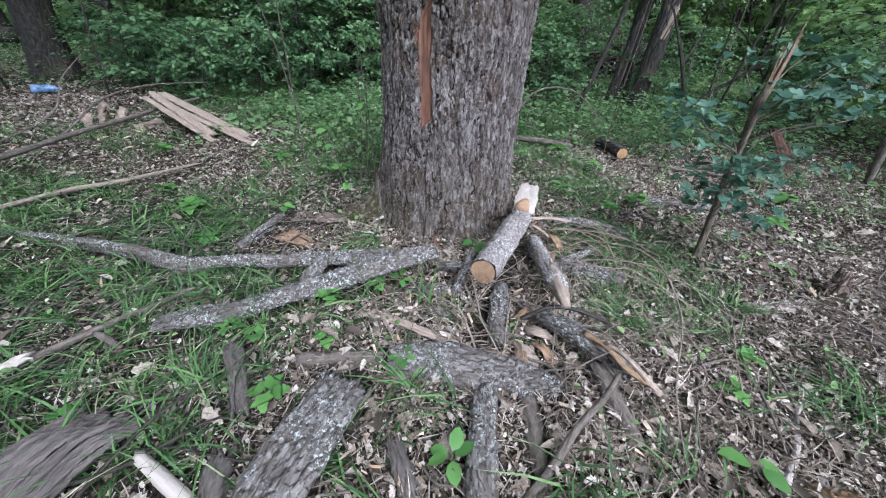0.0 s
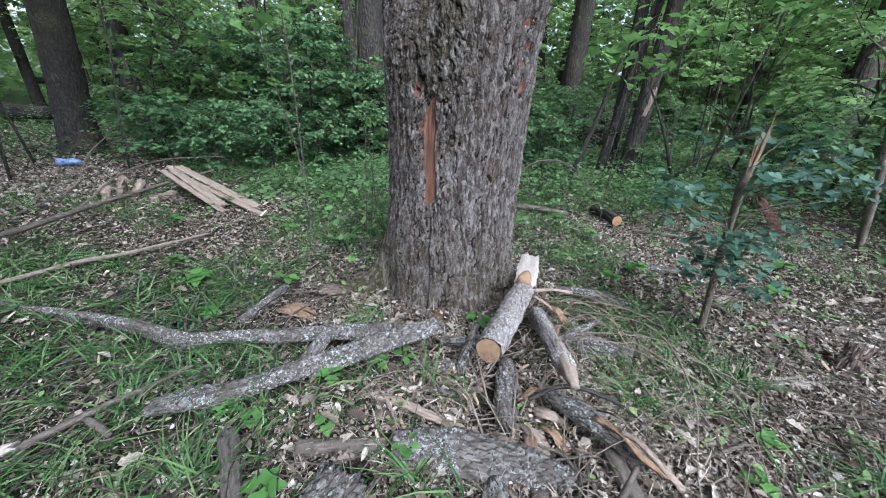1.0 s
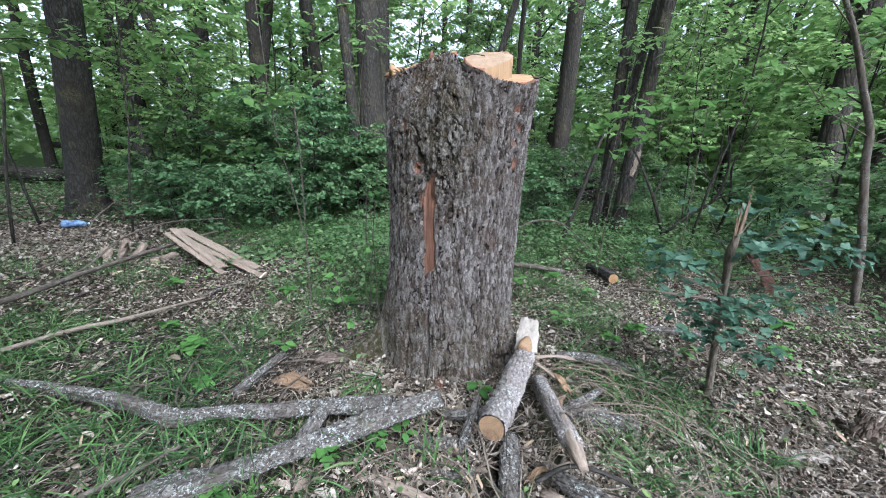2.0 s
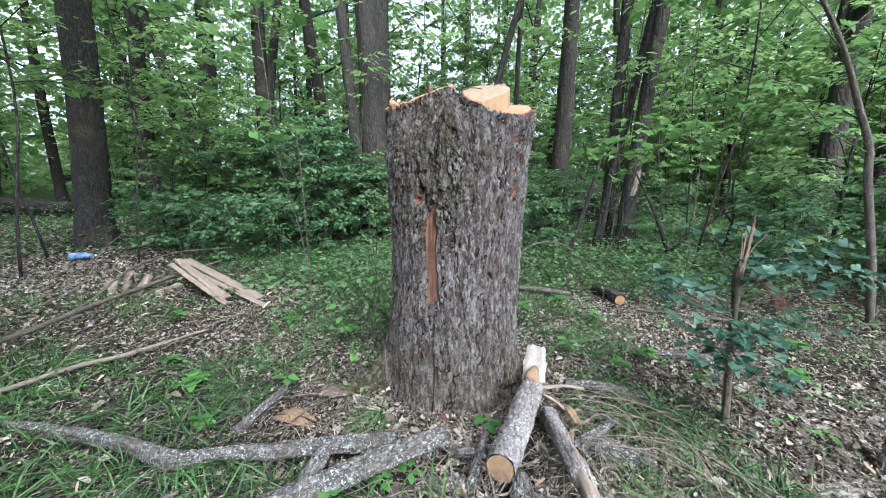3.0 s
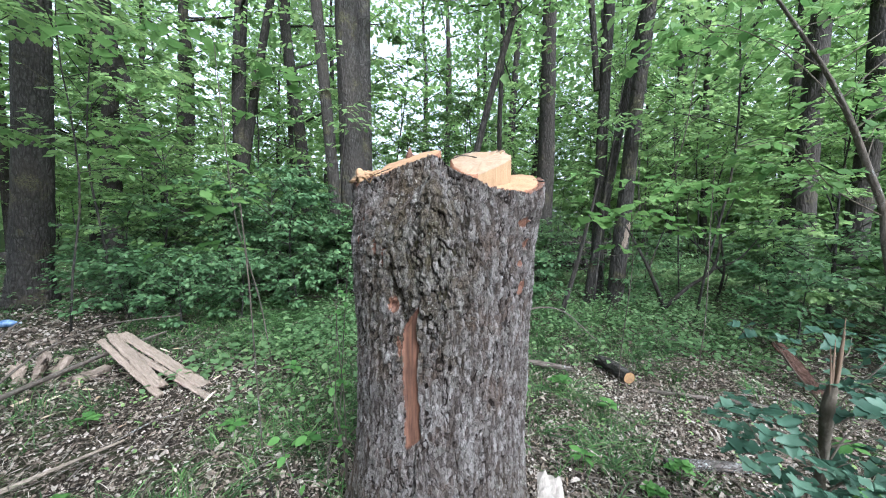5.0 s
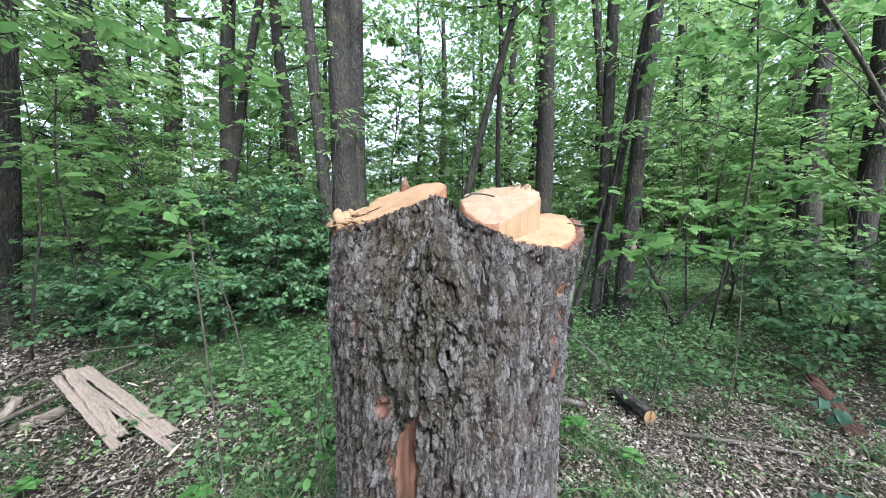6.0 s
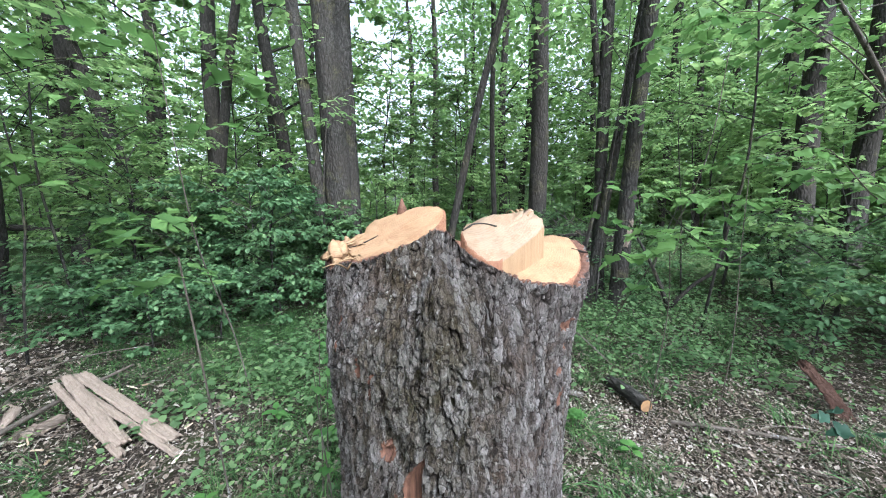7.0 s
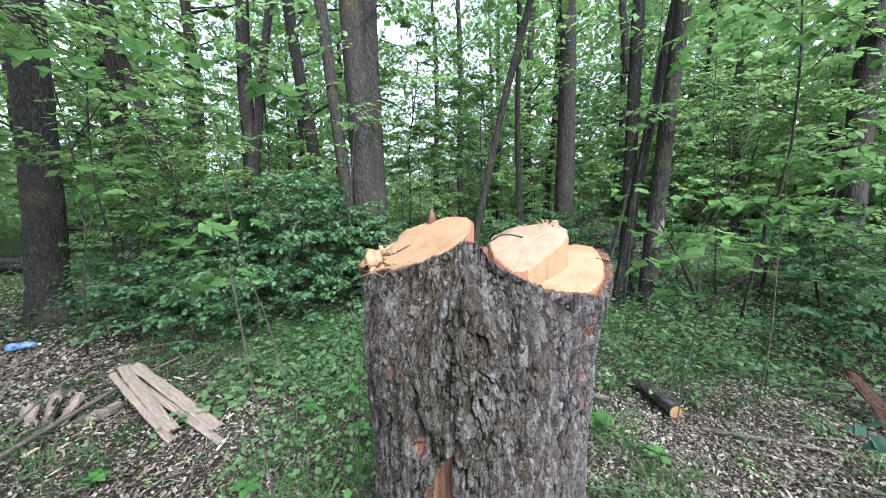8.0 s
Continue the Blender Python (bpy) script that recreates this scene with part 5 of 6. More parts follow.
# ---- undergrowth ----
def bush(seed, height, reach, branches, twigs, leaves, size, template=OVAL_LEAF, material=None, low=0.2, stem_r=0.02, flatness=0.25, lean=0.1):
    """Stem, branches and leaves of a young broadleaf: layers of flat leafy sprays. Returns three meshes."""
    rng = np.random.default_rng(seed)
    ph = rng.uniform(0, 6.28)
    cen = lambda z: np.array([lean * z * math.cos(ph) + 0.05 * math.sin(z * 2 + ph), lean * z * math.sin(ph) + 0.05 * math.cos(z * 1.7), z])
    sv, sf = tube([(*cen(z), stem_r * (1.1 - 0.9 * z / height)) for z in np.linspace(-0.05, height, 7)], 14, 6, 0.04, 0.03, seed)
    pieces, spots, yaws = [], [], []
    for k in range(branches):
        q = (k + rng.random()) / branches
        z = height * (low + (1 - low) * q)
        a = k * 2.4 + rng.normal() * 0.4
        l = reach * (0.45 + 0.6 * math.sin(math.pi * min(1.0, q * 1.05))) * rng.uniform(0.6, 1.25)
        b = cen(z)
        e = b + np.array([math.cos(a) * l, math.sin(a) * l, l * rng.uniform(0.05, 0.7)])
        m = (b + e) / 2 + np.array([0, 0, 0.1 * l])
        curve_pts = spline([(*b, stem_r * 0.45), (*m, stem_r * 0.3), (*e, stem_r * 0.1)], 8)
        pieces.append(tube(curve_pts[::2] if template is not SIMPLE_LEAF else curve_pts[::3], 4, 3, cap=False))
        for t in range(twigs):
            s = rng.uniform(0.2, 1.0)
            o = curve_pts[int(s * 7), :3]
            ta = a + (1 if t % 2 else -1) * rng.uniform(0.3, 1.1)
            tl = l * 0.45 * rng.uniform(0.5, 1.1) * (1.2 - 0.5 * s)
            te = o + np.array([math.cos(ta) * tl, math.sin(ta) * tl, tl * rng.uniform(-0.25, 0.2)])
            if template is not SIMPLE_LEAF:
                pieces.append(tube([(*o, stem_r * 0.14), (*te, stem_r * 0.05)], 2, 3, cap=False))
            for i in range(leaves):
                u = (i + 0.5 + 0.4 * rng.random()) / leaves
                spots.append(o + (te - o) * u + rng.normal(size=3) * 0.012)
                yaws.append(ta - math.pi / 2 + (1 if i % 2 else -1) * rng.uniform(0.4, 1.1))
    n = len(spots)
    cv, cf = strew(template, np.array(spots), np.array(yaws), -0.25 + rng.normal(size=n) * flatness, rng.normal(size=n) * flatness, size * rng.uniform(0.55, 1.2, n))
    bv, bf = join(pieces)
    sv, sf = join([(sv, sf), (bv, bf)])
    return mesh_tris("stem", sv, sf, GREY_BARK, True), mesh_tris("foliage", cv, cf, material or UNDER)


def plant(name, meshes, x, y, z, label, category, group="", yaw=0.0, scale=1.0):
    root = thing(name, x, y, z, label, category, group)
    root.rotation_euler = (0, 0, yaw)
    root.scale = (scale,) * 3
    for n, me in zip(("stem", "foliage"), meshes):
        put(n, me, root)
    return root


KINDS = [bush(201, 3.2, 1.3, 19, 10, 14, 0.085, MID_LEAF), bush(202, 2.2, 1.15, 18, 10, 13, 0.075, MID_LEAF, low=0.08), bush(203, 4.2, 1.5, 20, 10, 14, 0.09, MID_LEAF),
         bush(204, 1.1, 0.75, 14, 8, 9, 0.065, MID_LEAF, low=0.08, stem_r=0.012, material=FLOOR_LEAF), bush(205, 5.2, 1.7, 21, 9, 13, 0.1, MID_LEAF, low=0.3, stem_r=0.03),
         bush(206, 4.5, 1.9, 20, 8, 9, 0.15, SIMPLE_LEAF, HAZED_LEAF, low=0.1), bush(207, 6.5, 2.1, 24, 8, 9, 0.16, SIMPLE_LEAF, HAZED_LEAF, low=0.25), bush(208, 2.6, 1.6, 16, 8, 9, 0.14, SIMPLE_LEAF, low=0.05),
         bush(209, 1.7, 0.9, 22, 11, 12, 0.07, MID_LEAF, DARK, low=0.05, flatness=0.4),
         bush(210, 4.6, 1.7, 15, 7, 8, 0.1, OVAL_LEAF, low=0.36, stem_r=0.013, flatness=0.2),
         # seedlings take the dark leaf colours to stand for shadow gaps low down
         bush(211, 0.65, 0.6, 14, 7, 9, 0.055, MID_LEAF, DARK, low=0.1, stem_r=0.008, flatness=0.3)]
LABELS = ["young broadleaf tree with layered light-green sprays", "leafy green bush with flat sprays of leaves", "tall sapling with layered green leaves", "low leafy shrub at the wood's floor", "slender young tree with bright green leaves",
          "leafy young tree deep in the wood", "tall leafy young tree deep in the wood", "spreading green bush deep in the wood", "dense dark green bush with small leaves", "thin young tree with wide flat sprays of bright leaves", "low bluish-green seedlings of maple under the trees"]
rng = np.random.default_rng(55)
spots = [(-3.05, 5.75, 8), (-2.4, 6.1, 8), (-3.9, 5.9, 1), (-3.4, 6.6, 1), (-4.3, 6.6, 1), (-4.9, 7.2, 0), (-2.6, 7.2, 1), (-5.6, 8.6, 2), (-0.6, 7.6, 1), (-0.6, 9.4, 2), (2.2, 7.2, 3),
         (5.2, 5.2, 3), (5.6, 6.6, 3), (5.8, 4.5, 3), (6.6, 4.4, 3), (2.1, 6.4, 3), (-1.5, 6.6, 3), (1.0, 10.6, 2), (5.0, 3.7, 3),
         (5.6, 3.2, 3), (6.4, 2.6, 3), (4.4, 2.6, 3), (-0.9, 10.4, 4), (0.2, 11.2, 0), (1.6, 11.6, 4), (-2.0, 11.0, 2), (4.9, 4.4, 1), (7.4, 3.6, 3)]
# the bush at (-4.7, 1.5) is out of view, added to shade the left floor
spots += [(-4.9, 4.3, 9), (-3.9, 4.9, 9), (6.2, 6.4, 3), (5.6, 5.9, 3), (-4.7, 1.5, 1), (5.2, 2.9, 3), (5.3, 4.0, 3)]
spots += [(-3.6, 4.2, 9), (-4.3, 3.6, 9), (-1.4, 6.0, 9), (3.3, 4.3, 9), (2.4, 5.2, 9), (4.0, 5.6, 9)]
spots += [(3.5, 3.5, 10), (4.6, 3.4, 10)]
spots += [(-3.3, 4.5, 10), (-2.7, 4.3, 10), (-2.2, 4.6, 10), (-1.7, 5.0, 10), (-2.5, 5.1, 10), (-3.1, 5.2, 10), (-3.8, 5.1, 10), (-1.2, 5.6, 10), (-2.0, 5.5, 8), (-4.0, 5.3, 10), (-3.5, 4.9, 10)]
for k in range(165):
    a, d = rng.uniform(-1.2, 1.2), rng.uniform(11.5, 27) if k < 130 else rng.uniform(20, 34)
    kind = int(rng.integers(5, 8))
    if not (kind != 7 and glade(d * math.sin(a), 1 + d * math.cos(a))):
        spots.append((d * math.sin(a), 1 + d * math.cos(a), kind))
for k in range(46):
    a, d = rng.uniform(0.12, 1.1) * (1 if k % 2 else -1), rng.uniform(4.9, 7.5)
    x, y = d * math.sin(a), 1 + d * math.cos(a)
    if math.hypot(x + 5.1, y - 4.9) > 0.8 and math.hypot(x + 4.5, y - 4.3) > 0.9 and not (2.0 < x < 5.2 and y < 6.2) and x > -4.8:
        spots.append((x, y, 3))
for k in range(9):
    a, d = rng.uniform(0.35, 1.15) * (1 if k % 2 else -1), rng.uniform(7, 10.5)
    if a < 0:
        spots.append((d * math.sin(a), 1 + d * math.cos(a), int(rng.integers(0, 5))))
for k in range(16):
    a, d = rng.uniform(3.2, 4.5), rng.uniform(5, 10)
    spots.append((d * math.sin(a), 1 + d * math.cos(a), int(rng.integers(5, 8))))
spots = [p for p in spots if not (p[0] < -5.6 and 3.5 < p[1] < 0.98 * abs(p[0]) and math.hypot(*p[:2]) < 15)]
spots += [(3.0, 5.4, 10), (4.9, 5.0, 10), (1.5, 5.2, 10)]
spots += [(7.3, 11.4, 4), (8.2, 10.4, 2), (6.2, 11.8, 4), (10.6, 10.2, 4), (11.6, 8.4, 2), (9.6, 11.8, 4), (12.4, 6.4, 4), (5.6, 8.9, 2), (-12.6, 9.9, 4), (-14.2, 11.6, 4)]
first = {}
for x, y, k in spots:
    z, yaw, s = float(ground_z(x, y)), rng.uniform(0, 6.28), rng.uniform(0.8, 1.2)
    if k not in first:
        first[k] = plant("shrub" if k in (1, 3, 7, 8, 10) else "young_tree", KINDS[k], x, y, z, LABELS[k], "shrub" if k in (1, 3, 7, 8, 10) else "young tree", "undergrowth", yaw, s)
    else:
        copy_thing(first[k], Matrix.Translation((x, y, z)) @ Euler((0, 0, yaw)).to_matrix().to_4x4() @ Matrix.Scale(s / first[k].scale[0], 4))


# ---- the far wood: crowns and thickets that close the view ----
rng = np.random.default_rng(88)
n = 54000
a, d = rng.uniform(-1.5, 1.5, n), rng.uniform(27, 46, n)
clump = rng.uniform(0, 1, 900)[(a * 130 + d * 7).astype(int) % 900]
a[:8000], d[:8000] = rng.uniform(0.5, 1.4, 8000), rng.uniform(17, 27, 8000)
p = np.c_[d * np.sin(a), 1 + d * np.cos(a), (0.3 + 9.5 * clump) * rng.random(n) ** 0.9]
p[-14000:, 2] = 4.5 * rng.random(14000)
# upper crowns to both sides, thicker to the east
side = slice(8000, 20000)
a, d = rng.uniform(0.22, 1.25, 12000) * np.where(rng.random(12000) < 0.66, 1, -1), rng.uniform(20, 34, 12000)
p[side] = np.c_[d * np.sin(a), 1 + d * np.cos(a), d * (0.12 + 0.5 * rng.random(12000))]
high = glade(p[:, 0], p[:, 1]) & (p[:, 2] > 3.0)
p = p[~high | (rng.random(n) < 0.6)]
n = len(p)
# far leaves use the paler greens, haze by colour alone
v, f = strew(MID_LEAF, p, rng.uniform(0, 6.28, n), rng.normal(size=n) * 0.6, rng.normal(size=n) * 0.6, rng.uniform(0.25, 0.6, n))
tagged(put("far_woods", mesh_tris("far_woods", v, f, HAZED_LEAF)), "green wall of distant leafy woods, haze painted into the leaves", "woods", kind="stuff")


# ---- maple saplings close to the camera, leaf by leaf ----
MAPLE_MESH = {mat: [mesh_tris("leaf", np.array(MAPLE_LEAF[0]) * np.array([1, 1, b]), MAPLE_LEAF[1], mat) for b in (1.0, 1.9, -0.6)] for mat in (MAPLE, PALE_MAPLE)}


def maple(name, x, y, stem, whorls, label, seed, size=0.11, broken=False):
    rng = np.random.default_rng(seed)
    root = thing(name, x, y, 0.0, label, "sapling")
    v, f = tube(stem, 60, 14, 0.04, 0.05, seed)
    put("stem", mesh_tris("stem", v, f, SAPLING_BARK if broken else TWIG_BARK, True), root)
    for cx, cy, cz, n, spread in whorls:
        s = np.array(spline(stem, 30))
        far = np.hypot(s[:, 0] - cx, s[:, 1] - cy)
        near = s[np.argmin(np.abs(s[:, 2] - (cz - 0.06 - 0.35 * far)))]
        gone = np.linalg.norm(near[:3] - (cx, cy, cz))
        thick = min(0.3 * near[3], 0.0025 + 0.0022 * gone)
        pts = [np.array([*near[:3], thick])]
        for q in (0.33, 0.66, 1.0):
            p = near[:3] + (np.array([cx, cy, cz]) - near[:3]) * q
            p += rng.normal(size=3) * 0.07 * gone * (q < 1) + np.array([0, 0, 0.1 * gone * math.sin(q * 3.1)])
            pts.append(np.array([*p, thick * (1 - 0.7 * q)]))
        leaves = []
        for i in range(n):
            a = i * 2.4 + rng.random()
            r = spread * math.sqrt((i + 0.4) / n)
            p = Vector((cx + r * math.cos(a), cy + r * math.sin(a), cz + rng.normal() * 0.025 - 0.1 * r))
            sc = size * rng.uniform(0.55, 1.15)
            m = Matrix.Translation(p) @ Euler((rng.normal() * 0.2 - 0.15, rng.normal() * 0.22, a - math.pi / 2 + rng.normal() * 0.3)).to_matrix().to_4x4() @ Matrix.Scale(sc, 4)
            leaves.append((i, m))
        twig = put("twig", mesh_tris("twig", *tube(pts, 12, 5), SAPLING_BARK), root)
        for i, m in leaves:
            put("leaf", MAPLE_MESH[MAPLE if broken else PALE_MAPLE][i % 3], twig, m=m)
    if broken:
        t = stem[-1]
        for k, (dx, lean, l, w) in enumerate(((0.0, 0.07, 0.25, 0.0085), (-0.006, 0.02, 0.19, 0.007), (0.007, 0.1, 0.21, 0.007), (-0.008, -0.06, 0.17, 0.004), (0.003, 0.05, 0.15, 0.008))):
            v, f = tube([(0, 0, 0, w), (lean * l * 0.5, 0, 0.5 * l, w * 0.75), (lean * l, 0.004, l, 0.0008)], 14, 8, 0.12, 0.1, k, flat=0.6)
            put("splinter", mesh_tris("splinter", v, f, BROWN_SPLIT), root, "torn brown splinter", Matrix.Translation((t[0] + dx, t[1] + 0.003 * (k % 3 - 1), t[2] - 0.06)))
    return root


maple("broken_sapling", 1.235, 1.345, [(0, 0, -0.04, 0.019), (-0.015, -0.005, 0.12, 0.0145), (-0.05, -0.018, 0.33, 0.0125), (-0.073, -0.025, 0.46, 0.013), (-0.09, -0.04, 0.58, 0.012), (-0.125, -0.065, 0.723, 0.0155), (-0.124, -0.07, 0.8, 0.0105)],
      [(-0.44, -0.145, 0.74, 9, 0.08), (-0.38, -0.145, 0.71, 10, 0.09), (-0.31, -0.14, 0.655, 10, 0.09), (-0.21, -0.1, 0.53, 14, 0.11), (-0.12, -0.09, 0.52, 14, 0.11), (-0.2, -0.08, 0.43, 14, 0.1), (0.02, -0.05, 0.5, 10, 0.1), (-0.1, -0.08, 0.36, 12, 0.11), (-0.02, -0.12, 0.42, 9, 0.1),
       (-0.06, -0.1, 0.78, 15, 0.11), (0.0, -0.13, 0.8, 15, 0.13), (0.09, -0.12, 0.79, 15, 0.13), (0.12, -0.02, 0.8, 14, 0.13), (0.07, -0.09, 0.54, 10, 0.1), (0.17, -0.09, 0.57, 10, 0.11), (0.03, -0.04, 0.32, 9, 0.1), (0.12, -0.04, 0.3, 9, 0.1), (0.02, -0.015, 0.03, 12, 0.06), (-0.08, 0.155, 0.86, 8, 0.1), (0.24, -0.05, 0.78, 12, 0.12), (0.3, -0.02, 0.7, 10, 0.12), (-0.27, 0.0, 0.63, 14, 0.11), (-0.09, -0.02, 0.43, 16, 0.1), (0.1, 0.0, 0.47, 14, 0.1), (-0.2, 0.04, 0.7, 12, 0.1), (0.0, -0.05, 0.56, 12, 0.09), (0.05, 0.03, 0.9, 10, 0.1), (0.2, 0.05, 0.86, 9, 0.11)],
      "snapped young maple with splintered top and bluish-green leaves", 301, 0.052, True)
maple("maple_sapling", 1.0, 2.05, [(0.15, 0.3, -0.03, 0.0026), (0.05, 0.14, 0.5, 0.0023), (0.03, 0.05, 1.0, 0.002), (-0.02, 0, 1.28, 0.0017)],
      [(-0.15, 0.05, 1.25, 4, 0.07), (-0.02, -0.1, 1.33, 4, 0.09), (0.12, 0.1, 1.36, 5, 0.1), (0.0, 0.1, 1.1, 3, 0.08)], "thin maple sapling with a few large pale-green leaves", 302, 0.1)
maple("maple_sapling", -0.75, 1.9, [(-0.1, 0.3, -0.03, 0.004), (-0.05, 0.15, 0.5, 0.0035), (0, 0, 1.0, 0.003), (0.0, -0.05, 1.33, 0.0025)],
      [(0.03, -0.1, 1.34, 3, 0.07), (-0.05, -0.1, 1.42, 3, 0.07)], "thin maple sapling with a few large bluish leaves", 303, 0.1)
maple("maple_sapling", 3.42, 2.6, [(0, 0, -0.03, 0.026), (-0.12, 0, 0.48, 0.024), (-0.31, 0, 1.1, 0.022), (-0.36, 0, 1.34, 0.02), (-0.52, 0, 1.64, 0.018), (-0.7, 0, 1.97, 0.016), (-0.9, 0, 2.25, 0.013), (-1.14, 0, 2.52, 0.011), (-1.4, 0, 2.8, 0.008), (-1.7, 0, 3.1, 0.004)],
      [(-0.47, 0.01, 1.52, 8, 0.33), (-0.85, 0.13, 1.58, 8, 0.33), (-0.09, 0.26, 1.9, 8, 0.33), (0.54, 0.13, 1.58, 8, 0.33), (-0.6, -0.12, 2.15, 8, 0.39), (0.16, 0.01, 2.47, 9, 0.33), (-0.98, 0.13, 2.47, 8, 0.39), (0.54, -0.12, 0.82, 9, 0.28), (-0.28, 0.01, 2.85, 11, 0.33), (-1.36, 0.13, 1.73, 10, 0.28), (-1.55, 0.2, 2.53, 12, 0.31), (-1.11, 0.13, 2.66, 12, 0.33), (-1.87, 0.26, 2.47, 9, 0.22), (0.03, 0.07, 2.15, 11, 0.28), (0.48, 0.01, 2.72, 11, 0.33), (-0.9, -0.05, 2.02, 8, 0.25), (-1.25, -0.1, 2.45, 9, 0.3), (-0.45, 0.0, 1.9, 7, 0.25)],
      "slender crooked young maple with broad bright leaves", 304, 0.115)
maple("maple_sapling", 1.9, 2.6, [(0.1, 0.2, -0.03, 0.0035), (0.02, 0.06, 0.6, 0.003), (-0.03, 0.02, 1.2, 0.0025), (-0.05, 0, 1.6, 0.002)],
      [(-0.2, 0, 1.5, 7, 0.2), (0.2, 0.1, 1.45, 7, 0.22), (0.0, 0.2, 1.2, 5, 0.15)], "young maple with tiers of green leaves", 305, 0.1)

maple("maple_sapling", -1.25, 3.3, [(0, 0, -0.03, 0.005), (-0.05, -0.1, 0.6, 0.0045), (-0.1, -0.3, 1.2, 0.004), (-0.08, -0.45, 1.75, 0.003), (-0.1, -0.5, 2.4, 0.002)],
      [(-0.26, -0.5, 1.4, 6, 0.13), (-0.35, -0.5, 1.27, 6, 0.14), (0.06, -0.5, 1.43, 5, 0.12), (-0.63, -0.5, 1.73, 6, 0.13), (-0.67, -0.45, 1.62, 6, 0.14), (0.32, -0.5, 2.17, 6, 0.13), (-0.29, -0.5, 2.38, 7, 0.15), (0.2, -0.5, 1.9, 6, 0.13), (-0.85, -0.5, 2.32, 6, 0.15), (-0.5, -0.4, 2.05, 6, 0.15), (-0.15, -0.3, 1.05, 6, 0.14), (-0.5, -0.35, 1.0, 6, 0.14)], "slim young maple with tiers of translucent leaves", 306, 0.115)
maple("maple_sapling", 1.75, 3.0, [(0.3, 1.3, -0.03, 0.004), (0.25, 0.9, 0.5, 0.0036), (0.05, 0.2, 1.1, 0.003), (0.04, -0.15, 1.7, 0.003), (0.1, -0.2, 2.4, 0.002)],
      [(-0.07, -0.2, 1.23, 7, 0.15), (-0.35, -0.2, 1.27, 6, 0.14), (-0.6, -0.2, 1.36, 4, 0.1), (0.15, -0.2, 1.19, 6, 0.14), (-0.33, -0.2, 1.51, 5, 0.13), (-0.65, -0.2, 1.56, 4, 0.1), (0.0, -0.2, 1.49, 6, 0.14), (0.5, -0.2, 1.69, 7, 0.15), (0.76, -0.2, 1.66, 7, 0.15), (0.38, -0.2, 2.38, 8, 0.18), (-0.1, -0.2, 2.45, 8, 0.18), (-0.25, -0.2, 2.32, 6, 0.15), (0.3, -0.15, 1.4, 6, 0.14), (0.6, -0.2, 2.2, 7, 0.16)], "slim young maple with tiers of bright leaves", 307, 0.115)


# ---- seedlings and weeds, leaf by leaf ----
WEED_MESH = [mesh_tris("leaf", *outline_leaf([(0.24, 0.2), (0.34, 0.5), (0.22, 0.8)], 0.2, 0.1), WEED), mesh_tris("leaf", *MAPLE_LEAF, WEED)]


def weed(x, y, h, n, size, lobed, seed, label):
    rng = np.random.default_rng(seed)
    z = float(ground_z(x, y))
    size *= 0.82
    root = thing("seedling", x, y, z, label, "seedling", "seedlings")
    v, f = tube([(0, 0, -0.02, 0.0025), (0.004, 0.003, h * 0.5, 0.0022), (0, 0, h, 0.0015)], 6, 6)
    put("stem", mesh_tris("stem", v, f, WEED), root)
    for i in range(n):
        a = i * 2.4 + rng.random() * 0.5
        hh = h * (0.72 + 0.28 * (i + 1) / n)
        m = Matrix.Translation((0.01 * math.cos(a), 0.01 * math.sin(a), hh)) @ Euler((rng.normal() * 0.15 + 0.1, rng.normal() * 0.2, a - math.pi / 2)).to_matrix().to_4x4() @ Matrix.Scale(size * rng.uniform(0.75, 1.15), 4)
        put("leaf", WEED_MESH[1 if lobed else 0], root, m=m)


WEEDS = [(-0.573, 0.78, 0.07, 4, 0.055, True), (-0.43, 0.55, 0.09, 4, 0.06, True), (-0.36, 0.93, 0.09, 5, 0.05, True), (-0.68, 0.83, 0.06, 4, 0.05, True), (-0.08, 0.68, 0.08, 9, 0.045, False), (0.06, 0.4, 0.07, 5, 0.06, False), (0.79, 0.4, 0.07, 3, 0.085, False),
         (0.17, 1.22, 0.1, 6, 0.065, False), (-0.2, 0.98, 0.08, 4, 0.05, True), (-0.12, 1.02, 0.07, 4, 0.05, False), (-0.78, 1.6, 0.1, 6, 0.07, False), (-1.05, 1.36, 0.07, 5, 0.06, True), (-0.95, 0.5, 0.05, 4, 0.06, True), (0.75, 1.95, 0.12, 7, 0.07, False), (0.98, 1.75, 0.1, 7, 0.07, True),
         (1.2, 1.9, 0.1, 6, 0.07, True), (1.58, 1.25, 0.06, 4, 0.05, False), (1.05, 0.75, 0.06, 5, 0.05, True), (0.9, 0.62, 0.06, 4, 0.05, True), (-0.6, 2.15, 0.12, 8, 0.08, False), (-1.25, 1.62, 0.1, 7, 0.09, True), (-1.05, 2.3, 0.1, 6, 0.08, False), (-0.33, 0.75, 0.06, 3, 0.045, True), (1.3, 1.62, 0.09, 6, 0.06, False),
         (0.62, 2.6, 0.15, 8, 0.09, False), (0.95, 2.75, 0.15, 8, 0.09, True), (-0.55, 2.7, 0.15, 8, 0.08, True), (-0.95, 2.95, 0.15, 8, 0.09, False), (-1.9, 2.4, 0.1, 7, 0.08, True), (-1.55, 1.85, 0.08, 6, 0.08, True), (1.9, 1.7, 0.1, 6, 0.08, True), (2.2, 2.0, 0.12, 7, 0.09, False), (0.73, 3.3, 0.2, 8, 0.1, True), (1.15, 2.45, 0.12, 7, 0.08, False)]
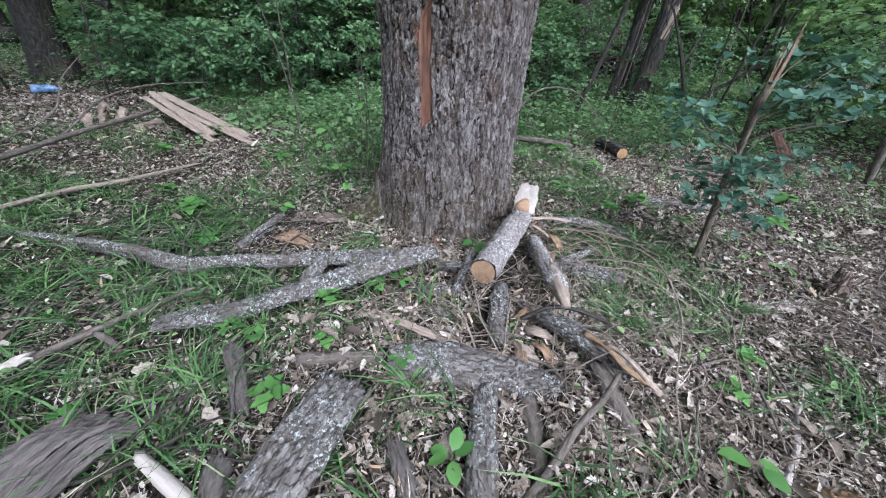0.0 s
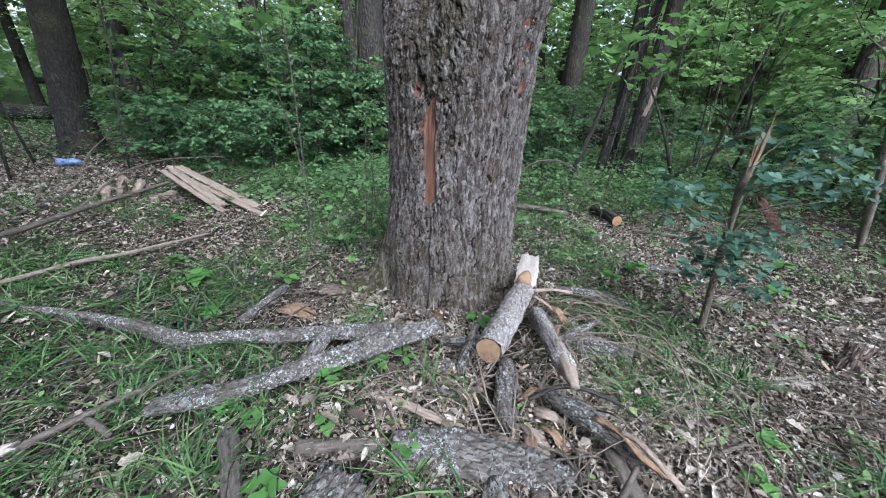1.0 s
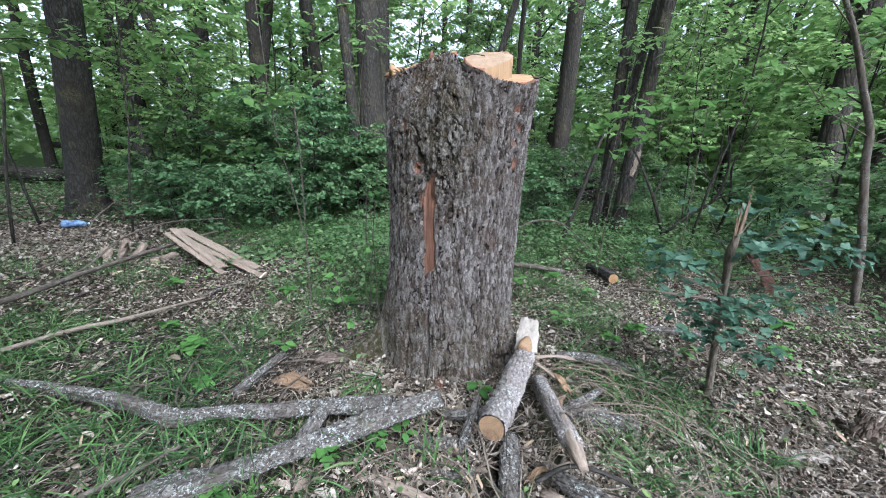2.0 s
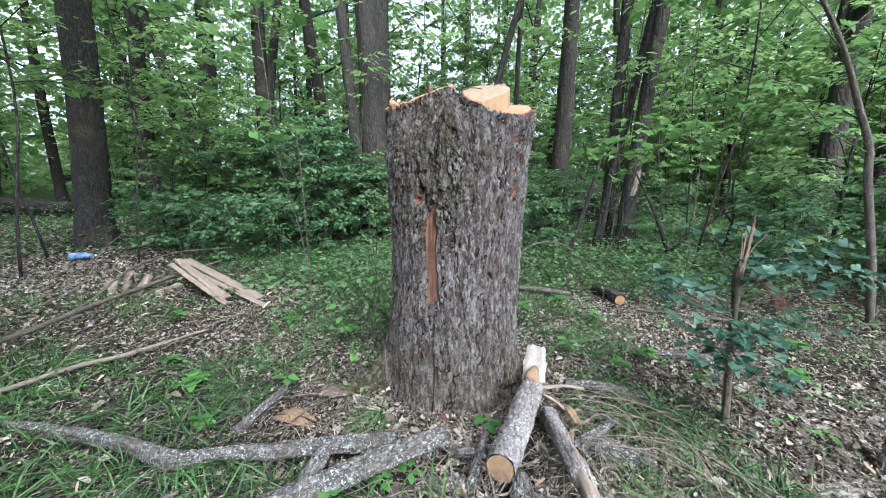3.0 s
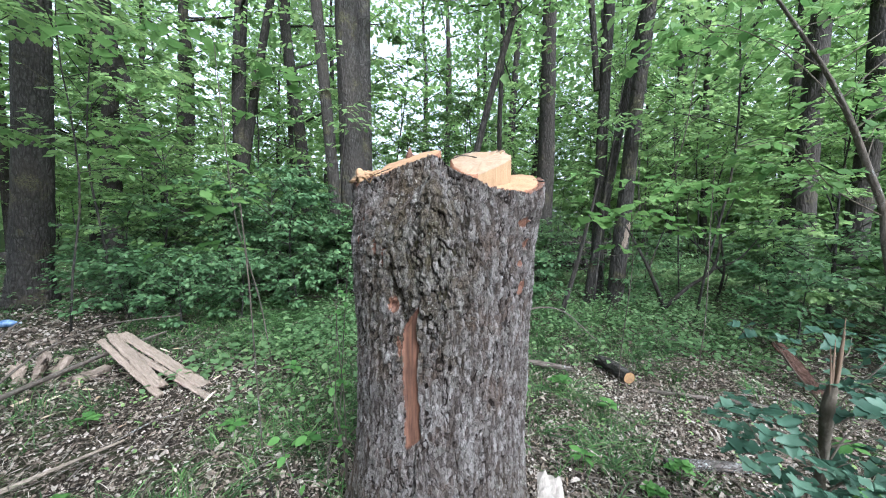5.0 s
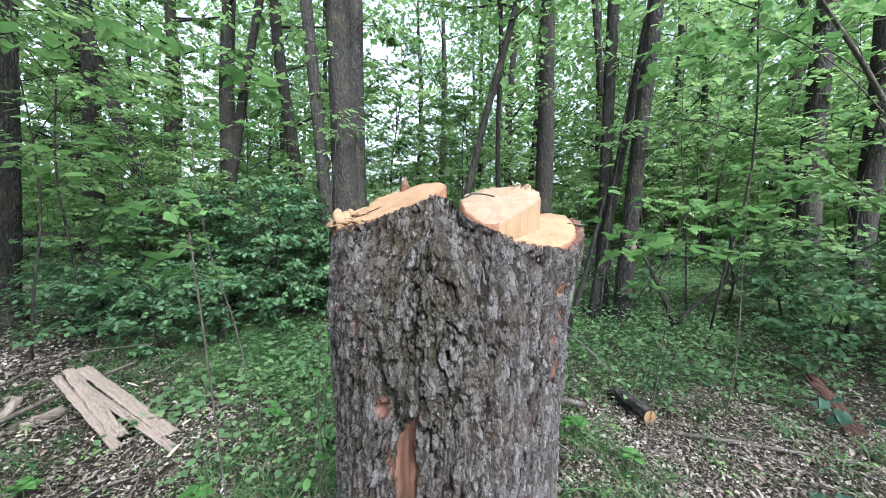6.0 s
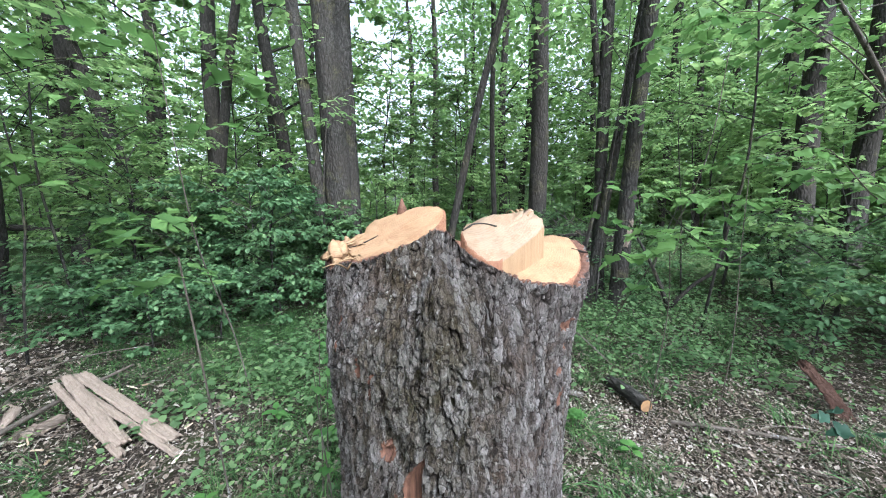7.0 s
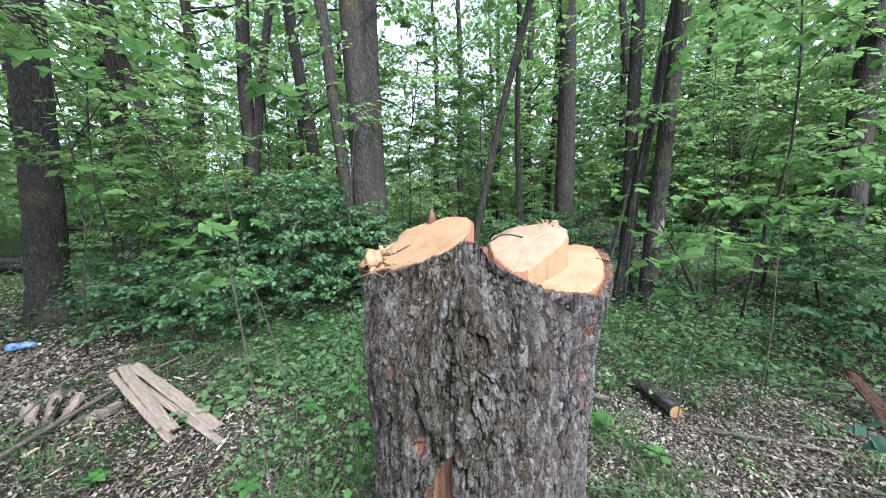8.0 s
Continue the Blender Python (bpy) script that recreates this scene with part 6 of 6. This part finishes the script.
for k, w in enumerate(WEEDS):
    weed(*w, 400 + k, "small lobed green seedling among dry leaves" if w[5] else "small oval-leaved green seedling among litter")

# ---- grass ----
def blades(n, seed, pick, height, wide=1.0):
    """Grass blades in tufts: arching strips of three pieces, as one set of arrays. Each tuft leans its own way."""
    rng = np.random.default_rng(seed)
    p, tuft = pick(rng, n)
    n = len(p)
    own = rng.uniform(0, 1, (tuft.max() + 1, 3))[tuft]
    h = height * (0.55 + 0.8 * own[:, 0]) * rng.uniform(0.45, 1.25, n)
    a = 6.28 * own[:, 1] + rng.normal(size=n) * 1.1
    bend = rng.uniform(0.3, 1.0, n) + 0.9 * own[:, 2]
    w = wide * (0.0012 + 0.0019 * rng.random(n))
    d = np.c_[np.cos(a), np.sin(a), np.zeros(n)]
    s = np.c_[-np.sin(a), np.cos(a), rng.normal(size=n) * 0.5]
    up = np.array([0, 0, 1.0])
    vs = []
    for t, k in ((0.0, 0.8), (0.35, 1.0), (0.7, 0.7), (1.0, 0.0)):
        c = p + d * (h * bend * t * t)[:, None] + up * (h * (t - 0.45 * bend * t * t))[:, None]
        vs += [c + s * (w * k)[:, None], c - s * (w * k)[:, None]] if t < 1 else [c]
    v = np.stack(vs, 1)
    tri = np.array([(0, 2, 3), (0, 3, 1), (2, 4, 5), (2, 5, 3), (4, 6, 5)])
    return v.reshape(-1, 3), (tri[None] + (np.arange(n) * 7)[:, None, None]).reshape(-1, 3)


def clear_of(p):
    """Not inside the stump, nor on the larger logs and the bark slab."""
    x, y = p[:, 0], p[:, 1]
    ok = np.hypot(x - CX, y - CY) > 0.33
    for ax, ay, bx, by, r in ((-0.235, 0.6, -0.38, 0.12, 0.075), (-0.1, 0.71, 0.38, 0.63, 0.055), (0.15, 0.55, 0.11, 0.2, 0.035), (0.285, 0.6, 0.27, 0.33, 0.03), (-0.9, 0.83, 0.0, 1.1, 0.03), (-1.6, 1.28, -0.2, 1.16, 0.03), (0.16, 0.8, 0.385, 1.37, 0.05), (0.27, 1.05, 0.22, 0.78, 0.035), (0.45, 1.3, 0.41, 0.78, 0.03)):
        t = np.clip(((x - ax) * (bx - ax) + (y - ay) * (by - ay)) / ((bx - ax) ** 2 + (by - ay) ** 2), 0, 1)
        ok &= np.hypot(x - ax - t * (bx - ax), y - ay - t * (by - ay)) > r
    return ok & (np.hypot(x + 0.02, y - 0.05) > 0.12)


def tuft_places(areas, per=15, spread=0.02):
    def pick(rng, n):
        out, who, first = [], [], 0
        weights = np.array([a[4] for a in areas], float)
        for (x0, x1, y0, y1, wt), m in zip(areas, (n * weights / weights.sum()).astype(int)):
            k = max(1, m // per)
            tufts = np.c_[rng.uniform(x0, x1, k), rng.uniform(y0, y1, k)]
            i = np.minimum((rng.random(m) ** 1.5 * k).astype(int), k - 1)
            out.append(tufts[i] + rng.normal(size=(m, 2)) * spread)
            who.append(i + first)
            first += k
        c, who = np.vstack(out), np.concatenate(who)
        ok = clear_of(c)
        c = c[ok]
        return np.c_[c, ground_z(c[:, 0], c[:, 1]) - 0.005], who[ok]
    return pick


NEAR_GRASS = [(-1.7, -0.45, 0.3, 1.1, 6.5), (-2.5, -0.8, 0.95, 1.9, 11), (-0.45, 0.05, 0.3, 1.0, 1.0), (0.55, 1.15, 0.8, 1.55, 5.0), (0.3, 0.7, 0.2, 0.45, 0.5), (0.55, 1.4, 1.5, 2.4, 2.0), (0.85, 1.15, 0.5, 0.75, 0.25), (1.19, 1.29, 0.52, 0.62, 0.45), (-0.5, -0.2, 1.2, 1.5, 0.3), (1.0, 2.6, 0.5, 1.6, 1.0), (-1.2, -0.3, 1.6, 2.4, 1.4), (0.0, 0.25, 0.75, 0.95, 0.15)]
FAR_GRASS = [(0.7, 3.6, 3.3, 5.4, 6), (-1.15, 0.0, 2.2, 3.4, 3), (-1.9, 0.1, 3.3, 5.2, 7), (-3.2, -1.2, 3.5, 5.5, 5), (-2.2, 0.6, 4.5, 7.5, 6), (0.4, 2.2, 3.1, 5.0, 3), (0.5, 1.2, 2.2, 3.1, 0.8), (-5.5, -1.5, 4.6, 7.5, 4), (-4.5, -2.0, 1.6, 3.6, 2.0), (1.6, 5.0, 4.2, 7.0, 7), (1.6, 4.5, 2.0, 4.2, 1.2), (2.2, 4.5, 0.8, 2.4, 1.0), (-9, 9, 7.0, 12.0, 6)]
v, f = blades(9000, 501, tuft_places(NEAR_GRASS), 0.14, 1.05)
tagged(put("grass", mesh_tris("grass", v, f, GRASS)), "long thin green grass blades growing through litter", "grass", kind="stuff")
v, f = blades(52000, 502, tuft_places(FAR_GRASS, 18, 0.035), 0.16, 0.95)
tagged(put("grass", mesh_tris("grass", v, f, GRASS)), "patches of green woodland grass under the trees", "grass", kind="stuff")

# ---- low leafy ground cover under the trees ----
rng = np.random.default_rng(520)
n = 46000
a, d = rng.uniform(-1.35, 1.35, n), 2.6 + 14 * rng.random(n) ** 1.4
x, y = d * np.sin(a), 1 + d * np.cos(a)
green = ((x > -1.9) & (x < 0.3)) | (d > 5.2) | ((x > 0.6) & (d > 3.3))
keep = green & (np.hypot(x + 4.5, y - 4.2) > 0.6) & (np.sin(x * 1.7 + 1) * np.sin(y * 1.3) + 0.6 * rng.normal(size=n) + (d - 4.6) * 0.3 > 0.0)
x, y = x[keep], y[keep]
p = np.c_[x, y, ground_z(x, y) + 0.02 + 0.34 * rng.random(len(x)) ** 2 * np.clip((y - 1) / 5, 0.3, 1)]
v, f = strew(MID_LEAF, p, rng.uniform(0, 6.28, len(p)), rng.normal(size=len(p)) * 0.3, rng.normal(size=len(p)) * 0.3, rng.uniform(0.03, 0.075, len(p)))
tagged(put("ground_cover", mesh_tris("ground_cover", v, f, FLOOR_LEAF)), "low green leafy herbs covering the wood's floor", "herbs", kind="stuff")

rng = np.random.default_rng(521)
n = 5500
c = np.vstack([np.c_[rng.uniform(-1.2, 0.3, 700), rng.uniform(2.3, 5.4, 700)], np.c_[rng.uniform(0.6, 4.2, 900), rng.uniform(3.0, 5.8, 900)]])[rng.integers(1600, size=n)] + rng.normal(size=(n, 2)) * 0.06
c = c[clear_of(c)]
p = np.c_[c, ground_z(c[:, 0], c[:, 1]) + 0.05 + 0.22 * rng.random(len(c))]
tall = strew(MID_LEAF, p, rng.uniform(0, 6.28, len(p)), rng.normal(size=len(p)) * 0.35, rng.normal(size=len(p)) * 0.35, rng.uniform(0.02, 0.055, len(p)))
n = 3000
c = np.c_[rng.uniform(-3.2, 3.4, 650), rng.uniform(0.5, 4.6, 650)][rng.integers(650, size=n)] + rng.normal(size=(n, 2)) * 0.035
c = c[clear_of(c)]
p = np.c_[c, ground_z(c[:, 0], c[:, 1]) + 0.015 + 0.045 * rng.random(len(c))]
v, f = strew(MID_LEAF, p, rng.uniform(0, 6.28, len(p)), rng.normal(size=len(p)) * 0.3 + 0.1, rng.normal(size=len(p)) * 0.3, rng.uniform(0.012, 0.032, len(p)))
tagged(put("woodland_herbs", mesh_tris("woodland_herbs", *tall, FLOOR_LEAF)), "small-leaved green herbs standing in woodland grass", "herbs", kind="stuff")
tagged(put("small_herbs", mesh_tris("small_herbs", v, f, UNDER)), "tiny green herbs scattered through dry leaves", "herbs", kind="stuff")

# ---- dry leaves, chips and twigs ----
def litter(n, seed, template, size, centre, spread, thick=0.044):
    rng = np.random.default_rng(seed)
    p = rng.normal(size=(n, 2)) * spread + centre
    p = p[clear_of(p)]
    grassy = (p[:, 0] < -0.5) & (p[:, 1] > 0.2) & (p[:, 1] < 1.2 - 0.35 * p[:, 0]) & (p[:, 0] > -2.6)  # grass keeps the leaves down
    p = p[~grassy | (rng.random(len(p)) < 0.55)]
    z = ground_z(p[:, 0], p[:, 1]) + 0.003 + thick * rng.random(len(p)) ** 2
    m = len(p)
    return strew(template, np.c_[p, z], rng.uniform(0, 6.28, m), rng.normal(size=m) * 0.42, rng.normal(size=m) * 0.48, size * rng.uniform(0.45, 1.3, m))


STRAW = ([(-0.025, 0, 0), (0.025, 0, 0.01), (0.035, 0.5, 0.06), (0.0, 1, 0.02), (-0.015, 0.5, 0.05)], [(0, 1, 2), (0, 2, 4), (4, 2, 3)])
FLAKE = ([(-0.3, 0.1, 0.05), (0.2, -0.05, 0.12), (0.36, 0.6, 0.02), (-0.1, 0.9, 0.16), (0.02, 0.42, -0.03)], [(0, 1, 4), (1, 2, 4), (2, 3, 4), (3, 0, 4)])
NEAR, WIDE = ((0.0, 0.9), (1.2, 0.75)), ((0.0, 2.3), (3.2, 2.0))
CURLED = outline_leaf([(0.16, 0.18), (0.24, 0.42), (0.2, 0.66), (0.12, 0.88)], 0.45, 0.5)
SCRAP = ([(-0.25, 0.0, 0.1), (0.22, 0.08, 0.02), (0.3, 0.55, 0.14), (0.05, 0.95, 0.02), (-0.28, 0.62, 0.18), (-0.02, 0.45, -0.05)], [(0, 1, 5), (1, 2, 5), (2, 3, 5), (3, 4, 5), (4, 0, 5)])
SOUTH = ((1.1, 0.6), (0.55, 0.35))
v, f = join([litter(1500, 601, OAK_LEAF, 0.052, *NEAR), litter(1700, 602, CURLED, 0.038, *NEAR), litter(24000, 603, SCRAP, 0.016, *NEAR), litter(36000, 615, SHARD, 0.009, *NEAR), litter(26000, 606, STRAW, 0.055, *NEAR),
             litter(24000, 616, SCRAP, 0.014, *SOUTH), litter(11000, 617, STRAW, 0.05, *SOUTH), litter(1600, 618, CURLED, 0.036, *SOUTH),
             litter(9000, 607, SCRAP, 0.02, (1.7, 0.8), (0.75, 0.6)), litter(900, 608, CURLED, 0.038, (1.7, 0.8), (0.75, 0.6)), litter(600, 609, OAK_LEAF, 0.065, (1.7, 0.8), (0.75, 0.6)),
             litter(4000, 604, CURLED, 0.045, *WIDE), litter(34000, 605, FLAKE, 0.026, *WIDE), litter(12000, 619, STRAW, 0.06, *WIDE), litter(11000, 614, FLAKE, 0.05, (-6.6, 5.6), (1.7, 1.7)), litter(15000, 610, SCRAP, 0.019, (1.9, 2.4), (0.9, 0.8)), litter(12000, 620, FLAKE, 0.013, (1.9, 2.4), (0.9, 0.8)), litter(7000, 621, STRAW, 0.05, (1.9, 2.4), (0.9, 0.8)), litter(6000, 622, SCRAP, 0.02, (-2.0, 2.3), (0.8, 0.6)), litter(3500, 623, STRAW, 0.055, (-2.0, 2.3), (0.8, 0.6)), litter(11000, 624, FLAKE, 0.036, (-4.4, 3.5), (0.9, 0.6))])
tagged(put("leaf_litter", mesh_tris("leaf_litter", v, f, LITTER)), "thick layer of dry pale brown oak leaves", "leaf litter", kind="stuff")
v, f = join([litter(420, 611, CHIP, 0.035, (0.25, 0.85), (0.32, 0.28)), litter(260, 612, CHIP, 0.04, (0.2, 1.1), (0.9, 0.7)), litter(90, 613, CHIP, 0.07, (-2.2, 3.0), (0.6, 0.4))])
tagged(put("wood_chips", mesh_tris("wood_chips", v, f, CHIPS)), "pale splinters and chips of fresh wood", "wood chips", kind="stuff")


def twig_heap(n, seed, area, length, radius, lift):
    rng = np.random.default_rng(seed)
    out = []
    for k in range(n):
        x, y, a = rng.uniform(area[0], area[1]), rng.uniform(area[2], area[3]), rng.uniform(0, 6.28)
        if math.hypot(x - CX, y - CY) < 0.42:
            continue
        l = length * rng.uniform(0.4, 1.4)
        z = float(ground_z(x, y)) + 0.012
        dx, dy = math.cos(a) * l / 2, math.sin(a) * l / 2
        b = rng.normal(size=2) * 0.08 * l
        h = lift * rng.random() ** 2
        r = radius * rng.uniform(0.5, 1.3)
        out.append(tube([(x - dx, y - dy, z, r), (x + b[0] * 0.5 - dx * 0.3, y + b[1] - dy * 0.3, z + h * 0.6, r * 0.9), (x + b[0] + dx * 0.4, y - b[1] + dy * 0.4, z + h, r * 0.7), (x + dx, y + dy, z + h * rng.random(), r * 0.35)], 9, 5))
    return join(out)


v, f = join([twig_heap(640, 701, (-1.8, 1.9, 0.15, 1.9), 0.2, 0.0035, 0.05), twig_heap(380, 702, (-4, 4, 1.2, 5), 0.5, 0.005, 0.08), twig_heap(170, 704, (0.7, 2.3, 0.5, 1.9), 0.3, 0.0042, 0.06), twig_heap(60, 703, (-1.6, 1.6, 0.3, 1.5), 0.4, 0.006, 0.04)])
tagged(put("twigs", mesh_tris("twigs", v, f, TWIG_BARK, True)), "scattered thin dead twigs on the litter", "twigs", kind="stuff")
v, f = twig_heap(210, 715, (-2.4, -0.45, 0.3, 1.9), 0.5, 0.0042, 0.08)
tagged(put("dead_sticks", mesh_tris("dead_sticks", v, f, TREE_BARK, True)), "dark dead sticks tangled in grass", "sticks", kind="stuff")
def arcs(n, seed):
    """Thin wiry shoots that spring from the pile and arch over to the ground."""
    rng = np.random.default_rng(seed)
    out = []
    for k in range(n):
        b = np.array([0.5 + 0.06 * rng.normal(), 1.3 + 0.08 * rng.normal(), 0.1])
        a, l = rng.uniform(-2.2, 0.25), rng.uniform(0.25, 0.75)
        e = b + np.array([math.cos(a) * l, math.sin(a) * l, -0.07])
        top = rng.uniform(0.05, 0.16)
        m = [b + (e - b) * q + np.array([*(rng.normal(size=2) * 0.03), top * math.sin(math.pi * q)]) for q in (0.3, 0.6, 0.85)]
        r = rng.uniform(0.0012, 0.0024)
        out.append(tube([(*b, r * 1.2), *[(*p, r) for p in m], (*e, r * 0.4)], 16, 5))
    return join(out)


# the wiry brush that springs from the pile
v, f = join([twig_heap(120, 711, (0.42, 1.0, 0.6, 1.45), 0.4, 0.0015, 0.16), arcs(15, 714), twig_heap(30, 712, (-0.6, -0.25, 1.2, 1.6), 0.4, 0.0022, 0.12), twig_heap(80, 713, (-0.3, 0.6, 0.75, 1.2), 0.3, 0.0032, 0.12)])
tagged(put("brushwood", mesh_tris("brushwood", v, f, STRAW_TWIG, True)), "wiry tangle of thin bare straw-grey twigs by the pile", "brushwood", kind="stuff")
log("arching_twig", [(0.6, 1.35, 0.12, 0.0028), (0.8, 1.1, 0.22, 0.0026), (0.78, 0.8, 0.2, 0.0024), (0.66, 0.55, 0.12, 0.002), (0.6, 0.3, 0.03, 0.0014)], "long thin bare twig arching over leaves", bark=STRAW_TWIG, seed=720, seg=6, category="branch")
log("arching_twig", [(0.62, 3.3, 0.1, 0.008), (0.85, 3.4, 0.42, 0.007), (1.2, 3.4, 0.45, 0.006), (1.5, 3.3, 0.2, 0.004)], "dark bare twig arching over grass", bark=TWIG_BARK, seed=721, seg=8, category="branch")


def dead_shrub(x, y, rows_list, label, seed, name="dead_shrub"):
    root = thing(name, x, y, 0.0, label, "shrub")
    for k, rows in enumerate(rows_list):
        v, f = tube(rows, 24, 9, 0.03, 0.05, seed + k)
        put("branch", mesh_tris("branch", v, f, TREE_BARK, True), root)


dead_shrub(4.6, 5.6, [[(0, 0, -0.05, 0.022), (0.1, 0, 0.5, 0.018), (0.05, 0.05, 1.1, 0.013), (0.25, 0, 1.8, 0.006)], [(0.08, 0, 0.45, 0.014), (-0.35, 0.05, 0.9, 0.011), (-0.7, 0, 1.1, 0.008), (-1.1, 0.05, 1.5, 0.004)],
                      [(0.06, 0.03, 1.0, 0.01), (0.5, 0, 1.25, 0.008), (1.0, 0.05, 1.3, 0.004)], [(-0.35, 0.05, 0.9, 0.008), (-0.5, 0.1, 1.4, 0.006), (-0.45, 0.1, 1.9, 0.003)]], "bare dark shrub with long thin crooked limbs", 735)
dead_shrub(3.3, 4.9, [[(0, 0, -0.05, 0.03), (-0.15, 0, 0.3, 0.026), (-0.35, 0, 0.7, 0.02), (-0.6, 0.1, 1.2, 0.012)], [(-0.02, 0, 0.1, 0.028), (0.3, 0.05, 0.35, 0.024), (0.6, 0, 0.62, 0.02), (0.75, 0.1, 1.1, 0.014), (0.6, 0.1, 1.6, 0.008)],
                      [(0.55, 0, 0.58, 0.014), (0.9, -0.1, 0.8, 0.01), (1.3, -0.1, 1.3, 0.005)], [(-0.3, 0, 0.6, 0.012), (-0.1, 0.1, 1.0, 0.008), (0.1, 0.1, 1.5, 0.004)]], "crooked bare dark shrub with forking limbs", 730)
def shoot(x, y, h, lean, seed):
    """A thin upright shoot with a few small leaves."""
    rng = np.random.default_rng(seed)
    z = float(ground_z(x, y))
    root = thing("thin_shoot", x, y, z, "thin bare shoot with a few small green leaves", "shoot", "thin shoots")
    rows = [(0, 0, -0.03, 0.0035), (lean * 0.3, 0.02, h * 0.4, 0.003), (lean * 0.7, 0.0, h * 0.75, 0.0022), (lean, 0.01, h, 0.001)]
    put("stem", mesh_tris("stem", *tube(rows, 18, 5, 0.05, 0.05, seed), TWIG_BARK), root)
    s = spline(rows, 40)
    for k in range(10):
        c = s[int(rng.integers(12, 39)), :3]
        m = Matrix.Translation(c) @ Euler((rng.normal() * 0.3 - 0.1, rng.normal() * 0.3, rng.uniform(0, 6.28))).to_matrix().to_4x4() @ Matrix.Scale(0.035 * rng.uniform(0.6, 1.3), 4)
        put("leaf", WEED_MESH[0], root, m=m)


for k, (x, y, h, lean) in enumerate(((-0.36, 1.95, 0.85, -0.05), (-0.44, 2.1, 1.0, 0.06), (-0.31, 1.75, 0.6, -0.08), (-0.52, 2.35, 0.9, 0.03), (-0.4, 1.55, 0.45, -0.1))):
    shoot(x, y, h, lean, 760 + k)
# uprooted brush heap behind the slim trees
rng = np.random.default_rng(740)
out = []
for k in range(260):
    c = np.array([3.95, 9.2, 0.35]) + rng.normal(size=3) * np.array([0.45, 0.3, 0.22])
    d = rng.normal(size=3) * np.array([0.45, 0.3, 0.25])
    out.append(tube([(*(c - d), 0.012), (*c, 0.02), (*(c + d), 0.006)], 4, 5))
v, f = join(out)
tagged(put("brush_heap", mesh_tris("brush_heap", v, f, TREE_BARK)), "dark tangled heap of dead brush", "brushwood", kind="stuff")
